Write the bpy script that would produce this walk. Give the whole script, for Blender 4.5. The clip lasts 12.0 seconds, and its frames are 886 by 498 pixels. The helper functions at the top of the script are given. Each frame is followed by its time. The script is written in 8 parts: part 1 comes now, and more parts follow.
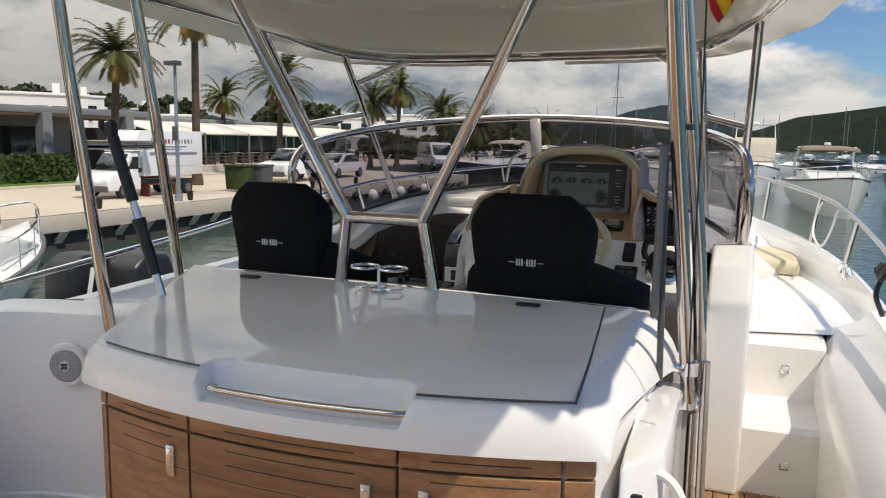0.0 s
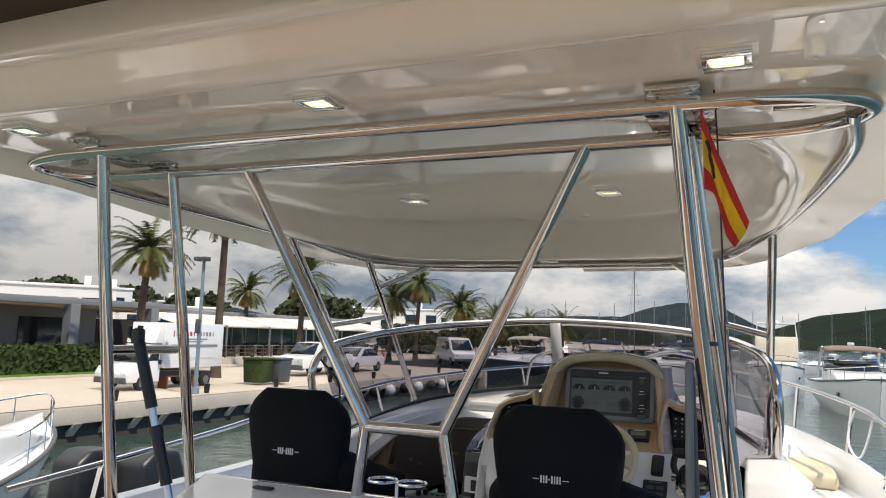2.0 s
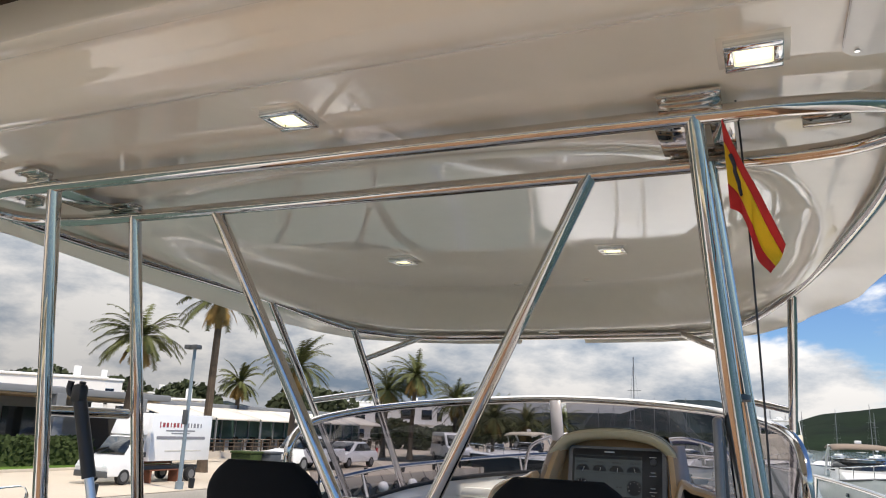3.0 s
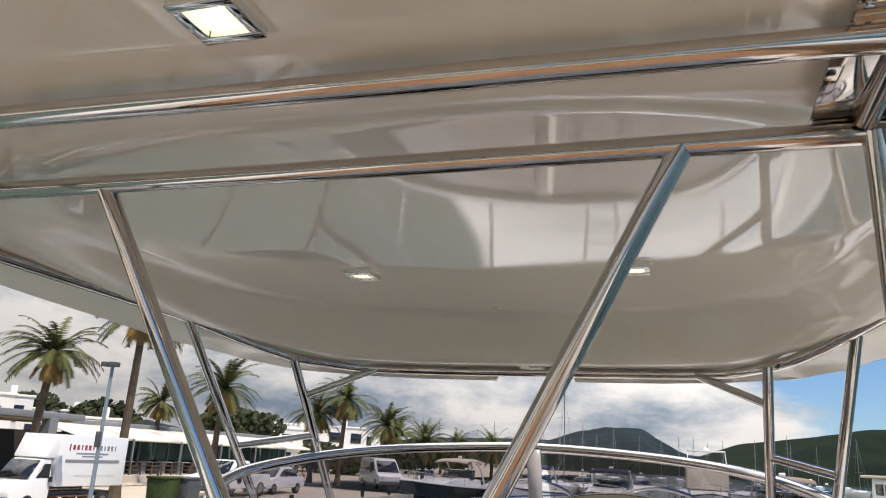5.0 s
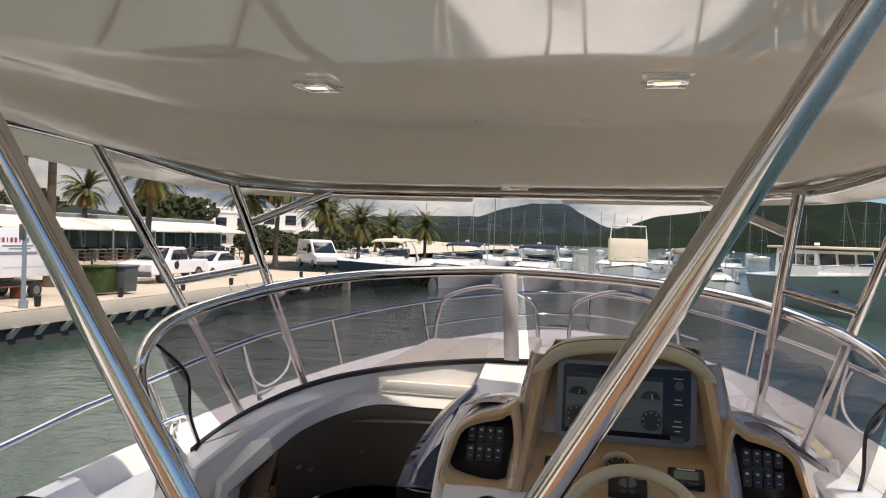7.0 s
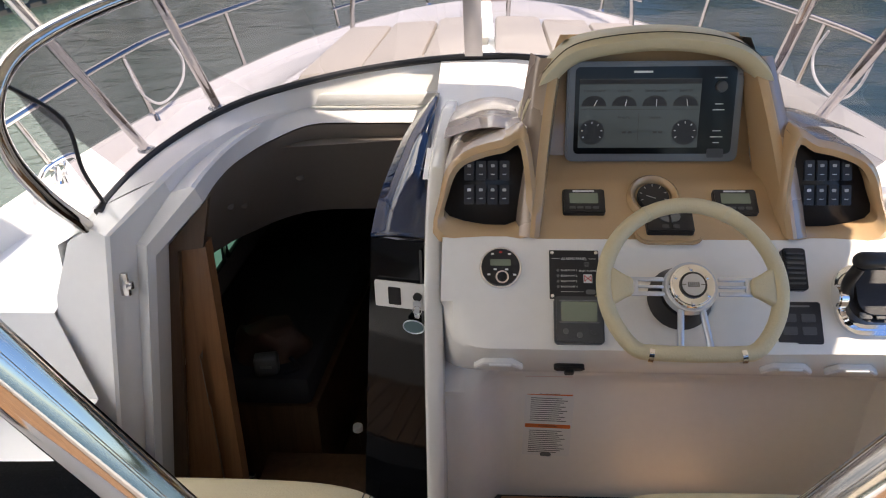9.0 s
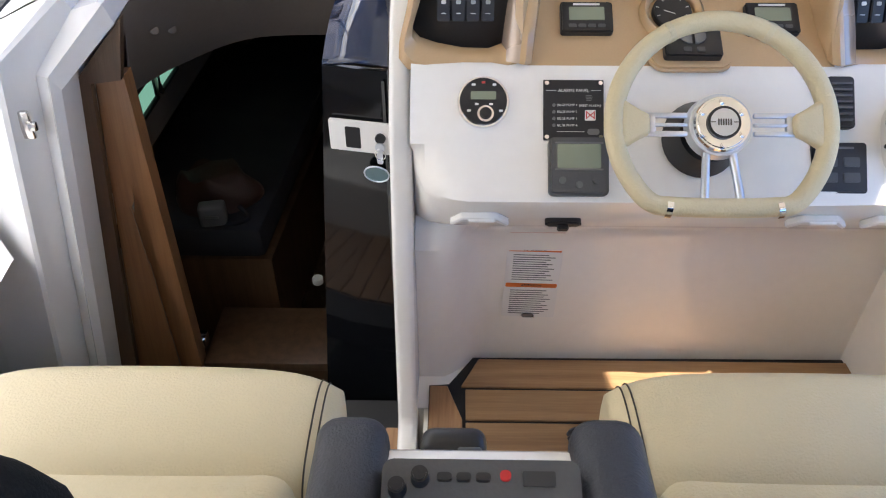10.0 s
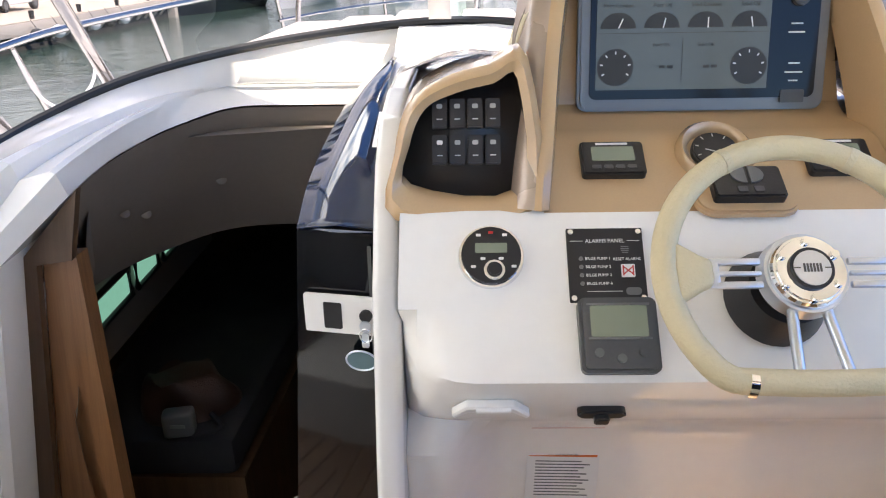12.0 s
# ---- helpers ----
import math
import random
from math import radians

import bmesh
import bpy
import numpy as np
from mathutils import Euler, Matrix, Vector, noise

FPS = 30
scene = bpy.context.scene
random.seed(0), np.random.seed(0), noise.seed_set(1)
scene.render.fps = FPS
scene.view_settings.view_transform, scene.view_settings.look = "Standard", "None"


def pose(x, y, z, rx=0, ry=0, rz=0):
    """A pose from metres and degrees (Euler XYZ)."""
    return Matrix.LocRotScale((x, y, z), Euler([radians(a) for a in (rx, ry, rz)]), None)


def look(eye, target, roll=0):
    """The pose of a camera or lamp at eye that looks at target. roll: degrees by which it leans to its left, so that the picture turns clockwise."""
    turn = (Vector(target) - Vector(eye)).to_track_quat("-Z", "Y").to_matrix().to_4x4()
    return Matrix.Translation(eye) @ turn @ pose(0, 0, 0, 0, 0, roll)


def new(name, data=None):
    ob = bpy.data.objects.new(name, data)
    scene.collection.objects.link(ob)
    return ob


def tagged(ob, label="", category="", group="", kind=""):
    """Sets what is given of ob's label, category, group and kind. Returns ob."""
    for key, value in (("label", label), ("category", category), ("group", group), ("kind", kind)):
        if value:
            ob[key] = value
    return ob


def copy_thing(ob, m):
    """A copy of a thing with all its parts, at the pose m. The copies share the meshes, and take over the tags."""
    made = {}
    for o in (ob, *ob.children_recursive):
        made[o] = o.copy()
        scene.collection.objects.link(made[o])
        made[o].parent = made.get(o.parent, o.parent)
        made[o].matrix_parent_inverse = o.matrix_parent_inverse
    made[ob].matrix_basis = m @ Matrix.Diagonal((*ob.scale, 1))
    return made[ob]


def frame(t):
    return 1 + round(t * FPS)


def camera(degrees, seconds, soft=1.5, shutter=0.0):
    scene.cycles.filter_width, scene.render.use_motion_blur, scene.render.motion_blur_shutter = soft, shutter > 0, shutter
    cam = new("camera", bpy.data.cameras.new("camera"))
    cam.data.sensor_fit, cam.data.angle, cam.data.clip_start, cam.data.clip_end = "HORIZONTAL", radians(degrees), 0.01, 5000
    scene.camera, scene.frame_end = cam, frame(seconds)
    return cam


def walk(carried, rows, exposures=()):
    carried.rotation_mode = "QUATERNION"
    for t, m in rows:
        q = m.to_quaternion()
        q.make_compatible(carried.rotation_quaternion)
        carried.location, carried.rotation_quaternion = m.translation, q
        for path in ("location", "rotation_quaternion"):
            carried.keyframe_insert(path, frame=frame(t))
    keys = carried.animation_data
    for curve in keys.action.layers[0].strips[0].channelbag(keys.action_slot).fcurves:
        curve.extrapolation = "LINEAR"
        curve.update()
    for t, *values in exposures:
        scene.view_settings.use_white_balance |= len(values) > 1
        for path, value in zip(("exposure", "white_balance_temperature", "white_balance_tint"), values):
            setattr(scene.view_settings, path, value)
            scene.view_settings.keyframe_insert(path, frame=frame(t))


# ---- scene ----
cam = camera(61.2, 12.0, 1.1)

PATH = [
    (0, (1.145, 0.627, 1.538), (0.41, 2.464, 1.251), 1.1),
    (0.5, (1.145, 0.623, 1.56), (0.389, 2.467, 1.388), 1.2),
    (1, (1.142, 0.608, 1.577), (0.366, 2.451, 1.541), 1.3),
    (1.5, (1.142, 0.612, 1.593), (0.348, 2.445, 1.694), 1.5),
    (2, (1.134, 0.621, 1.588), (0.339, 2.442, 1.814), 1.8),
    (2.5, (1.116, 0.709, 1.524), (0.318, 2.507, 1.884), 2.1),
    (3, (1.051, 0.898, 1.488), (0.272, 2.679, 1.959), 2.3),
    (3.2, (1.01, 1.004, 1.473), (0.238, 2.776, 1.989), 2.5),
    (4.8, (0.685, 1.463, 1.577), (0.054, 3.27, 2.155), 3.3),
    (5, (0.654, 1.495, 1.615), (0.038, 3.32, 2.152), 3.2),
    (5.5, (0.588, 1.545, 1.713), (0.012, 3.418, 2.114), 2.7),
    (6, (0.548, 1.648, 1.769), (0.005, 3.557, 2.019), 2.2),
    (6.5, (0.504, 1.809, 1.824), (-0.009, 3.739, 1.917), 2.1),
    (6.7, (0.45, 1.857, 1.815), (-0.036, 3.797, 1.862), 2.1),
    (8.3, (0.12, 2.221, 1.881), (-0.126, 4.135, 1.356), -1.4),
    (8.5, (0.103, 2.293, 1.868), (-0.115, 4.183, 1.25), -1.6),
    (9, (0.036, 2.466, 1.838), (-0.102, 4.262, 0.969), -1.5),
    (9.5, (-0.014, 2.607, 1.788), (-0.091, 4.286, 0.704), -0.9),
    (10, (-0.001, 2.732, 1.693), (-0.032, 4.307, 0.461), -0.2),
    (10.5, (0.01, 2.832, 1.6), (-0.005, 4.395, 0.352), 0.1),
    (11, (0.005, 2.882, 1.53), (-0.009, 4.52, 0.382), -0.4),
    (11.5, (0.0, 2.933, 1.477), (-0.024, 4.687, 0.516), -0.8),
    (12, (0.003, 2.975, 1.47), (-0.04, 4.834, 0.734), -1.1),
]
walk(cam, [(t, look(eye, target, roll)) for t, eye, target, roll in PATH],
     [(0, 0.40, 7400, 10), (3.2, 0.74, 7100, 12), (5.5, 0.68, 7350, 14), (6.7, 0.66, 7650, 15), (8.5, 0.92, 7600, 15), (9.2, 1.7, 7550, 15), (10, 2.42, 7200, 14), (10.5, 2.64, 7150, 14), (11, 2.82, 7100, 14), (12, 2.5, 7350, 13)])

# ---- light ----
SUN_AZ, SUN_EL = 112.0, 56.0      # degrees from the bow towards starboard, and above the water
world = bpy.data.worlds.new("world")
scene.world = world
world.use_nodes = True


def build_sky(tree):
    n, l = tree.nodes, tree.links
    n.clear()
    out = n.new("ShaderNodeOutputWorld")
    bg = n.new("ShaderNodeBackground")
    sky = n.new("ShaderNodeTexSky")
    sky.sky_type, sky.sun_disc = "NISHITA", False
    sky.sun_elevation, sky.sun_rotation = radians(SUN_EL), radians(SUN_AZ)
    sky.air_density, sky.dust_density = 1.0, 0.2
    tc = n.new("ShaderNodeTexCoord")
    # clouds, flatter than they are wide
    sep = n.new("ShaderNodeSeparateXYZ")
    l.new(tc.outputs["Generated"], sep.inputs[0])
    com = n.new("ShaderNodeMapping"); com.inputs["Scale"].default_value = (2.7, 2.7, 6.4); com.inputs["Location"].default_value = (0.35, 1.9, 0.4)
    l.new(tc.outputs["Generated"], com.inputs[0])
    big = n.new("ShaderNodeTexNoise"); big.inputs["Scale"].default_value = 1.0; big.inputs["Detail"].default_value = 9; big.inputs["Roughness"].default_value = 0.56
    big.inputs["Distortion"].default_value = 0.25
    l.new(com.outputs[0], big.inputs["Vector"])
    # the sky is opener towards starboard
    open_x = n.new("ShaderNodeMath"); open_x.operation = "MULTIPLY_ADD"; open_x.inputs[1].default_value = -0.85; open_x.inputs[2].default_value = 0.0
    l.new(sep.outputs[0], open_x.inputs[0])
    high = n.new("ShaderNodeMapRange"); high.inputs["From Min"].default_value, high.inputs["From Max"].default_value = 0.08, 0.30
    high.inputs["To Min"].default_value, high.inputs["To Max"].default_value = 0.085, -0.07
    l.new(sep.outputs[2], high.inputs["Value"])
    tot = n.new("ShaderNodeMath"); tot.operation = "ADD"
    part_ = n.new("ShaderNodeMath"); part_.operation = "ADD"
    l.new(open_x.outputs[0], part_.inputs[0]); l.new(high.outputs[0], part_.inputs[1])
    l.new(big.outputs[0], tot.inputs[0]); l.new(part_.outputs[0], tot.inputs[1])
    mask = n.new("ShaderNodeMapRange"); mask.interpolation_type = "SMOOTHSTEP"
    mask.inputs["From Min"].default_value, mask.inputs["From Max"].default_value = 0.465, 0.55
    l.new(tot.outputs[0], mask.inputs["Value"])
    fine = n.new("ShaderNodeTexNoise"); fine.inputs["Scale"].default_value = 1.5; fine.inputs["Detail"].default_value = 8; fine.inputs["Roughness"].default_value = 0.6
    l.new(com.outputs[0], fine.inputs["Vector"])
    ramp = n.new("ShaderNodeValToRGB")
    ramp.color_ramp.elements[0].position, ramp.color_ramp.elements[0].color = 0.44, (0.93, 0.96, 1.0, 1)
    ramp.color_ramp.elements[1].position, ramp.color_ramp.elements[1].color = 0.62, (0.27, 0.37, 0.51, 1)
    l.new(fine.outputs[0], ramp.inputs[0])
    lift = n.new("ShaderNodeVectorMath"); lift.operation = "SCALE"; 
    # a cloudy sky is brighter overhead than at the horizon
    zen = n.new("ShaderNodeMapRange"); zen.inputs["From Min"].default_value, zen.inputs["From Max"].default_value = 0.05, 0.9
    zen.inputs["To Min"].default_value, zen.inputs["To Max"].default_value = 0.56, 2.3
    l.new(sep.outputs[2], zen.inputs["Value"])
    # rain clouds hang over the land to port
    rain = n.new("ShaderNodeMapRange"); rain.inputs["From Min"].default_value, rain.inputs["From Max"].default_value = -0.75, 0.0
    rain.inputs["To Min"].default_value, rain.inputs["To Max"].default_value = 0.62, 1.0
    l.new(sep.outputs[0], rain.inputs["Value"])
    both = n.new("ShaderNodeMath"); both.operation = "MULTIPLY"
    l.new(zen.outputs[0], both.inputs[0]); l.new(rain.outputs[0], both.inputs[1]); l.new(both.outputs[0], lift.inputs["Scale"])
    l.new(ramp.outputs[0], lift.inputs[0])
    dim = n.new("ShaderNodeVectorMath"); dim.operation = "MULTIPLY"; dim.inputs[1].default_value = (0.040, 0.058, 0.085)
    l.new(sky.outputs[0], dim.inputs[0])
    mix = n.new("ShaderNodeMix"); mix.data_type = "RGBA"
    l.new(mask.outputs[0], mix.inputs[0]); l.new(dim.outputs[0], mix.inputs[6]); l.new(lift.outputs[0], mix.inputs[7])
    l.new(mix.outputs[2], bg.inputs[0])
    bg.inputs[1].default_value = 1.0
    l.new(bg.outputs[0], out.inputs[0])


build_sky(world.node_tree)
sun = new("sun", bpy.data.lights.new("sun", "SUN"))
sun.data.energy, sun.data.angle, sun.data.color = 2.7, radians(0.6), (1.0, 0.95, 0.87)
SUN_AT = Vector((math.sin(radians(SUN_AZ)) * math.cos(radians(SUN_EL)), math.cos(radians(SUN_AZ)) * math.cos(radians(SUN_EL)), math.sin(radians(SUN_EL))))
sun.matrix_world = look(SUN_AT * 50, (0, 0, 0))


# ---- materials ----
def material(name, colour, rough=0.5, metal=0.0, var=0.08, scale=4.0, fine=60.0, bump=0.0, coat=0.0, rvar=0.1, emit=None, power=0.0, spec=0.5, stretch=None):
    m = bpy.data.materials.new(name)
    m.use_nodes = True
    n, l = m.node_tree.nodes, m.node_tree.links
    p = n["Principled BSDF"]
    p.inputs["Metallic"].default_value = metal
    p.inputs["Specular IOR Level"].default_value = spec
    p.inputs["Coat Weight"].default_value = coat
    p.inputs["Coat Roughness"].default_value = 0.04
    tc = n.new("ShaderNodeTexCoord")
    src = tc.outputs["Object"]
    if stretch:
        mp = n.new("ShaderNodeMapping"); mp.inputs["Scale"].default_value = stretch
        l.new(src, mp.inputs[0]); src = mp.outputs[0]
    a = n.new("ShaderNodeTexNoise"); a.inputs["Scale"].default_value = scale; a.inputs["Detail"].default_value = 5
    b = n.new("ShaderNodeTexNoise"); b.inputs["Scale"].default_value = fine; b.inputs["Detail"].default_value = 4
    l.new(src, a.inputs["Vector"]); l.new(src, b.inputs["Vector"])
    s = n.new("ShaderNodeMath"); s.operation = "MULTIPLY_ADD"; s.inputs[1].default_value = 0.5
    l.new(b.outputs[0], s.inputs[0]); l.new(a.outputs[0], s.inputs[2])
    mr = n.new("ShaderNodeMapRange")
    mr.inputs["From Min"].default_value, mr.inputs["From Max"].default_value = 0.5, 1.0
    mr.inputs["To Min"].default_value, mr.inputs["To Max"].default_value = 1 - var, 1 + var
    l.new(s.outputs[0], mr.inputs["Value"])
    hsv = n.new("ShaderNodeHueSaturation"); hsv.inputs["Color"].default_value = (*colour, 1)
    l.new(mr.outputs[0], hsv.inputs["Value"])
    l.new(hsv.outputs[0], p.inputs["Base Color"])
    rr = n.new("ShaderNodeMapRange")
    rr.inputs["From Min"].default_value, rr.inputs["From Max"].default_value = 0.3, 0.7
    rr.inputs["To Min"].default_value, rr.inputs["To Max"].default_value = max(rough * (1 - rvar), 0.01), min(rough * (1 + 2 * rvar), 1)
    l.new(a.outputs[0], rr.inputs["Value"]); l.new(rr.outputs[0], p.inputs["Roughness"])
    if bump:
        bp = n.new("ShaderNodeBump"); bp.inputs["Strength"].default_value = bump; bp.inputs["Distance"].default_value = 0.01
        l.new(b.outputs[0], bp.inputs["Height"]); l.new(bp.outputs[0], p.inputs["Normal"])
    if emit:
        p.inputs["Emission Color"].default_value, p.inputs["Emission Strength"].default_value = (*emit, 1), power
    return m


def wood(name, dark, light, rough=0.45, along=1, rings=22.0, tilt=0.0):
    """Timber with grain along the axis given, each piece a little different."""
    m = bpy.data.materials.new(name)
    m.use_nodes = True
    n, l = m.node_tree.nodes, m.node_tree.links
    p = n["Principled BSDF"]
    tc = n.new("ShaderNodeTexCoord"); info = n.new("ShaderNodeObjectInfo")
    mp = n.new("ShaderNodeMapping")
    mp.inputs["Scale"].default_value = [1.2 if i == along else rings for i in range(3)]
    off = n.new("ShaderNodeVectorMath"); off.operation = "MULTIPLY_ADD"; off.inputs[1].default_value = (7, 11, 5)
    l.new(info.outputs["Random"], off.inputs[0]); l.new(tc.outputs["Object"], off.inputs[2])
    turn = n.new("ShaderNodeVectorRotate"); turn.rotation_type = "Y_AXIS"; turn.inputs["Angle"].default_value = radians(tilt)
    l.new(off.outputs[0], turn.inputs["Vector"]); l.new(turn.outputs[0], mp.inputs[0])
    a = n.new("ShaderNodeTexNoise"); a.inputs["Scale"].default_value = 1.6; a.inputs["Detail"].default_value = 7; a.inputs["Distortion"].default_value = 0.25
    l.new(mp.outputs[0], a.inputs["Vector"])
    f = n.new("ShaderNodeTexNoise"); f.inputs["Scale"].default_value = 9; f.inputs["Detail"].default_value = 4
    l.new(mp.outputs[0], f.inputs["Vector"])
    s = n.new("ShaderNodeMath"); s.operation = "MULTIPLY_ADD"; s.inputs[1].default_value = 0.45
    l.new(f.outputs[0], s.inputs[0]); l.new(a.outputs[0], s.inputs[2])
    ramp = n.new("ShaderNodeValToRGB")
    ramp.color_ramp.elements[0].position, ramp.color_ramp.elements[0].color = 0.5, (*dark, 1)
    ramp.color_ramp.elements[1].position, ramp.color_ramp.elements[1].color = 0.95, (*light, 1)
    l.new(s.outputs[0], ramp.inputs[0])
    hsv = n.new("ShaderNodeHueSaturation")
    tone = n.new("ShaderNodeMapRange"); tone.inputs["To Min"].default_value, tone.inputs["To Max"].default_value = 0.85, 1.15
    l.new(info.outputs["Random"], tone.inputs["Value"]); l.new(tone.outputs[0], hsv.inputs["Value"])
    l.new(ramp.outputs[0], hsv.inputs["Color"]); l.new(hsv.outputs[0], p.inputs["Base Color"])
    p.inputs["Roughness"].default_value = rough
    bp = n.new("ShaderNodeBump"); bp.inputs["Strength"].default_value = 0.15; bp.inputs["Distance"].default_value = 0.004
    l.new(s.outputs[0], bp.inputs["Height"]); l.new(bp.outputs[0], p.inputs["Normal"])
    return m


def sheet_glass(name, tint, gloss=0.06, rough=0.0):
    """A thin pane: tinted, with a reflection that grows at grazing angles."""
    m = bpy.data.materials.new(name)
    m.use_nodes = True
    n, l = m.node_tree.nodes, m.node_tree.links
    n.clear()
    out = n.new("ShaderNodeOutputMaterial"); mix = n.new("ShaderNodeMixShader")
    tr = n.new("ShaderNodeBsdfTransparent"); tr.inputs[0].default_value = (*tint, 1)
    gl = n.new("ShaderNodeBsdfGlossy"); gl.inputs["Roughness"].default_value = rough
    lw = n.new("ShaderNodeLayerWeight"); lw.inputs["Blend"].default_value = 0.5
    pw = n.new("ShaderNodeMath"); pw.operation = "POWER"; pw.inputs[1].default_value = 4.0
    fr = n.new("ShaderNodeMath"); fr.operation = "MULTIPLY_ADD"; fr.inputs[1].default_value = 0.85; fr.inputs[2].default_value = gloss
    l.new(lw.outputs["Facing"], pw.inputs[0]); l.new(pw.outputs[0], fr.inputs[0])
    l.new(fr.outputs[0], mix.inputs[0]); l.new(tr.outputs[0], mix.inputs[1]); l.new(gl.outputs[0], mix.inputs[2])
    l.new(mix.outputs[0], out.inputs[0])
    return m


def water_material():
    m = bpy.data.materials.new("harbour_water")
    m.use_nodes = True
    n, l = m.node_tree.nodes, m.node_tree.links
    p = n["Principled BSDF"]
    tc = n.new("ShaderNodeTexCoord")
    a = n.new("ShaderNodeTexNoise"); a.inputs["Scale"].default_value = 0.9; a.inputs["Detail"].default_value = 6; a.inputs["Roughness"].default_value = 0.62
    b = n.new("ShaderNodeTexNoise"); b.inputs["Scale"].default_value = 0.12; b.inputs["Detail"].default_value = 3
    l.new(tc.outputs["Object"], a.inputs["Vector"]); l.new(tc.outputs["Object"], b.inputs["Vector"])
    ramp = n.new("ShaderNodeValToRGB")
    ramp.color_ramp.elements[0].position, ramp.color_ramp.elements[0].color = 0.3, (0.028, 0.054, 0.044, 1)
    ramp.color_ramp.elements[1].position, ramp.color_ramp.elements[1].color = 0.75, (0.056, 0.102, 0.082, 1)
    l.new(b.outputs[0], ramp.inputs[0]); l.new(ramp.outputs[0], p.inputs["Base Color"])
    p.inputs["Roughness"].default_value = 0.06
    bp = n.new("ShaderNodeBump"); bp.inputs["Strength"].default_value = 0.55; bp.inputs["Distance"].default_value = 0.16
    l.new(a.outputs[0], bp.inputs["Height"]); l.new(bp.outputs[0], p.inputs["Normal"])
    return m


GEL = material("white_gelcoat", (0.82, 0.81, 0.79), 0.035, var=0.025, scale=1.3, fine=35, rvar=0.4)
GEL_IN = material("warm_white_gelcoat", (0.87, 0.845, 0.80), 0.10, var=0.03, scale=1.6, fine=40, rvar=0.3)
CEIL = material("cream_glossy_headliner", (0.85, 0.80, 0.705), 0.035, var=0.03, scale=1.1, fine=18, rvar=0.3, spec=0.7, coat=0.3)
STEEL = material("polished_stainless_steel", (0.57, 0.54, 0.51), 0.06, metal=1.0, var=0.04, scale=6, fine=120, rvar=0.5)
CHROME = material("chrome", (0.82, 0.82, 0.82), 0.05, metal=1.0, var=0.02)
BRUSHED = material("brushed_aluminium", (0.62, 0.66, 0.72), 0.28, metal=1.0, var=0.05, fine=200)
TAN = material("tan_metallic_gelcoat", (0.54, 0.36, 0.20), 0.22, metal=0.0, var=0.05, scale=3, fine=300, coat=0.6)
BRONZE = material("bronze_metallic_gelcoat", (0.40, 0.31, 0.25), 0.26, metal=0.35, var=0.06, fine=300, coat=0.5)
TEAK = wood("teak_decking", (0.20, 0.095, 0.042), (0.36, 0.19, 0.09), 0.55, along=0)
TEAK_Y = wood("teak_lengthwise", (0.22, 0.115, 0.055), (0.36, 0.21, 0.11), 0.55, along=1)
TEAK_V = wood("varnished_oak_post", (0.21, 0.098, 0.042), (0.31, 0.150, 0.068), 0.35, along=2, rings=55.0, tilt=-5)
REVEAL = wood("shaded_veneer", (0.075, 0.040, 0.021), (0.115, 0.063, 0.034), 0.42, along=2, rings=55.0, tilt=-9)
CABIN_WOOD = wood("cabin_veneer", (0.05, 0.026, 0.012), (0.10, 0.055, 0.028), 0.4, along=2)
CAULK = material("black_caulking", (0.012, 0.012, 0.013), 0.6)
BLACK = material("black_plastic", (0.014, 0.014, 0.016), 0.38, var=0.15, fine=220, bump=0.05)
GREY = material("dark_grey_plastic", (0.075, 0.078, 0.08), 0.42, var=0.1, fine=200, bump=0.05)
MIDGREY = material("grey_bezel", (0.17, 0.172, 0.175), 0.3, metal=0.3, var=0.05)
FABRIC = material("black_seat_fabric", (0.0075, 0.008, 0.009), 0.85, spec=0.22, var=0.2, scale=3, fine=420, bump=0.3)
CREAM = material("cream_leather", (0.62, 0.53, 0.34), 0.42, var=0.04, scale=3, fine=260, bump=0.22)
ARMPAD = material("dark_blue_leather", (0.028, 0.031, 0.040), 0.42, var=0.08, fine=300, bump=0.25)
PALEPAD = material("pale_leather", (0.60, 0.53, 0.36), 0.5, var=0.05, fine=300, bump=0.3)
SUNPAD = material("pale_sun_pad", (0.66, 0.61, 0.53), 0.6, var=0.05, fine=300, bump=0.3)
THREAD = material("dark_thread", (0.05, 0.04, 0.03), 0.8)
LCD = material("lcd_green_grey", (0.16, 0.19, 0.14), 0.22, var=0.04, emit=(0.30, 0.34, 0.27), power=0.03)
SCREEN = material("display_grey", (0.075, 0.09, 0.09), 0.12, spec=0.2, var=0.02, emit=(0.40, 0.47, 0.50), power=0.018)
INK = material("white_print", (0.75, 0.75, 0.73), 0.5)
SOFTINK = material("worn_white_print", (0.42, 0.42, 0.41), 0.5)
DARKINK = material("dark_print", (0.03, 0.03, 0.03), 0.5)
PAPER = material("white_label", (0.78, 0.77, 0.75), 0.35, var=0.02)
ORANGE = material("orange_print", (0.72, 0.17, 0.035), 0.4)
RED = material("red_plastic", (0.55, 0.03, 0.03), 0.35)
TINT = sheet_glass("smoked_acrylic", (0.40, 0.385, 0.42), 0.09)
CLEAR = sheet_glass("clear_glass", (0.9, 0.93, 0.92))
DOORGLASS = sheet_glass("dark_smoked_acrylic", (0.16, 0.16, 0.17))
NAVY = material("dark_navy_acrylic", (0.010, 0.022, 0.060), 0.06, coat=0.5, var=0.05)
WATER = water_material()
LENS = material("lamp_lens", (0.8, 0.78, 0.6), 0.3, emit=(1.0, 0.95, 0.62), power=0.9)
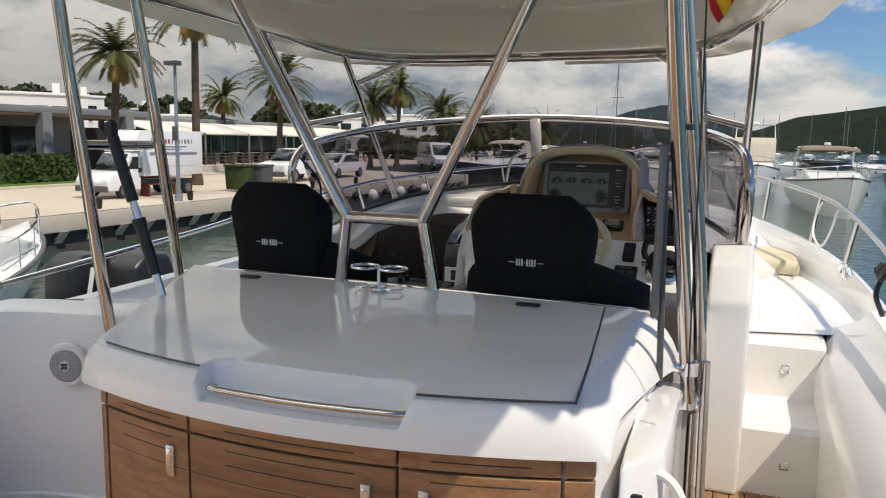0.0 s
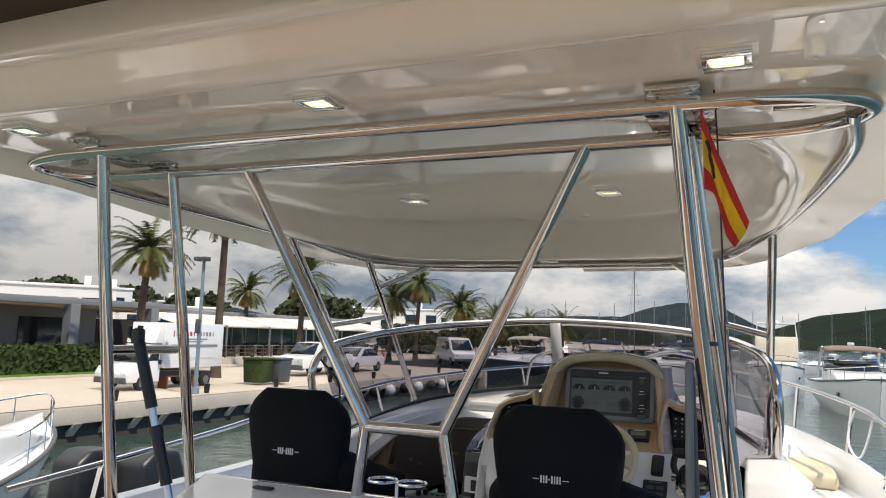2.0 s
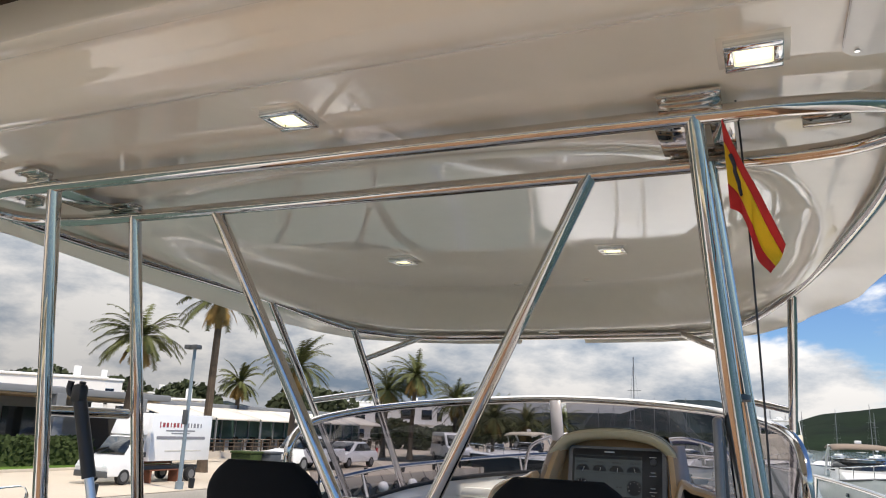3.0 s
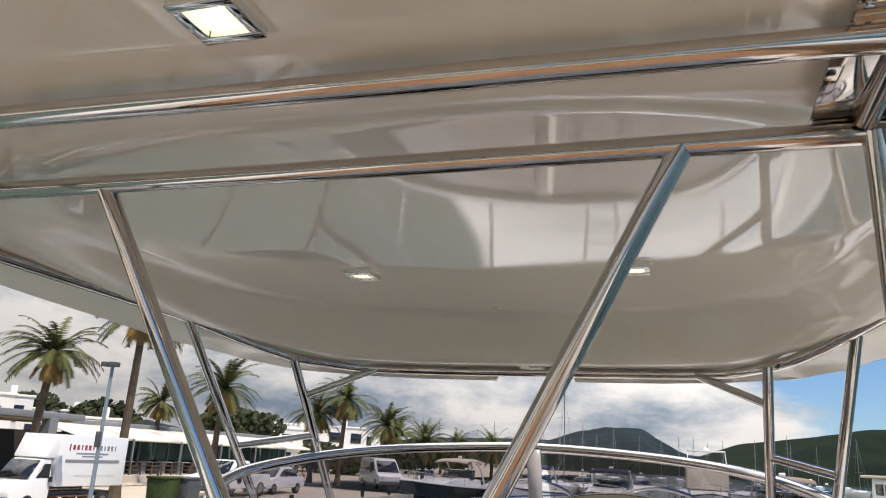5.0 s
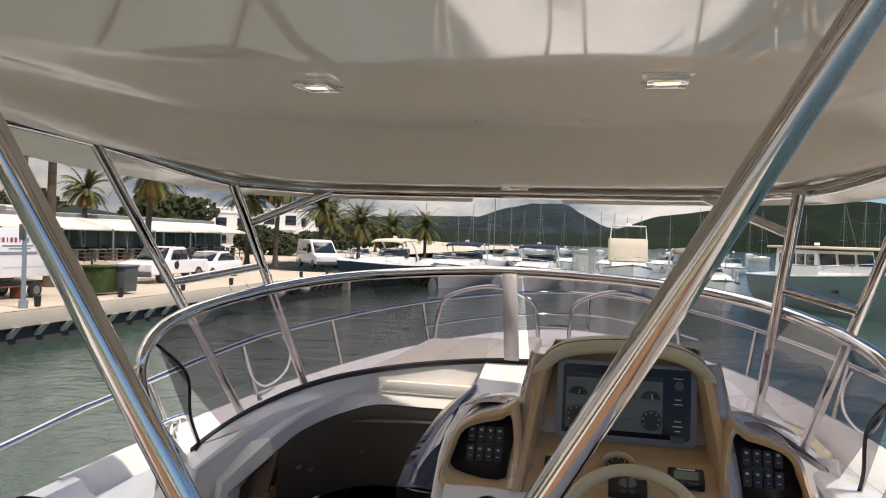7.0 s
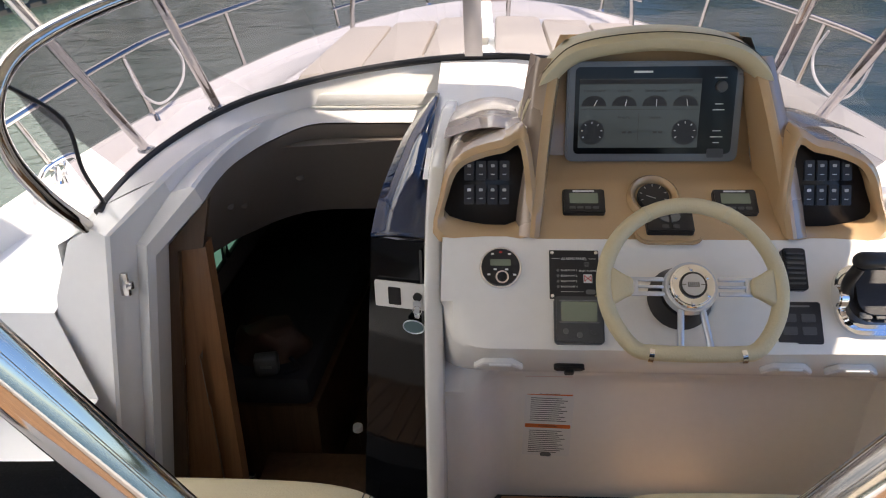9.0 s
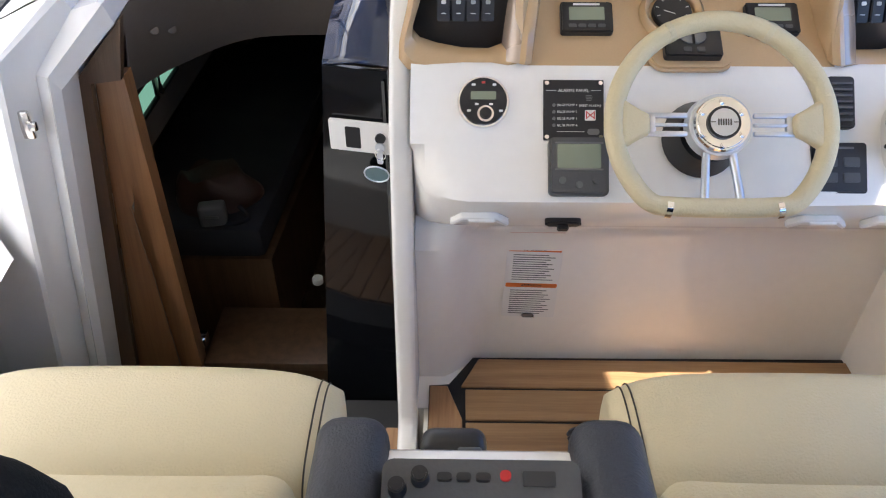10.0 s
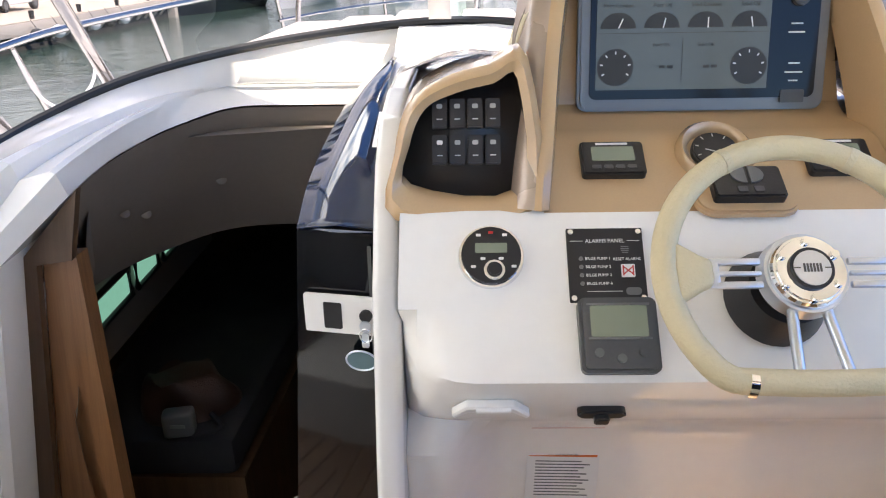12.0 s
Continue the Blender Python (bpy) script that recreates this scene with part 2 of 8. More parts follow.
AWNING = material("brown_awning_canvas", (0.055, 0.036, 0.023), 0.85, var=0.12, fine=300, bump=0.3)


# ---- mesh helpers ----
def finish(bm, name, mat, sharp=32, smooth=True):
    bmesh.ops.recalc_face_normals(bm, faces=bm.faces)
    me = bpy.data.meshes.new(name)
    bm.to_mesh(me)
    bm.free()
    if smooth:
        me.shade_smooth()
        me.set_sharp_from_angle(angle=radians(sharp))
    me.materials.append(mat)
    return me


def part(name, bm, mat, parent=None, label="", solid=0.0, sharp=32):
    ob = new(name, finish(bm, name, mat, sharp))
    if parent is not None:
        ob.parent = parent
    if label:
        ob["label"] = label
    if solid:
        mod = ob.modifiers.new("thickness", "SOLIDIFY")
        mod.thickness, mod.offset = solid, 0
    return ob


def thing(name, label, category, group="", kind="", at=None):
    ob = new(name)
    ob.empty_display_size = 0.1
    if at is not None:
        ob.location = at
    return tagged(ob, label, category, group, kind)


def only(name, bm, mat, label, category, group="", kind="", solid=0.0, sharp=32):
    return tagged(part(name, bm, mat, None, "", solid, sharp), label, category, group, kind)


def at_pose(bm, m):
    bmesh.ops.transform(bm, matrix=m, verts=bm.verts)
    return bm


def merge(*bms):
    out = bmesh.new()
    for b in bms:
        me = bpy.data.meshes.new("tmp")
        b.to_mesh(me); b.free()
        out.from_mesh(me)
        bpy.data.meshes.remove(me)
    return out


def box(c, s, r=0.0, seg=2, rot=None):
    bm = bmesh.new()
    bmesh.ops.create_cube(bm, size=1)
    bmesh.ops.scale(bm, vec=s, verts=bm.verts)
    if r > 0:
        bmesh.ops.bevel(bm, geom=list(bm.edges), offset=min(r, min(s) * 0.49), segments=seg, affect="EDGES", profile=0.5)
    m = Matrix.Translation(c)
    if rot is not None:
        m = m @ rot
    return at_pose(bm, m)


def cyl(r, h, n=24, r2=None, bevel=0.0):
    bm = bmesh.new()
    bmesh.ops.create_cone(bm, cap_ends=True, segments=n, radius1=r, radius2=r if r2 is None else r2, depth=h)
    if bevel:
        rim = [e for e in bm.edges if abs(e.verts[0].co.z - e.verts[1].co.z) < 1e-6]
        bmesh.ops.bevel(bm, geom=rim, offset=bevel, segments=2, affect="EDGES")
    return bm


def spline(pts, k=6, closed=False):
    """Catmull-Rom through the points."""
    P = [Vector(p) for p in pts]
    n = len(P)
    if n < 3:
        return P
    out = []
    for i in range(n if closed else n - 1):
        p0 = P[(i - 1) % n] if closed or i > 0 else P[0] * 2 - P[1]
        p1, p2 = P[i], P[(i + 1) % n]
        p3 = P[(i + 2) % n] if closed or i + 2 < n else P[-1] * 2 - P[-2]
        for j in range(k):
            t = j / k
            out.append(0.5 * ((2 * p1) + (p2 - p0) * t + (2 * p0 - 5 * p1 + 4 * p2 - p3) * t * t + (3 * p1 - p0 - 3 * p2 + p3) * t ** 3))
    if not closed:
        out.append(P[-1])
    return out


def sweep(pts, r, n=12, k=6, closed=False, flat=1.0):
    """A round bar along a smooth line."""
    C = spline(pts, k, closed) if k > 1 else [Vector(p) for p in pts]
    m = len(C)
    bm = bmesh.new()
    rings, ref = [], None
    for i in range(m):
        a, b = (C[(i - 1) % m], C[(i + 1) % m]) if closed else (C[max(i - 1, 0)], C[min(i + 1, m - 1)])
        d = (b - a).normalized()
        if ref is None:
            ref = d.orthogonal().normalized()
            if abs(d.z) < 0.9:
                ref = (Vector((0, 0, 1)) - d * d.z).normalized()
        ref = (ref - d * ref.dot(d)).normalized()
        side = d.cross(ref)
        rad = r(i / (m - 1)) if callable(r) else r
        rings.append([bm.verts.new(C[i] + (ref * math.cos(2 * math.pi * q / n) * flat + side * math.sin(2 * math.pi * q / n)) * rad) for q in range(n)])
    for i in range(m if closed else m - 1):
        A, B = rings[i], rings[(i + 1) % m]
        for q in range(n):
            bm.faces.new((A[q], A[(q + 1) % n], B[(q + 1) % n], B[q]))
    if not closed:
        bm.faces.new(rings[0]); bm.faces.new(rings[-1])
    return bm


def loft(rows, wrap=False, caps=False):
    bm = bmesh.new()
    V = [[bm.verts.new(p) for p in row] for row in rows]
    n = len(V[0])
    for A, B in zip(V, V[1:]):
        for q in range(n if wrap else n - 1):
            bm.faces.new((A[q], A[(q + 1) % n], B[(q + 1) % n], B[q]))
    if caps:
        bm.faces.new(V[0]); bm.faces.new(V[-1])
    return bm


def prism(poly, lo, hi, axis="z", r=0.0, seg=2):
    """A polygon of two coordinates drawn out along an axis (z: x, y; y: x, z; x: y, z)."""
    def lay(p, h):
        return {"z": (p[0], p[1], h), "y": (p[0], h, p[1]), "x": (h, p[0], p[1])}[axis]
    bm = bmesh.new()
    a = [bm.verts.new(lay(p, lo)) for p in poly]
    b = [bm.verts.new(lay(p, hi)) for p in poly]
    n = len(poly)
    bm.faces.new(a); bm.faces.new(b)
    for i in range(n):
        bm.faces.new((a[i], a[(i + 1) % n], b[(i + 1) % n], b[i]))
    bmesh.ops.recalc_face_normals(bm, faces=bm.faces)
    if r:
        bmesh.ops.bevel(bm, geom=list(bm.edges), offset=r, segments=seg, affect="EDGES", profile=0.5)
    return bm


def rounded(w, h, r, k=5):
    """A rounded rectangle's outline about the origin."""
    out = []
    for cx, cy, a in ((w / 2 - r, h / 2 - r, 0), (-w / 2 + r, h / 2 - r, 90), (-w / 2 + r, -h / 2 + r, 180), (w / 2 - r, -h / 2 + r, 270)):
        for i in range(k + 1):
            t = radians(a + 90 * i / k)
            out.append((cx + r * math.cos(t), cy + r * math.sin(t)))
    return out


def plate(w, h, d, r, m, bevel=0.0):
    """A rounded plate lying in its own x-y plane, thickness d up its z, at the pose m."""
    bm = prism(rounded(w, h, r), 0, d, "z")
    if bevel:
        top = [e for e in bm.edges if min(v.co.z for v in e.verts) > d - 1e-6]
        bmesh.ops.bevel(bm, geom=top, offset=bevel, segments=2, affect="EDGES")
    return at_pose(bm, m)


def words(body, size, m, mat, parent, name="lettering", align="LEFT"):
    cu = bpy.data.curves.new("words", "FONT")
    cu.body, cu.size, cu.extrude, cu.align_x, cu.align_y, cu.resolution_u = body, size, 0.0004, align, "CENTER", 2
    tmp = new("words", cu)
    bpy.context.view_layer.update()
    me = bpy.data.meshes.new_from_object(tmp.evaluated_get(bpy.context.evaluated_depsgraph_get()))
    bpy.data.objects.remove(tmp)
    me.transform(m)
    me.materials.clear()
    me.materials.append(mat)
    ob = new(name, me)
    ob.parent = parent
    return ob


def mirror(p):
    return (-p[0], *p[1:])


def frame_at(origin, right, up):
    """A pose with x along right, y along up and z out of the surface."""
    x = Vector(right).normalized()
    z = x.cross(Vector(up)).normalized()
    y = z.cross(x)
    m = Matrix((x, y, z)).transposed().to_4x4()
    m.translation = Vector(origin)
    return m


# ---- the boat: decks, hull, hardtop ----
WATER_Z, QUAY_Z, SOLE, HELM_SOLE = -1.9, -0.8, 0.1, 0.30

# base line of the windscreen, port to starboard
WS_BASE = [(-1.13, 4.36, 0.985), (-1.11, 4.60, 1.04), (-1.03, 4.82, 1.10), (-0.86, 5.00, 1.17), (-0.6, 5.11, 1.225), (-0.3, 5.17, 1.265), (0, 5.185, 1.285)]
WS_BASE = WS_BASE + [mirror(p) for p in WS_BASE[-2::-1]]
DECK_EDGE = [(-1.82, 4.55, 0.735), (-1.82, 5.0, 0.74), (-1.77, 5.75, 0.77), (-1.60, 6.6, 0.82), (-1.25, 7.6, 0.88), (-0.70, 8.5, 0.93), (0, 8.95, 0.95)]
DECK_EDGE = DECK_EDGE + [mirror(p) for p in DECK_EDGE[-2::-1]]
W_LINE, E_LINE = spline(WS_BASE, 8), spline(DECK_EDGE, 8)


def deck_row(f, lift):
    row = []
    for a, b in zip(W_LINE, E_LINE):
        p = a.lerp(b, f)
        p.z += lift
        # side decks are sunk beside the windscreen, the starboard walkway further forward
        side = min(max((1.75 - (p.y - 4.5)) / 1.2, 0), 1) if p.x < 0 else min(max((3.1 - (p.y - 4.5)) / 1.2, 0), 1) * min(max((p.x - 1.185) / 0.02, 0), 1)
        if (0.20 if p.x < 0 else 0.10) < f < 0.93:
            p.z += (0.67 - p.z) * side
        row.append(p)
    return row


deck_bm = loft([deck_row(0.0, 0.0), deck_row(0.03, -0.004), deck_row(0.12, -0.02), deck_row(0.19, -0.03), deck_row(0.21, -0.03), deck_row(0.3, -0.03), deck_row(0.42, -0.035), deck_row(0.47, -0.10), deck_row(0.75, -0.05), deck_row(0.92, 0.0),
                deck_row(0.95, 0.05), deck_row(0.985, 0.055), deck_row(1.0, 0.02), [Vector((p.x * 0.98, p.y - 0.02, -0.2)) for p in E_LINE], [Vector((p.x * 0.86, p.y * 0.97, WATER_Z - 0.1)) for p in E_LINE]])
only("deck", deck_bm, GEL, "glossy white moulded foredeck and hull side of the yacht", "boat deck", kind="structure")

# side decks beside the cockpit, with the hull behind them
for sgn in (-1, 1):
    prof = [(1.50, SOLE - 0.1), (1.50, 0.52), (1.53, 0.60), (1.60, 0.66), (1.70, 0.70), (1.74, 0.75), (1.80, 0.76), (1.83, 0.72), (1.80, -0.2), (1.58, WATER_Z - 0.1)]
    rows = [[(sgn * (x + (0.02 if y < 3 else 0)), y, z) for x, z in prof] for y in (-2.2, -1, 0, 1, 2, 3.2)]
    rows += [[(sgn * x, y, z + 0.02 * (y - 3.2)) for x, z in prof] for y in (3.7, 4.2, 4.6)]
    only("side_deck", loft(rows), GEL, "white moulded side deck and bulwark", "boat deck", kind="structure")

# cockpit floor
floor = only("floor", box((0, 0.9, SOLE - 0.06), (3.1, 6.4, 0.1)), CAULK, "teak cockpit floor with black caulked joints", "floor", kind="structure")
helm_floor = only("floor", prism([(-0.07, 3.0), (1.03, 3.0), (1.03, 4.06), (0.02, 4.06), (-0.055, 3.97), (-0.07, 3.9)], HELM_SOLE - 0.25, HELM_SOLE - 0.004), GEL_IN, "raised helm floor of teak planks", "floor", kind="structure")

# starboard steps and walkway
steps_rows = [(3.86, SOLE - 0.05), (3.87, 0.375), (3.90, 0.395), (4.23, 0.395), (4.25, 0.41), (4.26, 0.64), (4.29, 0.66), (4.9, 0.665)]
only("steps", loft([[(x, y + 0.05 * (x - 1.2), z) for x in (1.19, 1.3, 1.42, 1.49, 1.535)] for y, z in steps_rows]), GEL_IN, "cream white moulded steps up to the side deck", "steps", kind="structure")
for y, z in ((3.885, 0.24), (4.275, 0.54)):
    lampc = thing("step_light", "small square chrome courtesy light in the step riser", "step light", "step lights")
    part("rim", box((1.375, y - 0.012, z), (0.035, 0.012, 0.04), 0.003), CHROME, lampc)
    part("lens", box((1.375, y - 0.019, z), (0.022, 0.004, 0.026), 0.001), PAPER, lampc, "frosted white lens")
# coaming that carries the hardtop on the starboard side
only("wall_starboard", merge(prism([(3.80, SOLE), (4.9, SOLE), (4.9, 1.06), (4.2, 1.10), (3.98, 1.04), (3.86, 0.90)], 1.03, 1.205, "x", 0.02, 3)), GEL, "white moulded cockpit coaming beside the steps", "wall", kind="structure")
only("wall_starboard", prism([(0.98, 3.0), (1.04, 3.0), (1.04, 4.5), (0.98, 4.5)], SOLE, 0.86), GEL_IN, "white moulded helm side wall", "wall", kind="structure")
# cushion on the walkway ahead
cush = thing("cushion", "cream sun cushion lying on the side deck", "cushion")
part("pad", box((1.36, 6.6, 0.72), (0.34, 0.9, 0.10), 0.035, 3), PALEPAD, cush)

# port cockpit side: angled coaming with the loudspeaker
pw = [(-0.86, 2.86), (-1.02, 2.72), (-1.34, 2.64), (-1.56, 2.52)]
pw_in = [(-0.93, 2.95), (-1.1, 2.86), (-1.40, 2.79), (-1.56, 2.72)]
line_a = [(p.x, p.y) for p in spline([(*p, 0) for p in pw], 5)]
line_b = [(p.x, p.y) for p in spline([(*p, 0) for p in pw_in], 5)]


def lerp2(a, b, f):
    return (a[0] + (b[0] - a[0]) * f, a[1] + (b[1] - a[1]) * f)


rows = [[(*p, SOLE - 0.02) for p in line_a], [(*p, 0.12) for p in line_a], [(*p, 0.80) for p in line_a], [(*lerp2(a, b, 0.12), 0.855) for a, b in zip(line_a, line_b)],
        [(*lerp2(a, b, 0.35), 0.875) for a, b in zip(line_a, line_b)], [(*b, 0.875) for b in line_b], [(b[0], b[1] + 0.05, 0.5) for b in line_b]]
only("wall_port", loft(rows), GEL, "white moulded cockpit side wall", "wall", kind="structure")
only("baseboard", loft([[(x + 0.006, y - 0.012, SOLE + 0.0) for x, y in line_a], [(x + 0.006, y - 0.014, SOLE + 0.03) for x, y in line_a], [(x, y - 0.002, SOLE + 0.036) for x, y in line_a]]), GEL_IN, "pale moulded edge between the wall and the teak floor", "trim", kind="structure")
only("side_deck", loft([[(-0.97, 2.93, 0.86), (-1.55, 2.75, 0.86), (-1.7, 2.75, 0.8)], [(-1.0, 3.4, 0.80), (-1.55, 3.4, 0.74), (-1.7, 3.4, 0.74)], [(-1.12, 3.45, 0.40), (-1.55, 3.45, 0.40), (-1.6, 3.45, 0.70)], [(-1.2, 4.3, 0.42), (-1.5, 4.3, 0.42), (-1.6, 4.3, 0.72)], [(-1.3, 4.35, 0.7), (-1.5, 4.35, 0.7), (-1.6, 4.35, 0.74)], [(-1.25, 4.8, 0.86), (-1.5, 4.8, 0.8), (-1.6, 4.8, 0.76)]]), GEL, "white port side deck with a moulded step", "boat deck", kind="structure")

# companionway coaming: steps from the hatch opening up to the windscreen
HATCH = [(-0.868, 4.52, 1.049), (-0.868, 4.65, 1.062), (-0.843, 4.81, 1.085), (-0.792, 4.94, 1.108), (-0.735, 5.03, 1.122), (-0.635, 5.115, 1.137), (-0.44, 5.122, 1.137), (-0.17, 5.122, 1.137)]
LIP = [(-0.857, 4.54, 0.985), (-0.862, 4.66, 0.997), (-0.850, 4.79, 1.012), (-0.805, 4.89, 1.033), (-0.75, 4.975, 1.05), (-0.63, 5.075, 1.075), (-0.44, 5.082, 1.078), (-0.17, 5.082, 1.078)]
H_LINE, L_LINE = spline(HATCH, 6), spline(LIP, 6)
B_LINE = []
for i in range(len(H_LINE)):
    t = i / (len(H_LINE) - 1)
    j = t * (len(W_LINE) // 2 - 5) + 3
    a, b = W_LINE[int(j)], W_LINE[min(int(j) + 1, len(W_LINE) - 1)]
    B_LINE.append(a.lerp(b, j - int(j)))


def coam(f, lift, mid=None):
    """A line part way from hatch to windscreen, lifted at the port end by lift and amidships by mid."""
    mid = lift if mid is None else mid
    n = len(H_LINE) - 1
    return [a.lerp(b, f) + Vector((0, 0, lift + (mid - lift) * min(i / n * 1.5, 1))) for i, (a, b) in enumerate(zip(H_LINE, B_LINE))]


only("coaming", loft([[p + Vector((-0.02, 0.05, -0.01)) for p in L_LINE], L_LINE, coam(-0.01, -0.008), coam(0.03, 0.0), coam(0.26, -0.004, -0.028), coam(0.30, 0.034, -0.022), coam(0.36, 0.046, -0.03), coam(0.62, 0.034, -0.022), coam(0.90, 0.014, -0.008), coam(1.0, 0.006)]), GEL, "white stepped moulding round the companionway hatch", "coaming", kind="structure", sharp=14)
only("gasket", sweep([p + Vector((0, 0, 0.006)) for p in W_LINE[2:-2:3]], 0.013, 8, 2), BLACK, "black rubber gasket along the windscreen foot", "gasket", kind="structure")
# port bulkhead beside the companionway: facets drawn up from the sole into the coaming
cols = [(-1.0, 4.66, 0.857), (-0.984, 4.43, 0.857), (-0.990, 4.40, 0.905), (-0.998, 4.408, 0.90), (-1.036, 4.43, 0.897), (-1.058, 4.335, 0.966), (-1.07, 4.33, 0.968), (-1.12, 4.345, 0.985), (-1.205, 4.36, 0.933), (-1.285, 4.362, 0.75), (-1.285, 4.60, 0.74)]
ends = [L_LINE[0] + Vector((-0.02, 0.05, -0.01)), L_LINE[0], coam(-0.01, -0.008)[0], coam(0.03, 0.0)[0], coam(0.26, -0.004)[0], coam(0.30, 0.034)[0], coam(0.36, 0.046)[0], coam(1.0, 0.006)[0], Vector((-1.205, 4.50, 0.95)), Vector((-1.29, 4.44, 0.83)), Vector((-1.29, 4.62, 0.82))]
bul = [[Vector((x - 0.165 * (h + 0.45) * (1 - f), y, -0.45 + (h + 0.45) * f)) for x, y, h in cols] for f in (0, 0.4, 0.8, 1.0)] + [ends]
only("wall_port", loft(bul), GEL, "white faceted companionway bulkhead", "wall", kind="structure", sharp=14)

# sliding-hatch runner behind the opening
only("trim", merge(box((-0.40, 5.128, 1.155), (0.50, 0.03, 0.045), 0.006), box((-0.40, 5.115, 1.128), (0.5, 0.012, 0.006))), GEL, "white sliding hatch runner", "trim", kind="structure")
# dash top between helm and windscreen
dt = [[(x, y, z) for x in (-0.16, 0.1, 0.5, 0.9, 1.1)] for y, z in ((4.36, 1.13), (4.5, 1.16), (4.8, 1.20), (4.93, 1.215))]
for row, k in zip(dt, (0, 0, 0.1, 0.28)):
    row[3] = (0.9, row[3][1] - k * 0.3, row[3][2] - 0.05)
    row[4] = (1.1, row[4][1] - k * 1.0, row[4][2] - 0.13)
dt.append([(-0.16, 5.17, 1.278), (0.1, 5.175, 1.282), (0.5, 5.13, 1.24), (0.86, 5.0, 1.17), (1.1, 4.62, 1.045)])
only("coaming", loft(dt), GEL, "white moulded dash top below the windscreen", "coaming", kind="structure")

# foredeck sun pad: two cream panels
for sgn in (-1, 1):
    pad = thing("sun_pad", "cream quilted sun pad on the foredeck", "sun pad", "foredeck sun pads")
    for q in range(3):
        x0, x1 = 0.03 + q * 0.24, 0.26 + q * 0.24
        poly = [(sgn * x0, 5.45), (sgn * x1, 5.45 - 0.05 * q), (sgn * x1 * 0.98, 6.45), (sgn * x0, 6.5)]
        part("cushion", prism(poly, 1.165 - 0.01 * q, 1.235 - 0.02 * q, "z", 0.02, 2), SUNPAD, pad)


# ---- hardtop ----
def roof_half(y):
    """Half width of the hardtop at y."""
    for (y0, w0), (y1, w1) in zip(ROOF, ROOF[1:]):
        if y <= y1:
            f = (y - y0) / (y1 - y0)
            f = f * f * (3 - 2 * f) * 0.5 + f * 0.5
            return w0 + (w1 - w0) * f
    return ROOF[-1][1]


ROOF = [(1.2, 1.60), (2.0, 1.62), (2.6, 1.60), (3.3, 1.52), (3.95, 1.38), (4.3, 1.20), (4.55, 1.02), (4.72, 0.80), (4.80, 0.55), (4.83, 0.02)]


def roof_under(x, y):
    """Height of the ceiling: flat aft, a dished panel ahead of the crossbars."""
    rim = 2.205 - 0.19 * max(0.0, min(1.0, (y - 2.75) / 1.75)) ** 1.0
    w = max(roof_half(y), 0.05)
    e = min(abs(x) / w, 1.0)
    rim -= 0.05 * max(0, (e - 0.82) / 0.18) ** 2
    # dish
    cx, cy = x / (1.16 - 0.10 * max(0, (y - 3.0))), (y - 3.62) / 0.93
    d = (abs(cx) ** 2.8 + abs(cy) ** 2.8) ** (1 / 2.8)
    if d < 1.10:
        f = min(max((1.10 - d) / 0.12, 0), 1)
        f = f * f * (3 - 2 * f)
        top = 2.225 + 0.035 * (1 - min(d, 1) ** 2) - 0.02 * (y - 3.6) * 0.3
        rim = rim * (1 - f) + max(top, rim) * f
    # rolled beam at the aft edge
    if y < 2.12:
        g = (2.12 - y) / 0.10
        rim -= 0.028 * math.sin(min(g, 1.6) * math.pi / 1.6) if g < 1.6 else -0.0
    if y < 1.97:
        rim += 0.045 * min((1.97 - y) / 0.06, 1)
    return rim


ys = [1.88 + 0.01 * i for i in range(28)] + [2.16 + 0.04 * i for i in range(16)] + [2.80 + 0.03 * i for i in range(60)] + [4.60 + 0.02 * i for i in range(12)]
NX = 84
rows = []
for y in ys:
    w = roof_half(y)
    rows.append([((2 * i / NX - 1) * w, y, roof_under((2 * i / NX - 1) * w, y)) for i in range(NX + 1)])
roof_bm = loft(rows)
only("ceiling", roof_bm, CEIL, "glossy cream moulded hardtop ceiling with a dished panel", "ceiling", kind="structure", sharp=50)
top_rows = []
for y in ys[::4] + [4.83]:
    w = roof_half(y)
    und = roof_under(w, y)
    top_rows.append([(-w, y, und), (-w - 0.02, y, und + 0.02), (-w - 0.02, y, und + 0.06), (-w * 0.93, y, und + 0.12), (-w * 0.5, y, 2.40 - 0.02 * abs(y - 3)), (0, y, 2.43 - 0.02 * abs(y - 3)), (w * 0.5, y, 2.40 - 0.02 * abs(y - 3)), (w * 0.93, y, und + 0.12), (w + 0.02, y, und + 0.06), (w + 0.02, y, und + 0.02), (w, y, und)])
only("roof", loft(top_rows), GEL, "white outer skin of the hardtop", "roof", kind="structure")
only("roof", merge(box((0, 1.866, 2.302), (3.24, 0.064, 0.12), 0.012)), CEIL, "cream aft edge of the hardtop", "roof", kind="structure")
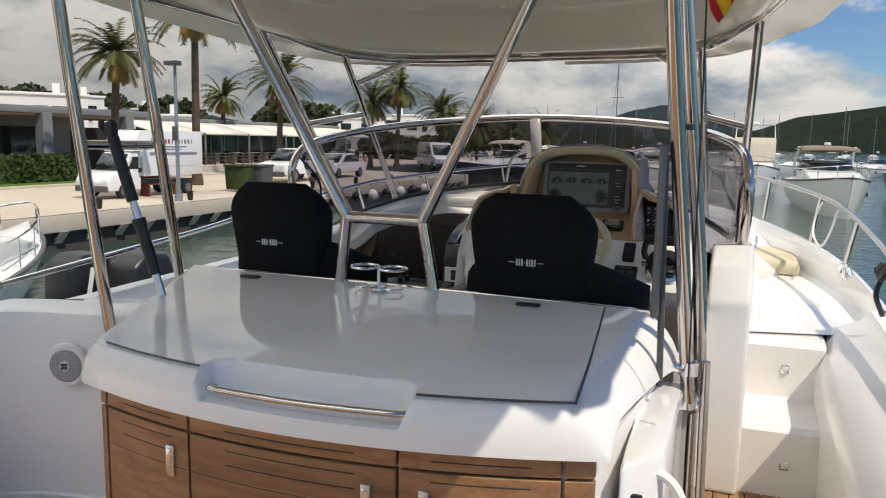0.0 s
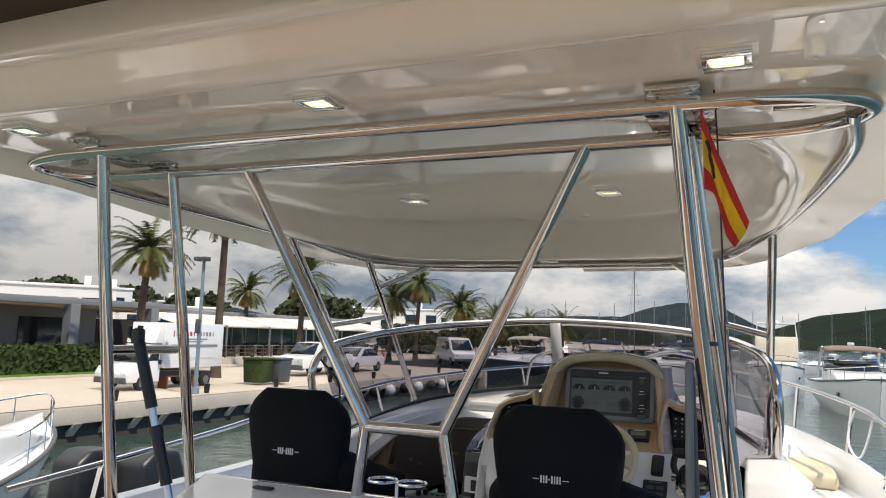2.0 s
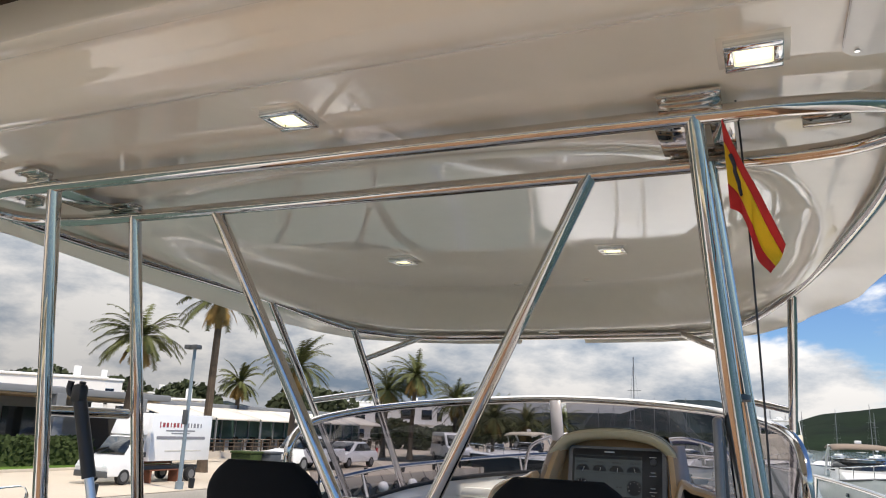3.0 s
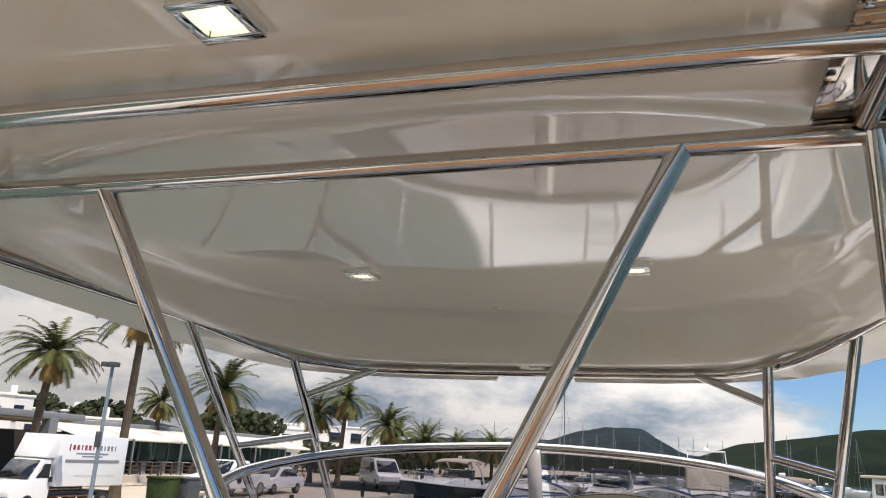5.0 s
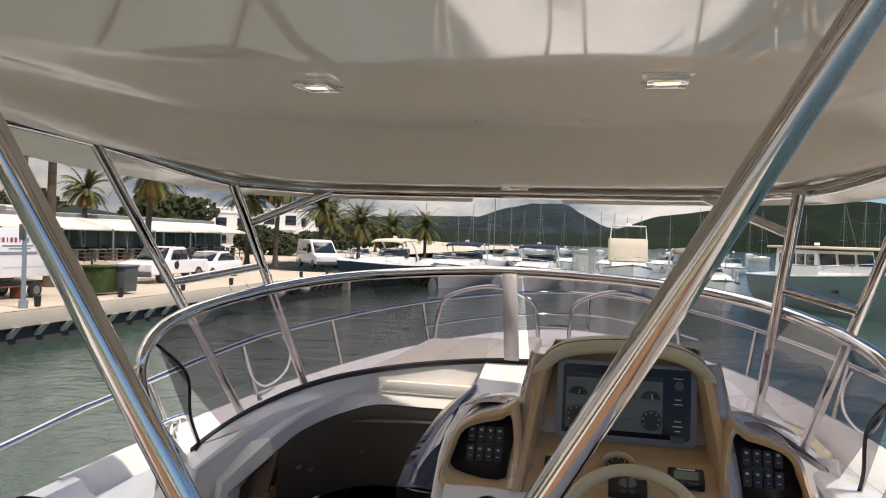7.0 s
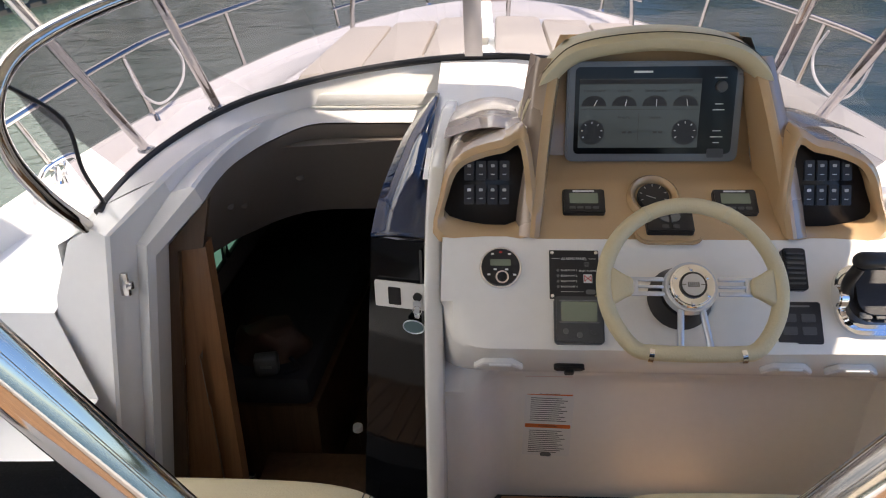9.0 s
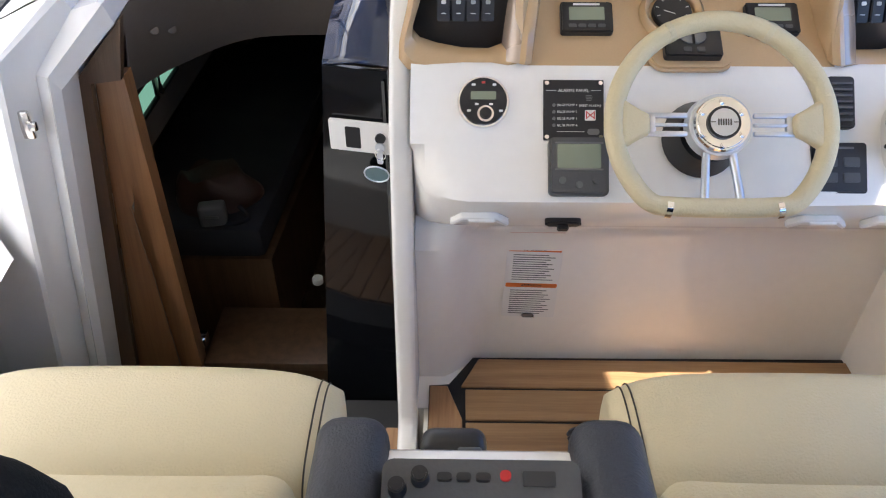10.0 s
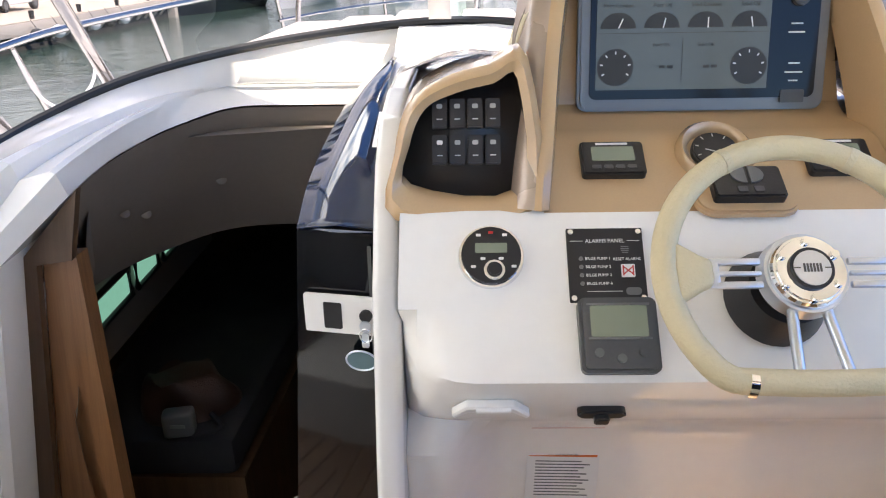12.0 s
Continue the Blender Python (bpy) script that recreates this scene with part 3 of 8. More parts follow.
# awning carried on aft of the hardtop
aw = thing("awning", "brown canvas awning stretched aft of the hardtop", "awning")
part("canvas", loft([[(x, y, 2.31 - 0.015 * (1.8 - y) + 0.03 * math.cos(x * 0.9)) for x in np.linspace(-1.55, 1.55, 15)] for y in (1.84, 1.7, 1.55, 1.40)]), AWNING, aw, solid=0.006)
part("seam", sweep([(x, 1.66, 2.302 + 0.03 * math.cos(x * 0.9)) for x in (-1.55, -0.8, 0, 0.8, 1.55)], 0.008, 8), AWNING, aw)
part("edge_roll", sweep([(x, 1.40, 2.300 + 0.03 * math.cos(x * 0.9)) for x in (-1.55, -0.8, 0, 0.8, 1.55)], 0.022, 10), AWNING, aw)



def ceiling_lamp(x, y, turn):
    z = roof_under(x, y)
    lamp = thing("ceiling_lamp", "square chrome recessed ceiling lamp, switched on", "ceiling lamp", "ceiling lamps", at=(x, y, z))
    lamp.rotation_euler = (0, 0, radians(turn))
    s = 0.052
    ring = merge(box((0, s - 0.009, -0.008), (2 * s, 0.018, 0.02), 0.003), box((0, -s + 0.009, -0.008), (2 * s, 0.018, 0.02), 0.003), box((s - 0.009, 0, -0.008), (0.018, 2 * s - 0.036, 0.02), 0.003), box((-s + 0.009, 0, -0.008), (0.018, 2 * s - 0.036, 0.02), 0.003))
    part("bezel", ring, CHROME, lamp)
    part("lens", box((0, 0, -0.004), (0.066, 0.066, 0.006), 0.002), LENS, lamp, "lit pale yellow lens")
    part("base_plate", box((0, 0, 0.001), (0.128, 0.128, 0.004), 0.001), CEIL, lamp)


for x, y, turn in ((-1.04, 2.235, 0), (0.035, 2.275, 0), (1.06, 2.29, 0), (-0.47, 3.925, 0), (0.49, 3.93, 0)):
    ceiling_lamp(x, y, turn)
# plain round caps on the ceiling, grouped under vents
for x, y in ((-0.09, 4.47), (0.27, 4.45)):
    stud = bmesh.new(); bmesh.ops.create_uvsphere(stud, u_segments=18, v_segments=10, radius=0.02)
    at_pose(stud, Matrix.Translation((x, y, roof_under(x, y))) @ Matrix.Scale(0.35, 4, (0, 0, 1)))
    only("ceiling_cap", stud, CEIL, "small round cream cap on the hardtop ceiling", "ceiling vent", "ceiling vents")
hatch = thing("ceiling_hatch", "white flush access panel in the hardtop ceiling", "access panel")
part("panel", plate(0.30, 0.26, 0.006, 0.04, frame_at((1.36, 2.235, roof_under(1.3, 2.23) - 0.002), (1, 0, 0), (0, -1, 0)), 0.002), GEL, hatch)
for dx, dy in ((-0.125, -0.1), (-0.125, 0.1), (0.125, -0.1), (0.125, 0.1)):
    part("screw", at_pose(cyl(0.005, 0.004, 10), Matrix.Translation((1.36 + dx, 2.235 + dy, roof_under(1.3, 2.23) - 0.010))), CHROME, hatch)

# stainless frame
R = 0.0205
fr = thing("hardtop_frame", "polished stainless steel tube frame carrying the hardtop", "tube frame")
LOOP = [(-0.9, 2.395, 2.155), (0.0, 2.43, 2.158), (0.93, 2.465, 2.16), (1.15, 2.475, 2.16), (1.31, 2.51, 2.157), (1.37, 2.59, 2.155), (1.32, 2.68, 2.152), (1.15, 2.735, 2.15),
        (0.65, 2.74, 2.15), (0.0, 2.735, 2.15), (-0.56, 2.73, 2.152), (-0.88, 2.715, 2.15), (-1.12, 2.70, 2.15), (-1.28, 2.65, 2.152), (-1.34, 2.55, 2.155), (-1.28, 2.45, 2.155), (-1.12, 2.40, 2.155)]
part("crossbar_loop", sweep(LOOP, R, 14, 8, True), STEEL, fr)
SIDE = [(-1.33, 2.60, 2.15), (-1.36, 2.95, 2.145), (-1.31, 3.4, 2.125), (-1.205, 3.93, 2.088), (-1.07, 4.22, 2.03), (-0.97, 4.38, 2.0), (-0.90, 4.52, 1.998), (-0.80, 4.66, 1.997), (-0.62, 4.73, 1.997), (-0.3, 4.75, 1.997), (0, 4.755, 1.997)]
SIDE = SIDE + [mirror(p) for p in SIDE[-2::-1]]
part("roof_rail", sweep(SIDE, R, 14, 8), STEEL, fr)
part("post", sweep([(-0.885, 2.40, 2.155), (-0.905, 2.475, 1.7), (-0.925, 2.56, 1.2), (-0.937, 2.62, 0.86), (-0.945, 2.68, 0.55), (-0.95, 2.70, 0.12)], R, 14), STEEL, fr)
part("post", sweep([(-0.88, 2.715, 2.15), (-0.893, 2.85, 1.505), (-1.03, 3.09, 0.95), (-1.05, 3.12, 0.85)], R, 14), STEEL, fr)
part("stay", sweep([(-0.914, 2.505, 1.50), (-0.913, 2.83, 1.50)], R * 0.8, 12, 1), STEEL, fr)
part("post", sweep([(0.935, 2.465, 2.16), (0.966, 2.615, 1.7), (1.002, 2.78, 1.2), (1.027, 2.885, 0.86), (1.035, 2.92, 0.77), (1.045, 2.98, 0.735), (1.055, 3.02, 0.77), (1.055, 3.01, 0.86), (1.035, 2.965, 1.2), (0.985, 2.85, 1.7), (0.945, 2.735, 2.15)], R, 14), STEEL, fr)
part("post", sweep([(1.075, 2.93, 0.9), (1.09, 2.93, 0.2), (1.09, 2.93, SOLE)], 0.014, 12), STEEL, fr)
part("post", sweep([(1.045, 2.97, 0.75), (1.05, 2.97, SOLE)], 0.016, 12, 1), STEEL, fr)
for y, z in ((2.875, 0.89), (2.92, 0.775)):
    part("clamp", merge(box((0.975, y, z), (0.12, 0.045, 0.022), 0.006), at_pose(cyl(0.028, 0.04, 16), Matrix.Translation((1.03, y, z)))), CHROME, fr)
VB_L, VB_R = (-0.118, 2.885, 1.272), (0.165, 2.89, 1.272)
part("brace", sweep([(-0.555, 2.735, 2.15), VB_L], R, 14, 1), STEEL, fr)
part("brace", sweep([(0.655, 2.74, 2.15), VB_R], R, 14, 1), STEEL, fr)
part("stay", sweep([VB_L, VB_R], R * 0.95, 14, 1), STEEL, fr)
part("leg", sweep([VB_L, (-0.155, 2.905, 1.02)], R, 14, 1), STEEL, fr)
part("leg", sweep([VB_R, (0.205, 2.91, 1.02)], R, 14, 1), STEEL, fr)
for p in (VB_L, VB_R):
    b = bmesh.new(); bmesh.ops.create_uvsphere(b, u_segments=14, v_segments=8, radius=R * 1.04)
    part("weld", at_pose(b, Matrix.Translation(p)), STEEL, fr)
Q1, Q1B, Q2, Q2B = (-1.20, 3.935, 2.085), (-1.36, 5.26, 0.92), (-0.965, 4.37, 1.995), (-1.085, 5.37, 1.06)
R1, R1B, R2, R2B = (1.156, 4.08, 2.085), (1.118, 5.17, 0.94), (0.915, 4.375, 1.995), (0.953, 5.17, 1.05)
for a, b in ((Q1, Q1B), (Q2, Q2B), (R1, R1B), (R2, R2B)):
    part("post", sweep([a, b], R * 0.93, 14, 1), STEEL, fr)
    part("foot", at_pose(cyl(0.036, 0.014, 18, bevel=0.003), Matrix.Translation((b[0], b[1], b[2] - 0.0))), CHROME, fr)


def along(a, b, f):
    return tuple(Vector(a).lerp(Vector(b), f))


for a, b, c, d in ((Q1, Q1B, Q2, Q2B), (R1, R1B, R2, R2B)):
    part("stay", sweep([along(a, b, 0.40), along(c, d, 0.33)], R * 0.8, 12, 1), STEEL, fr)
part("stay", sweep([along(Q2, Q2B, 0.155), (-0.72, 4.70, 1.99)], R * 0.75, 12, 1), STEEL, fr)
part("stay", sweep([along(R2, R2B, 0.14), (0.68, 4.71, 1.99)], R * 0.75, 12, 1), STEEL, fr)
# plates that fix the frame to the hardtop
for x, y, z, w in ((0.93, 2.435, 2.178, 0.13), (-0.93, 2.36, 2.176, 0.10), (0.93, 2.74, 2.172, 0.15), (-0.93, 2.70, 2.172, 0.13), (-0.95, 4.47, 2.035, 0.10), (0.95, 4.47, 2.035, 0.10), (0.0, 4.725, 2.02, 0.11), (-1.2, 2.56, 2.185, 0.08), (1.2, 2.6, 2.185, 0.1)):
    part("fixing_plate", merge(box((x, y, z + 0.012), (w, 0.055, 0.012), 0.003), box((x, y + 0.02, z), (w * 0.96, 0.014, 0.03), 0.003)), STEEL, fr)
    for dx in (-0.38, 0.38):
        part("bolt", at_pose(cyl(0.006, 0.008, 10, bevel=0.002), Matrix.Translation((x + dx * w, y - 0.018, z + 0.004))), CHROME, fr)
part("fixing_plate", merge(box((0.885, 2.60, 2.165), (0.075, 0.2, 0.006), 0.002), box((0.99, 2.60, 2.165), (0.05, 0.2, 0.006), 0.002), at_pose(cyl(0.018, 0.22, 14), pose(0.93, 2.6, 2.16, 90))), STEEL, fr)
part("fixing_plate", merge(box((-0.99, 2.58, 2.172), (0.14, 0.2, 0.006), 0.002)), STEEL, fr)
part("tie", at_pose(cyl(0.028, 0.012, 16), Matrix.Translation((0.985, 2.74, 1.585)) @ Matrix.Scale(2.6, 4, (0, 1, 0))), BLACK, fr, "black cable tie")

# windscreen
HOOP = [(-1.135, 4.36, 0.985), (-1.155, 4.24, 1.13), (-1.165, 4.16, 1.27), (-1.16, 4.15, 1.39), (-1.14, 4.25, 1.49), (-1.08, 4.48, 1.55), (-0.93, 4.77, 1.605), (-0.70, 4.97, 1.645), (-0.38, 5.06, 1.672), (-0.05, 5.085, 1.685)]
HOOP = HOOP + [(-p[0] - 0.0, *p[1:]) for p in HOOP[-2::-1]]
ws = thing("windscreen", "curved smoked acrylic windscreen in a stainless tube frame", "windscreen")
part("frame", sweep(HOOP, 0.022, 14, 8), STEEL, ws, "polished stainless hoop")
HL = spline(HOOP, 8)


def pane(i0, i1):
    """Glass between the hoop and the base line, over a stretch of the hoop."""
    n, rows = 40, []
    top = HL[i0:i1]
    for k in range(9):
        f = k / 8
        row = []
        for i in range(i0, i1):
            t = i / (len(HL) - 1)
            s = min(max((t - 0.13) / 0.74, 0), 1)
            j = s * (len(W_LINE) - 1)
            a, b = W_LINE[int(j)], W_LINE[min(int(j) + 1, len(W_LINE) - 1)]
            base = a.lerp(b, j - int(j))
            p = base.lerp(HL[i], f)
            row.append(p)
        rows.append(row)
    return loft(rows)


NL = len(HL)
M0, M1, E0 = NL // 2 - 1, NL // 2 + 1, 28
part("pane", pane(E0, M0 + 1), TINT, ws)
part("pane", pane(M1, NL - E0), TINT, ws)
# aft edge of each pane, with its black seal
for sgn in (-1, 1):
    edge = [HL[E0] if sgn < 0 else HL[NL - 1 - E0], Vector((sgn * 1.125, 4.36, 1.30)), Vector((sgn * 1.128, 4.40, 1.14)), Vector((sgn * 1.12, 4.46, 1.01))]
    part("seal", sweep(edge, 0.006, 8), BLACK, ws)
    tri_rows = [[Vector(p) for p in spline(edge, 6)], [W_LINE[3 if sgn < 0 else -4].lerp(HL[E0 + 1] if sgn < 0 else HL[NL - 2 - E0], k / 18) for k in range(18, -1, -1)]]
    part("pane", loft(tri_rows), TINT, ws)
# the post's colour carries the lilac-grey shade of its aft face
part("mullion", loft([[(-0.082, 5.065, 1.675), (-0.02, 5.065, 1.677)], [(-0.075, 5.16, 1.30), (-0.012, 5.16, 1.30)]]), material("shaded_lilac_gelcoat", (0.42, 0.40, 0.42), 0.2, var=0.04), ws, "centre post, tinted lilac-grey for its shaded aft side", solid=0.02)
nav = thing("compass", "dark domed compass on the dash top", "compass")
b = bmesh.new(); bmesh.ops.create_uvsphere(b, u_segments=24, v_segments=14, radius=0.06)
part("dome", at_pose(b, Matrix.Translation((0.41, 4.80, 1.385))), NAVY, nav)
part("base", at_pose(cyl(0.075, 0.17, 28, 0.066, 0.004), Matrix.Translation((0.41, 4.80, 1.295))), BLACK, nav)

# bow rail
rail = thing("bow_rail", "stainless steel bow rail with slanted stanchions", "rail")
RL = [(p.x * 0.985, p.y - 0.04, p.z + 0.30 + 0.10 * min(max((p.y - 4.5) / 1.6, 0), 1)) for p in E_LINE]
AFT = [(-1.80, 2.86, 0.885), (-1.80, 3.5, 0.937), (-1.80, 4.1, 0.985)]
part("top_rail", sweep(AFT + RL[2:-2:3] + [mirror(p) for p in AFT[::-1]], 0.0155, 12, 3), STEEL, rail)
part("mid_rail", sweep([(p[0] * 0.99, p[1], p[2] - 0.2) for p in RL[34:-34:3]], 0.009, 10, 3), STEEL, rail)
for i in range(10, len(RL) - 8, 8):
    a, b = Vector(RL[i]), E_LINE[i] * 1.0
    foot = Vector((b.x * 0.965, b.y + 0.10, b.z + 0.05))
    part("stanchion", sweep([a, foot], 0.0125, 12, 1), STEEL, rail)
    part("foot", at_pose(cyl(0.03, 0.03, 14, 0.02), Matrix.Translation(foot)), CHROME, rail)
for sgn in (-1, 1):
    part("backrest_hoop", sweep([(sgn * 0.10, 7.0, 1.02), (sgn * 0.11, 6.98, 1.28), (sgn * 0.16, 6.97, 1.42), (sgn * 0.42, 6.97, 1.50), (sgn * 0.72, 6.97, 1.42), (sgn * 0.80, 6.98, 1.26), (sgn * 0.82, 7.0, 1.02)], 0.014, 12), STEEL, rail)
    part("lashing", sweep([(sgn * 1.70, 5.9, 1.15), (sgn * 1.66, 5.93, 0.98), (sgn * 1.63, 6.06, 0.90), (sgn * 1.60, 6.25, 0.95), (sgn * 1.61, 6.35, 1.05), (sgn * 1.64, 6.3, 1.17)], 0.007, 8), PAPER, rail, "white rope coil")
part("stay", sweep([(-0.11, 6.98, 1.25), (0.11, 6.98, 1.25)], 0.011, 10, 1), STEEL, rail)
for sgn in (-1, 1):
    cl = thing("cleat", "stainless mooring cleat on the deck edge", "cleat", "cleats")
    part("horn", sweep([(sgn * 1.70, 5.05, 0.87), (sgn * 1.69, 5.1, 0.90), (sgn * 1.68, 5.25, 0.90), (sgn * 1.67, 5.3, 0.87)], 0.011, 10), CHROME, cl)
    for yy_ in (5.14, 5.21):
        part("leg", box((sgn * 1.688, yy_, 0.86), (0.03, 0.03, 0.06), 0.006), CHROME, cl)
# short port rail aft, and a mooring line on the starboard rail
rope = thing("mooring_rope", "black mooring rope tied round the rail", "rope")
for k in range(4):
    part("turn", sweep([(1.755 + 0.03 * math.cos(q * 0.9 + k), 4.35 + 0.04 * k + 0.02 * math.sin(q + k), 1.0 + 0.03 * math.sin(q * 1.3 + k)) for q in range(8)], 0.012, 8, 4), BLACK, rope)
part("tail", sweep([(1.75, 4.4, 1.0), (1.72, 4.38, 0.9), (1.74, 4.30, 0.82)], 0.012, 8), BLACK, rope)

# aft end of the cockpit: bench and transom behind the walk
sofa = thing("aft_bench", "white moulded aft bench with cream cushions", "bench")
part("base", prism([(-1.5, -2.1), (1.5, -2.1), (1.5, -1.4), (-1.5, -1.4)], SOLE, 0.48, "z", 0.03, 2), GEL, sofa)
part("cushion", prism([(-1.45, -2.0), (1.45, -2.0), (1.45, -1.38), (-1.45, -1.38)], 0.48, 0.58, "z", 0.04, 3), PALEPAD, sofa)
part("backrest", prism([(-1.5, -2.25), (1.5, -2.25), (1.5, -2.02), (-1.5, -2.02)], SOLE, 0.98, "z", 0.05, 3), PALEPAD, sofa)
only("wall_aft", box((0, -2.35, -0.2), (3.5, 0.16, 2.2), 0.04), GEL, "white transom closing the cockpit", "wall", kind="structure")

# closing pieces of the starboard walkway
only("side_deck", box((1.36, 5.88, 0.617), (0.44, 2.0, 0.09), 0.01), GEL_IN, "white walkway floor ahead of the steps", "boat deck", kind="structure")
only("wall_starboard", box((1.135, 5.5, 0.72), (0.10, 1.3, 0.60), 0.02), GEL, "white cabin side beside the walkway", "wall", kind="structure")
only("wall_port", box((-1.45, 4.42, 0.14), (0.40, 0.06, 1.12), 0.01), GEL, "white cockpit wall outboard of the companionway", "wall", kind="structure")


# ---- wet bar ----
def bar_front(x):
    return 2.035 + 0.165 * ((x - 0.08) / 0.82) ** 2


def bar_left(y):
    return -0.535 - 0.335 * max(0, (y - 2.09)) / 0.83


def bar_right(y):
    return 0.915 + 0.085 * max(0, (y - 2.2)) / 0.7


bar = thing("wet_bar", "white moulded wet bar with curved teak cabinet fronts", "wet bar")
BACK_Y = 2.925
rows, NU, NV = [], 170, 110
for j in range(NV + 1):
    row = []
    for i in range(NU + 1):
        u, v = i / NU, j / NV
        u = u + 0.08 * math.sin(2 * math.pi * u) * -1
        v = v ** 1.5
        x0 = bar_left(2.05 + v * (BACK_Y - 2.05)) * (1 - u) + bar_right(2.05 + v * (BACK_Y - 2.05)) * u
        yf = bar_front(x0)
        y = yf + (BACK_Y - yf) * v
        dl, dr, df = (x0 - bar_left(y)), (bar_right(y) - x0), (y - yf)
        db = BACK_Y - y

        def shoulder(d, w):
            t = min(max(d / w, 0), 1)
            return math.sqrt(max(0, 1 - (1 - t) ** 2))
        s = shoulder(dl, 0.07) * shoulder(dr, 0.16) * shoulder(df, 0.035)
        top = 0.955 + 0.085 * v ** 0.8
        z = 0.85 + (top - 0.85) * s
        # grip recess in the front edge
        rx = abs(x0 - 0.200) / 0.280
        if rx < 1 and df < 0.14:
            f = min((1 - rx) / 0.055, 1)
            f = f * f * (3 - 2 * f)
            g = 1 - min(max((df - 0.098 + 0.03 * max(0, rx - 0.82) / 0.18) / 0.014, 0), 1)
            z -= (z - 0.895) * f * g if z > 0.895 else 0
        # raised lid line
        if dl > 0.035 and dr > 0.10 and df > 0.045:
            z += 0.004
        row.append((x0, y, z))
    rows.append(row)
part("top", loft(rows), GEL, bar, "glossy white moulded top", sharp=60)
low = [(bar_left(2.09) + 0.03 + 0.02, bar_front(-0.47) + 0.045)] + [(x, bar_front(x) + 0.045) for x in np.linspace(-0.42, 0.86, 14)] + [(0.90, 2.30), (0.95, BACK_Y), (-0.76, BACK_Y)]
part("body", prism(low, SOLE, 0.86), GEL, bar)
under = [[(x, bar_front(x) - 0.0, 0.852) for x in np.linspace(-0.51, 0.91, 20)], [(x, bar_front(x) + 0.05, 0.848) for x in np.linspace(-0.51, 0.91, 20)]]
part("lip", loft(under), GEL, bar)
part("grip_bar", sweep([(-0.04, bar_front(0.0) + 0.045, 0.922), (-0.02, bar_front(0) + 0.02, 0.926), (0.21, bar_front(0.2) + 0.018, 0.926), (0.45, bar_front(0.45) + 0.02, 0.926), (0.47, bar_front(0.45) + 0.045, 0.922)], 0.0085, 12), STEEL, bar, "stainless grip rail")
part("gap", sweep([(0.83, bar_front(0.83) + 0.055, 0.963), (0.812, 2.5, 1.001), (0.775, BACK_Y - 0.03, 1.041)], 0.0035, 6), GREY, bar, "dark lid joint")
part("gap", sweep([(x, bar_front(x) + 0.043, 0.9685) for x in np.linspace(0.49, 0.83, 6)], 0.0032, 6), GREY, bar, "dark lid joint")
part("gap", sweep([(x, bar_front(x) + 0.043, 0.9685) for x in np.linspace(-0.46, -0.09, 6)], 0.0032, 6), GREY, bar, "dark lid joint")
part("trim_strip", sweep([(-0.74, BACK_Y - 0.012, 1.036), (0.1, BACK_Y - 0.012, 1.042), (0.93, BACK_Y - 0.012, 1.036)], 0.007, 8), STEEL, bar, "steel strip along the back edge")
for x in (-0.48, 0.55):
    part("hinge", box((x, 2.83, 1.041), (0.075, 0.028, 0.008), 0.003), BLACK, bar, "black lid hinge")


def front_panel(x0, x1, z0, z1, name, mat=None, push=0.0, th=0.02, inset=0.003):
    xs = np.linspace(x0 + inset, x1 - inset, 9)
    f = [(x, bar_front(x) + 0.022 - push) for x in xs]
    b = [(x, bar_front(x) + 0.022 - push + th) for x in xs[::-1]]
    return prism(f + b, z0 + inset, z1 - inset, "z", 0.0015, 1)


def teak_door(x0, x1, latch_x, slots=True):
    door = part("door", front_panel(x0, x1, 0.14, 0.795, "door"), TEAK, bar, "curved teak door")
    part("drawer_front", front_panel(x0, x1, 0.797, 0.848, "drawer_front"), TEAK, bar, "teak drawer front")
    if slots:
        w = x1 - x0
        for z in (0.822, 0.772, 0.735):
            part("slot", front_panel(x0 + 0.20 * w, x1 - 0.17 * w, z - 0.006, z + 0.004, "slot", push=0.001, th=0.004), CAULK, door)
        part("slot", front_panel(x0 + 0.003, x1 - 0.003, 0.690, 0.697, "slot", push=0.0006, th=0.004), CAULK, door)
    if latch_x is not None:
        y = bar_front(latch_x) + 0.018
        lt = part("latch", box((latch_x, y, 0.71), (0.026, 0.012, 0.085), 0.004), BRUSHED, door, "brushed steel flush latch")
        part("button", box((latch_x, y - 0.006, 0.725), (0.014, 0.006, 0.04), 0.002), CHROME, lt)


for a, b_, lx in ((-0.475, -0.445, None), (-0.443, -0.115, -0.175), (-0.113, 0.455, 0.385), (0.457, 0.815, 0.52), (0.817, 0.885, None)):
    teak_door(a, b_, lx, b_ - a > 0.1)
sw = thing("power_switch", "black battery switch plate on the bar side", "switch")
part("plate", box((0.955, 2.285, 0.70), (0.05, 0.012, 0.10), 0.004), BLACK, sw)
part("knob", box((0.955, 2.276, 0.71), (0.024, 0.012, 0.03), 0.004), GREY, sw)
part("socket_ring", sweep([(1.0 + 0.075 * math.cos(a), 2.33 + 0.02 * math.sin(a), 0.66 + 0.12 * math.sin(a)) for a in np.linspace(0, 2 * math.pi, 17)[:-1]], 0.012, 8, 3, True), GEL_IN, bar, "cream moulded rim")
only("wall_starboard", prism([(0.93, 2.25), (1.02, 2.36), (1.02, BACK_Y), (0.9, BACK_Y)], SOLE, 0.83, "z", 0.02, 2), GEL, "white moulded end of the wet bar", "wall", kind="structure")
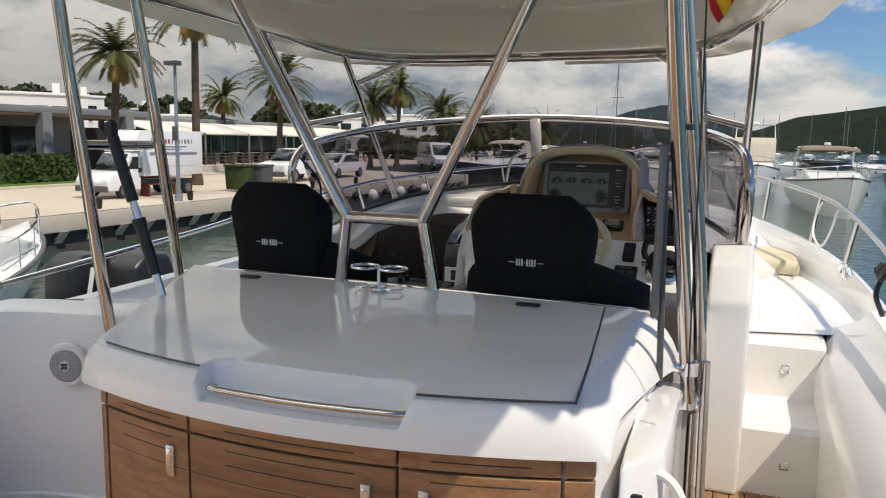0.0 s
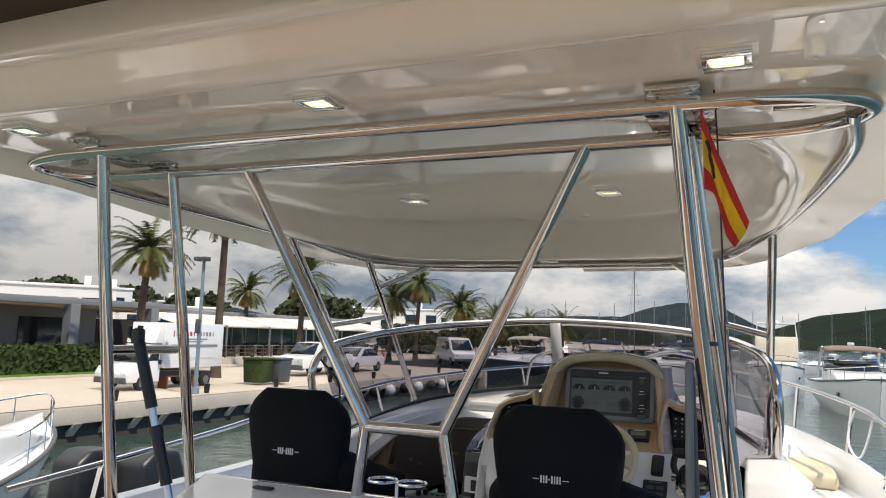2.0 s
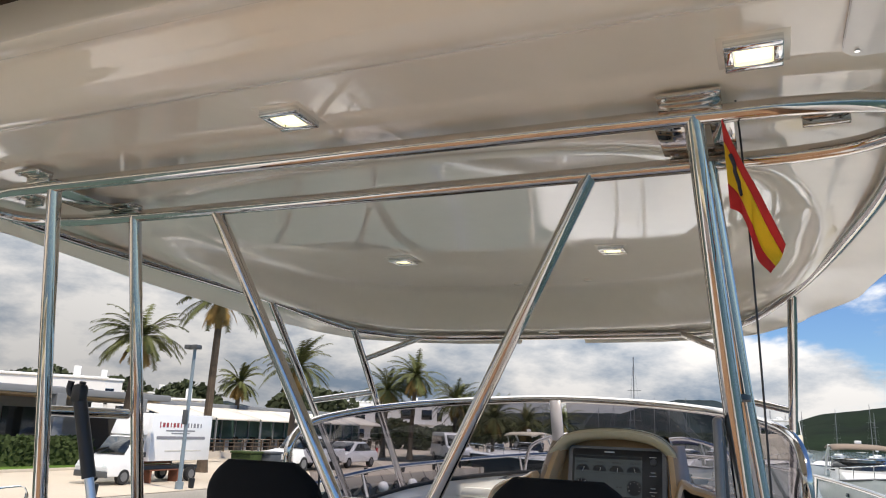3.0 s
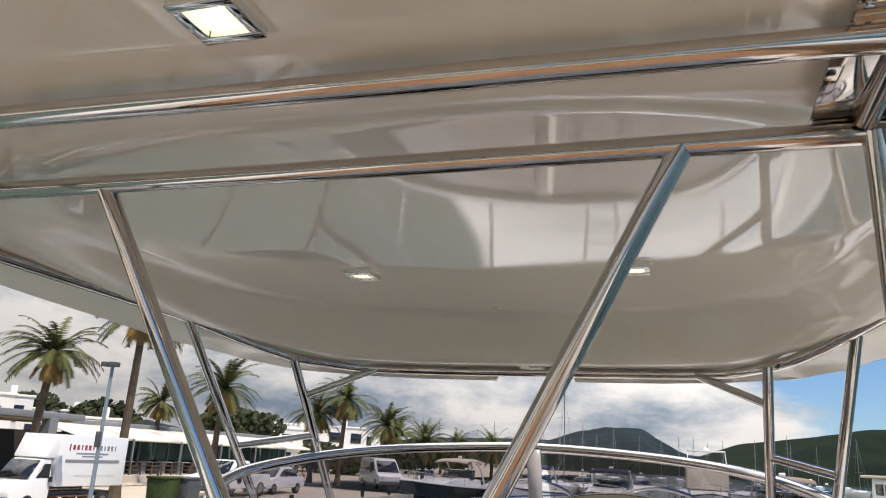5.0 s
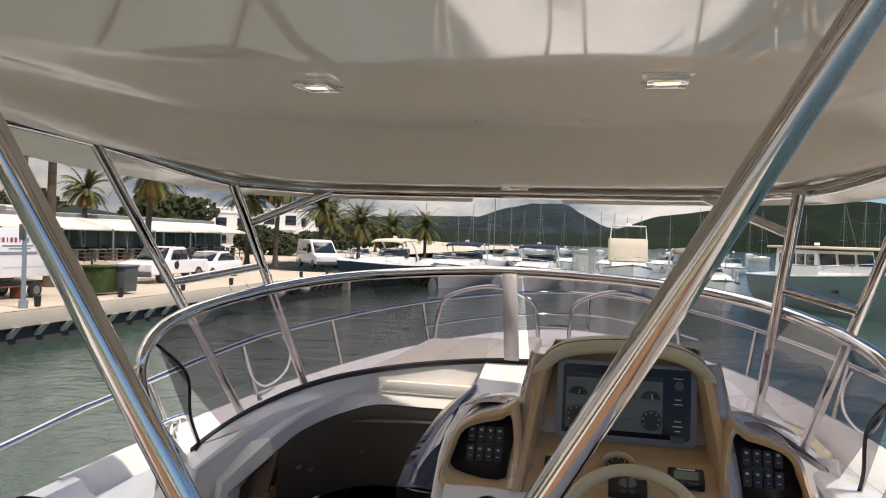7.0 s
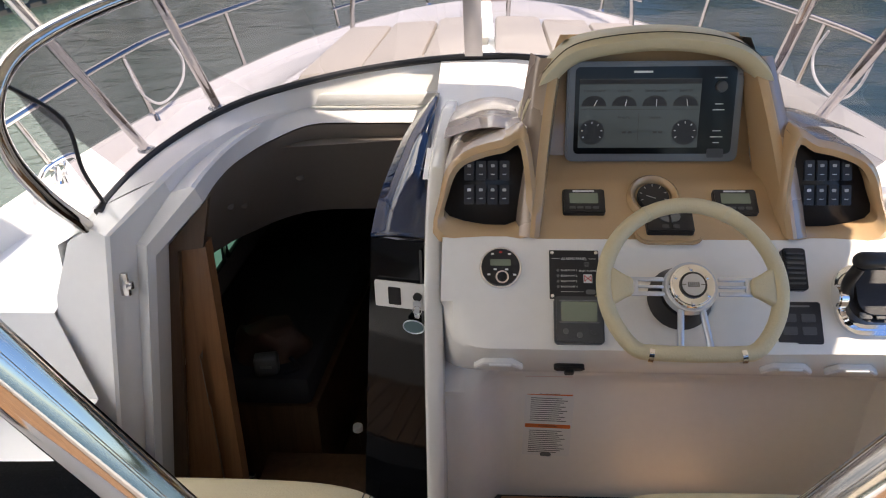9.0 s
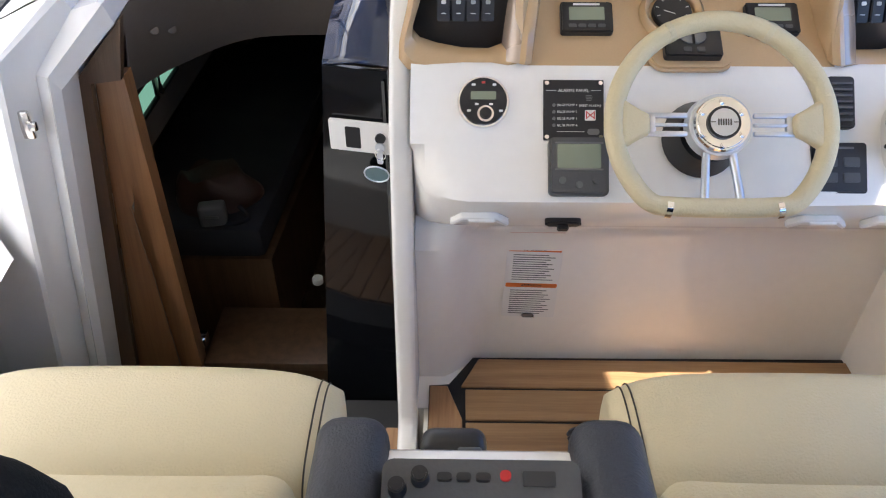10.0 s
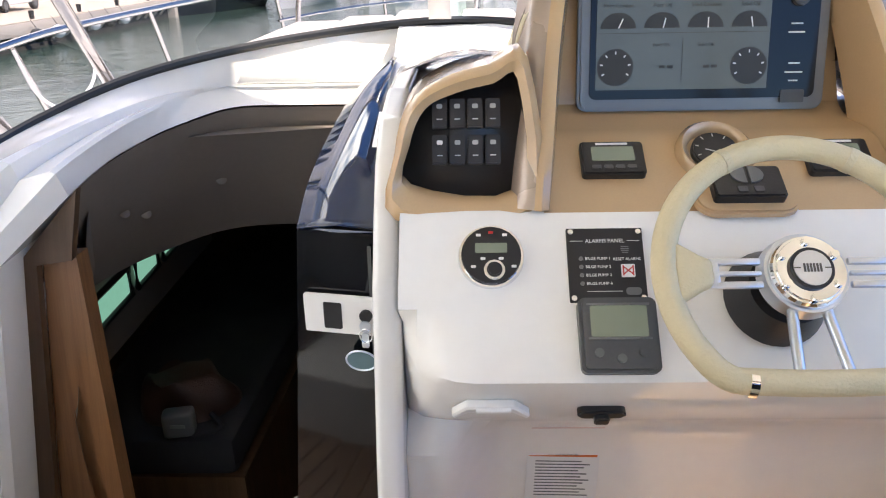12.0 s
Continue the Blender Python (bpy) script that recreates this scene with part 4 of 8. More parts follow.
# twin cup holder standing on the bar
cup = thing("cup_holder", "stainless steel twin-ring cup holder on the bar", "cup holder")
for dx in (-0.052, 0.052):
    part("ring", sweep([(0.035 + dx + 0.046 * math.cos(a), 2.83 + 0.046 * math.sin(a), 1.115) for a in np.linspace(0, 2 * math.pi, 13)[:-1]], 0.005, 8, 3, True), CHROME, cup)
    part("lower_ring", sweep([(0.035 + dx + 0.034 * math.cos(a), 2.83 + 0.034 * math.sin(a), 1.05) for a in np.linspace(0, 2 * math.pi, 13)[:-1]], 0.003, 8, 3, True), CHROME, cup)
part("stem", at_pose(cyl(0.006, 0.075, 12), Matrix.Translation((0.035, 2.83, 1.078))), CHROME, cup)
part("base", at_pose(cyl(0.028, 0.008, 20, bevel=0.002), Matrix.Translation((0.035, 2.83, 1.043))), CHROME, cup)
# loudspeaker in the port wall
SPK = frame_at((-1.19, 2.652, 0.668), (0.93, 0.30, 0), (0, 0, 1))
spk = thing("loudspeaker", "round white marine loudspeaker let into the wall", "loudspeaker")
part("rim", at_pose(cyl(0.088, 0.016, 40, 0.080, 0.004), SPK @ Matrix.Translation((0, 0, 0.006))), GEL, spk)
grille = at_pose(cyl(0.068, 0.01, 40, 0.060, 0.002), SPK @ Matrix.Translation((0, 0, 0.014)))
gr = part("grille", grille, material("pale_grille", (0.42, 0.42, 0.43), 0.5), spk, "pale grey perforated grille")
dots = bmesh.new()
for ring in range(2, 8):
    for q in range(ring * 6):
        a = 2 * math.pi * q / (ring * 6)
        d = box((0.0082 * ring * math.cos(a), 0.0082 * ring * math.sin(a), 0.0195), (0.0028, 0.0028, 0.001))
        me = bpy.data.meshes.new("t"); d.to_mesh(me); d.free(); dots.from_mesh(me); bpy.data.meshes.remove(me)
part("holes", at_pose(dots, SPK), GREY, gr)
part("badge", at_pose(cyl(0.02, 0.006, 20, bevel=0.001), SPK @ Matrix.Translation((0, 0, 0.021))), PAPER, spk)
for q in range(4):
    a = radians(45 + 90 * q)
    part("badge_mark", at_pose(cyl(0.006, 0.004, 12), SPK @ Matrix.Translation((0.009 * math.cos(a), 0.009 * math.sin(a), 0.026))), GREY, spk)


# ---- helm seats ----
def helm_seat(cx):
    """Built round x = 0 and then set at its place; the back rises just behind the bar."""
    st = thing("pilot_chair", "pilot chair, black fabric back and cream leather cushion", "chair", "pilot chairs", at=(cx, 0, 0))
    # back: a rounded shield, with wings wrapping forward below it
    def half(z):
        t = (z - 1.08) / 0.295
        w = 0.188 + 0.026 * math.sin(min(max(t, 0), 1) * math.pi * 0.62)
        return w * (1 - max(0, t - 0.58) ** 2 * 2.5)
    rows = []
    zs = [0.80, 0.90, 1.0, 1.06, 1.12, 1.18, 1.23, 1.27, 1.30, 1.325, 1.346, 1.362, 1.372]
    for z in zs:
        w, ring = half(z), []
        d = 0.050 * (1 - max(0, (z - 1.3) / 0.075) ** 2 * 0.6)
        yc = 3.01 - 0.06 * (z - 0.8) / 0.57
        for q in range(28):
            a = 2 * math.pi * q / 28
            c, s = math.cos(a), math.sin(a)
            x = w * math.copysign(abs(c) ** 0.42, c)
            ring.append((x, yc + 0.06 * (x / 0.3) ** 2 + d * math.copysign(abs(s) ** 0.6, s), z))
        rows.append(ring)
    part("backrest", loft(rows, True, True), FABRIC, st, "black fabric backrest", sharp=60)
    for sx, reach in ((-1, 0.085), (1, 0.185)):
        rings = []
        for k in range(9):
            f = k / 8
            x = sx * (0.16 + (0.02 + reach) * f)
            top, low = 1.165 - 0.085 * f ** 1.3, 0.84
            rad = 0.058 * (1 - 0.55 * f ** 3)
            yc = 3.025 + 0.10 * f ** 1.5
            ring = []
            for q in range(16):
                a = 2 * math.pi * q / 16
                c, s = math.cos(a), math.sin(a)
                ring.append((x, yc + rad * math.copysign(abs(c) ** 0.7, c), (top + low) / 2 + (top - low) / 2 * math.copysign(abs(s) ** 0.55, s)))
            rings.append(ring)
        part("side_wing", loft(rings, True, True), FABRIC, st, "black fabric side wing", sharp=60)
    part("stitching", merge(box((-0.047, 2.914, 1.157), (0.02, 0.003, 0.002)), box((0.047, 2.914, 1.157), (0.02, 0.003, 0.002)), *[box((-0.03 + 0.0085 * k, 2.914, 1.157), (0.0035 if k % 2 else 0.005, 0.003, 0.022 if k != 3 else 0.004)) for k in range(8)]), INK, st, "embroidered white emblem bars")
    # seat cushion and front roll
    part("cushion", merge(box((0, 3.19, 0.80), (0.50, 0.30, 0.12), 0.045, 4)), CREAM, st, "cream leather seat cushion")
    roll = []
    for k in range(25):
        x = -0.285 + 0.57 * k / 24
        e = 1 - (abs(x) / 0.292) ** 6 * 0.25
        ring = []
        for q in range(20):
            a = 2 * math.pi * q / 20
            c, s = math.cos(a), math.sin(a)
            ring.append((x, 3.41 + 0.125 * e * math.copysign(abs(c) ** 0.7, c), 0.785 + 0.085 * e * math.copysign(abs(s) ** 0.62, s) - 0.012 * (x / 0.3) ** 2))
        roll.append(ring)
    part("bolster", loft(roll, True, True), CREAM, st, "cream leather front bolster", sharp=70)
    for sx in (-1, 1):
        for off in (0.255, 0.266):
            ee = 1 - (off / 0.292) ** 6 * 0.25
            pts = [(sx * off, 3.41 + 0.1255 * ee * math.copysign(abs(math.cos(a)) ** 0.7, math.cos(a)), 0.785 + 0.0853 * ee * math.copysign(abs(math.sin(a)) ** 0.62, math.sin(a)) - 0.012 * (off / 0.3) ** 2) for a in np.linspace(-0.6, 2.8, 24)]
            part("seam", sweep(pts, 0.0014, 5, 2), THREAD, st)
        part("armrest", box((sx * 0.335, 3.14, 0.965), (0.088, 0.36, 0.07), 0.03, 4, Euler((radians(-3), 0, 0)).to_matrix().to_4x4()), ARMPAD, st, "dark leather armrest")
        part("arm_bracket", box((sx * 0.335, 3.08, 0.87), (0.03, 0.10, 0.16), 0.01), BLACK, st)
    part("pedestal", at_pose(cyl(0.07, 0.42, 24), Matrix.Translation((0, 3.25, 0.51))), GREY, st)
    part("base_plate", box((0, 3.25, 0.70), (0.5, 0.42, 0.04), 0.01), BLACK, st)
    return st


seat = helm_seat(0.515)
port_seat = copy_thing(seat, Matrix.Translation((-0.455, 0, 0)))
for ob in list(port_seat.children):     # no armrest on its outer side
    if ob.name.startswith(("armrest", "arm_bracket")) and ob.data.vertices[0].co.x < 0:
        bpy.data.objects.remove(ob)
only("floor", box((-0.45, 3.3, 0.17), (0.76, 0.75, 0.26)), GEL_IN, "white moulded base under the port seat", "floor", kind="structure")

# radio box between the seats
rb = thing("radio_console", "white box with a grey marine radio between the seats", "radio")
RM = frame_at((0.03, 3.20, 0.966), (1, 0, 0), (0, 0.95, 0.3))
part("housing", box((0.03, 3.19, 0.86), (0.285, 0.21, 0.21), 0.03, 3), GEL, rb)
rad = part("radio", plate(0.215, 0.095, 0.03, 0.012, RM, 0.004), GREY, rb, "grey radio face")
part("screen", plate(0.085, 0.03, 0.003, 0.004, RM @ Matrix.Translation((-0.012, -0.024, 0.03))), LCD, rad)
part("lens_bar", plate(0.035, 0.016, 0.003, 0.002, RM @ Matrix.Translation((0.062, 0.025, 0.03))), DARKINK, rad)
for k, (x, y) in enumerate(((-0.09, 0.012), (-0.066, 0.024))):
    part("knob", at_pose(cyl(0.0105, 0.022, 18, 0.009, 0.002), RM @ Matrix.Translation((x, y, 0.04))), BLACK, rad)
for k in range(3):
    part("key", plate(0.016, 0.010, 0.004, 0.004, RM @ Matrix.Translation((-0.040 + 0.021 * k, 0.026, 0.03)), 0.001), BLACK, rad)
part("key", plate(0.012, 0.012, 0.004, 0.005, RM @ Matrix.Translation((0.026, 0.028, 0.03)), 0.001), RED, rad, "red distress key")
for k in range(6):
    part("speaker_slot", plate(0.003, 0.03, 0.002, 0.001, RM @ Matrix.Translation((0.045 + 0.009 * k, -0.022, 0.0295)) @ pose(0, 0, 0, 0, 0, -12)), BLACK, rad)
mic = thing("microphone", "black hand microphone clipped beside the radio", "microphone")
part("body", box((0.0, 3.335, 0.90), (0.085, 0.045, 0.04), 0.018, 4), BLACK, mic)
part("key", box((0.02, 3.315, 0.915), (0.03, 0.01, 0.01), 0.003), GREY, mic)
part("cord", sweep([(0.15 + 0.010 * math.cos(q * 1.3), 3.24 + 0.0016 * q, 0.955 + 0.010 * math.sin(q * 1.3)) for q in range(48)], 0.0035, 6, 2), BLACK, mic, "coiled black cord")

# ---- helm console ----
# front mouldings: profile in y and z, drawn across x
con = thing("helm_console", "white and tan moulded helm console", "console")
PROF = [(4.075, HELM_SOLE - 0.02), (4.072, 0.5), (4.066, 0.64), (4.05, 0.715), (4.00, 0.765), (3.935, 0.815), (3.895, 0.865), (3.866, 0.905), (3.858, 0.922), (3.870, 0.942), (3.93, 1.0), (4.0, 1.078), (4.03, 1.105), (4.06, 1.112), (4.12, 1.115)]
rows = []
for k in range(41):
    x = -0.085 + 1.085 * k / 40
    e = min(max((x + 0.085) / 0.11, 0), 1)
    e = math.sqrt(max(0, 1 - (1 - e) ** 2))
    row = []
    for i, (y, z) in enumerate(PROF):
        if 3 < i < 10:
            y = y + (1 - e) * (4.05 - y) * 0.75
        if i <= 3 and x < 0.06:
            y = y - 0.075 * (1 - min(max((x + 0.02) / 0.08, 0), 1))
        # swelling behind the wheel
        b = math.exp(-((x - 0.62) / 0.11) ** 2) * (0.006 if 7 < i < 12 else 0)
        row.append((x, y - b, z))
    rows.append(row)
part("front", loft(rows), GEL_IN, con, "white moulded helm front", sharp=40)
only("wall_companionway", merge(prism([(3.62, -0.5), (4.35, -0.5), (4.8, 0.7), (4.95, 1.20), (4.7, 1.235), (4.40, 1.235), (4.22, 1.215), (4.13, 1.165), (4.07, 1.10), (4.00, 1.0), (3.93, 0.72), (3.86, 0.30), (3.66, 0.2)], -0.130, -0.086, "x", 0.012, 3)), GEL, "white post between companionway and helm", "wall", kind="structure")
only("wall_companionway", box((0.02, 3.95, 0.0), (0.3, 0.1, 0.6)), GEL_IN, "white moulding below the helm floor edge", "wall", kind="structure")


def tan_row(y, z, x0, x1, n=24):
    return [(x0 + (x1 - x0) * i / n, y, z) for i in range(n + 1)]


# tan instrument fascia
FX0, FX1 = 0.135, 0.690
part("fascia", loft([tan_row(4.035, 1.106, FX0 - 0.005, FX1 + 0.005), tan_row(4.06, 1.118, FX0 - 0.003, FX1 + 0.003), tan_row(4.155, 1.185, FX0 + 0.012, FX1 - 0.012), tan_row(4.19, 1.195, FX0 + 0.014, FX1 - 0.014), tan_row(4.285, 1.200, FX0 + 0.018, FX1 - 0.018), tan_row(4.31, 1.215, FX0 + 0.018, FX1 - 0.018), tan_row(4.375, 1.47, FX0 + 0.045, FX1 - 0.045), tan_row(4.40, 1.50, FX0 + 0.06, FX1 - 0.06)]), TAN, con, "tan instrument fascia", sharp=28)
for sgn, xa in ((1, FX0), (-1, FX1)):
    # thin raised cheeks beside the fascia, bronze without and tan within
    ridge = spline([(xa - sgn * 0.004, 4.028, 1.112), (xa + sgn * 0.006, 4.085, 1.20), (xa + sgn * 0.024, 4.185, 1.335), (xa + sgn * 0.048, 4.285, 1.465)], 6)
    def off(dx, dy, dz=0.0):
        return [p + Vector((sgn * dx, dy * (1 - 0.55 * k / (len(ridge) - 1)), dz)) for k, p in enumerate(ridge)]
    part("cheek", loft([off(-0.062, 0.16), off(-0.05, 0.07), off(-0.040, 0.012), off(-0.016, 0.002)]), BRONZE, con, "bronze moulded cheek", sharp=60)
    part("cheek_lining", loft([off(-0.016, 0.002), off(-0.006, -0.004), off(0.006, 0.004), off(0.016, 0.06), off(0.022, 0.20)]), TAN, con, "tan inner cheek", sharp=50)
part("shell", loft([[(0.10, 4.25, 1.30), (0.2, 4.33, 1.50), (0.42, 4.36, 1.525), (0.64, 4.33, 1.50), (0.72, 4.25, 1.30)],
                    [(0.09, 4.52, 1.28), (0.2, 4.60, 1.43), (0.42, 4.64, 1.455), (0.64, 4.60, 1.43), (0.74, 4.52, 1.28)],
                    [(0.09, 4.82, 1.20), (0.2, 4.90, 1.23), (0.42, 4.94, 1.24), (0.64, 4.90, 1.22), (0.74, 4.82, 1.19)]]), BRONZE, con, "bronze outer moulding")


def switch_pod(sgn, cx):
    """Arched tan surround with a sloping black switch panel."""
    outer = [(-0.105, 1.095), (-0.105, 1.19), (-0.084, 1.258), (-0.03, 1.294), (0.04, 1.312), (0.098, 1.320), (0.105, 1.098)]
    inner = [(-0.083, 1.135), (-0.082, 1.20), (-0.058, 1.250), (-0.01, 1.272), (0.045, 1.284), (0.082, 1.290), (0.082, 1.128)]
    P = [(cx + sgn * x, z) for x, z in outer]
    I = [(cx + sgn * x, z) for x, z in inner]
    def yy(z):
        return 4.045 + (z - 1.10) * 0.42
    ro = [(x, yy(z), z) for x, z in P]
    r1 = [(x, yy(z) - 0.012, z) for x, z in [tuple(np.array(a) * 0.55 + np.array(b) * 0.45) for a, b in zip(P, I)]]
    r2 = [(x, yy(z), z) for x, z in I]
    r3 = [(x, yy(z) + 0.045, z) for x, z in I]
    part("pod", loft([spline([(p[0], p[1] + 0.06, p[2]) for p in ro], 4, True), spline(ro, 4, True), spline(r1, 4, True), spline(r2, 4, True), spline(r3, 4, True)], True), TAN, con, "tan switch surround", sharp=50)
    arc = spline(ro[:-1], 5)
    part("cowl", loft([[Vector((p.x, p.y + dy, 1.10 + (p.z - 1.10) * k)) for p in arc] for dy, k in ((0.0, 1.0), (0.03, 1.012), (0.14, 1.0), (0.30, 0.86), (0.46, 0.62), (0.62, 0.36))]), BRONZE, con, "bronze moulded cowl", sharp=60)
    b = bmesh.new()
    b.faces.new([b.verts.new((p[0], p[1] - 0.006, p[2])) for p in spline(r3, 4, True)])
    pn = part("switch_panel", b, BLACK, con, "black switch panel", solid=0.004)
    for r in range(2):
        for c in range(4):
            x = cx + sgn * 0.004 + (c - 1.5) * 0.0275
            z = 1.235 - 0.052 * r
            m = frame_at((x, yy(z) + 0.036, z), (1, 0, 0), (0, 0.42, 1))
            sx = part("switch", plate(0.0235, 0.046, 0.009, 0.003, m, 0.002), BLACK, pn, "black rocker switch")
            part("symbol", plate(0.009, 0.007, 0.0006, 0.002, m @ Matrix.Translation((0, 0.011, 0.0091))), SOFTINK if (r, c) != (1, 0) else PAPER, sx)
            part("mark", plate(0.009, 0.0015, 0.0006, 0.0005, m @ Matrix.Translation((0, -0.009, 0.0091))), INK, sx)


switch_pod(1, 0.012)
for x0, x1 in ((-0.090, 0.150), (0.66, 0.90)):
    part("wing", loft([[(x0 + (x1 - x0) * k / 6, y, z + 0.03 * math.sin(math.pi * k / 6)) for k in range(7)] for y, z in ((4.215, 1.288), (4.30, 1.285), (4.45, 1.268), (4.62, 1.238), (4.85, 1.20))]), BRONZE, con, "bronze dash wing", sharp=60)
switch_pod(-1, 0.795)

# hood over the display
hood_line = [(0.095, 4.31, 1.285), (0.115, 4.30, 1.36), (0.165, 4.30, 1.44), (0.24, 4.30, 1.492), (0.42, 4.30, 1.512), (0.58, 4.30, 1.492), (0.66, 4.30, 1.44), (0.70, 4.31, 1.37)]
hs = spline(hood_line, 6)
hood = thing("display_hood", "cream leather hood stitched over the display", "hood")
hr = [[(p.x, p.y + 0.26, p.z - 0.055) for p in hs], [(p.x, p.y + 0.05, p.z + 0.016) for p in hs], [(p.x, p.y - 0.03, p.z + 0.015) for p in hs], [(0.405 + (p.x - 0.405) * 1.005, p.y - 0.052, p.z + 0.002) for p in hs], [(0.405 + (p.x - 0.405) * 0.985, p.y - 0.05, p.z - 0.016) for p in hs], [(0.405 + (p.x - 0.405) * 0.95, p.y - 0.035, p.z - 0.026) for p in hs], [(0.405 + (p.x - 0.405) * 0.93, p.y + 0.06, p.z - 0.03) for p in hs]]
part("leather", loft(hr), PALEPAD, hood, solid=0.004, sharp=60)
part("seam", sweep([(0.405 + (p.x - 0.405) * 1.003, p.y - 0.034, p.z + 0.015) for p in hs], 0.0016, 5, 1), THREAD, hood)

# chart display
DM = frame_at((0.4225, 4.318, 1.325), (1, 0, 0), (0, 0.16, 0.985))
dis = thing("chart_display", "large grey marine display showing engine gauges", "display")
part("bezel", plate(0.424, 0.245, 0.018, 0.018, DM, 0.005), MIDGREY, dis, "grey bezel")
part("face", plate(0.385, 0.212, 0.004, 0.012, DM @ Matrix.Translation((0, 0.004, 0.018)), 0.001), material("display_black", (0.008, 0.008, 0.009), 0.10, spec=0.25, var=0.02), dis, "glossy black face")
SC = DM @ Matrix.Translation((-0.036, -0.002, 0.0222))
scr = part("screen", plate(0.292, 0.168, 0.0012, 0.001, SC), SCREEN, dis, "lit grey screen")
part("menu_bar", plate(0.292, 0.012, 0.0006, 0.0005, SC @ Matrix.Translation((0, 0.077, 0.0012))), DARKINK, scr)
for k, label in enumerate(("Port Coolant", "Port Oil", "Stbd Coolant", "Stbd Oil")):
    x = -0.11 + 0.0735 * k
    half = [(0.03 * math.cos(a), 0.026 * math.sin(a)) for a in np.linspace(0, math.pi, 14)]
    part("gauge", at_pose(prism(half, 0, 0.0006), SC @ Matrix.Translation((x, 0.018, 0.0013))), DARKINK, scr)
    part("needle", plate(0.002, 0.017, 0.0004, 0.0005, SC @ Matrix.Translation((x + 0.004, 0.026, 0.0020)) @ pose(0, 0, 0, 0, 0, -25 + 12 * k)), INK, scr)
    words(label, 0.0095, SC @ Matrix.Translation((x, 0.055, 0.0016)), DARKINK, scr, align="CENTER")
for x in (-0.113, 0.113):
    part("gauge", at_pose(cyl(0.031, 0.0008, 28), SC @ Matrix.Translation((x, -0.046, 0.0016))), DARKINK, scr)
    for q in range(7):
        a = radians(-30 + 40 * q)
        part("tick", plate(0.0022, 0.005, 0.0004, 0.0004, SC @ Matrix.Translation((x + 0.024 * math.cos(a), -0.046 + 0.024 * math.sin(a), 0.0021)) @ pose(0, 0, 0, 0, 0, math.degrees(a) + 90)), INK, scr)
for x, label in ((-0.05, "Port Tilt"), (0.025, "Stbd Tilt")):
    words(label, 0.0085, SC @ Matrix.Translation((x, -0.010, 0.0016)), DARKINK, scr)
    part("value_bars", merge(plate(0.010, 0.005, 0.0005, 0.0005, SC @ Matrix.Translation((x + 0.016, -0.046, 0.0014))), plate(0.010, 0.005, 0.0005, 0.0005, SC @ Matrix.Translation((x + 0.030, -0.046, 0.0014)))), DARKINK, scr)
part("divider", merge(plate(0.288, 0.001, 0.0004, 0.0003, SC @ Matrix.Translation((0, 0.010, 0.0013))), plate(0.001, 0.072, 0.0004, 0.0003, SC @ Matrix.Translation((0.0, -0.035, 0.0013)))), DARKINK, scr)
part("brand_bar", plate(0.045, 0.005, 0.0006, 0.001, DM @ Matrix.Translation((-0.03, 0.098, 0.0222))), INK, dis, "plain pale maker's mark")
part("knob", at_pose(cyl(0.015, 0.012, 24, 0.013, 0.002), DM @ Matrix.Translation((0.157, 0.062, 0.027))), GREY, dis)
for k, (y, w) in enumerate(((0.083, 0.03), (0.02, 0.02), (0.006, 0.028), (-0.045, 0.02), (-0.06, 0.03), (-0.074, 0.016))):
    part("key_mark", plate(w, 0.0025, 0.0006, 0.0008, DM @ Matrix.Translation((0.155, y, 0.0222))), INK, dis)
part("slot_cover", plate(0.04, 0.022, 0.002, 0.003, DM @ Matrix.Translation((0.155, -0.10, 0.0222))), GREY, dis)

# small instruments on the tan shelf
TS = Vector((0, 0.66, 0.75)).normalized()


def shelf_at(x, f, lift=0.0):
    """A place on the sloping shelf below the display; f runs from its lower to its upper edge."""
    y, z = 4.06 + 0.095 * f, 1.118 + 0.067 * f
    n = Vector((0, -0.577, 0.817))
    return frame_at(Vector((x, y, z)) + n * lift, (1, 0, 0), (0, 0.817, 0.577))


for cx in (0.243, 0.590):
    m = shelf_at(cx, 0.62, 0.0)
    ev = thing("engine_display", "small black engine display with a green-grey screen", "engine display", "engine displays")
    part("case", plate(0.098, 0.066, 0.014, 0.006, m, 0.003), BLACK, ev)
    part("screen", plate(0.066, 0.028, 0.001, 0.002, m @ Matrix.Translation((0, 0.006, 0.014))), LCD, ev)
    part("brand_bar", plate(0.05, 0.004, 0.0006, 0.001, m @ Matrix.Translation((0, 0.026, 0.014))), INK, ev)
    for k in range(4):
        part("key", plate(0.014, 0.007, 0.0016, 0.002, m @ Matrix.Translation((-0.027 + 0.018 * k, -0.020, 0.014))), GREY, ev)
m = shelf_at(0.405, 0.75, 0.0)
part("gauge_rim", loft([[m @ Vector((r * math.cos(a), r * math.sin(a), h)) for a in np.linspace(0, 2 * math.pi, 33)] for r, h in ((0.062, -0.012), (0.060, 0.010), (0.053, 0.017), (0.045, 0.012), (0.042, -0.004))]), TAN, con, "raised tan gauge rim", sharp=50)
ga = thing("round_gauge", "small round black gauge with a pale needle", "gauge")
part("dial", at_pose(cyl(0.037, 0.014, 32, bevel=0.003), m @ Matrix.Translation((0, 0, 0.004))), BLACK, ga)
part("needle", plate(0.022, 0.0015, 0.0006, 0.0005, m @ Matrix.Translation((-0.006, -0.003, 0.0112)) @ pose(0, 0, 0, 0, 0, -20)), INK, ga)
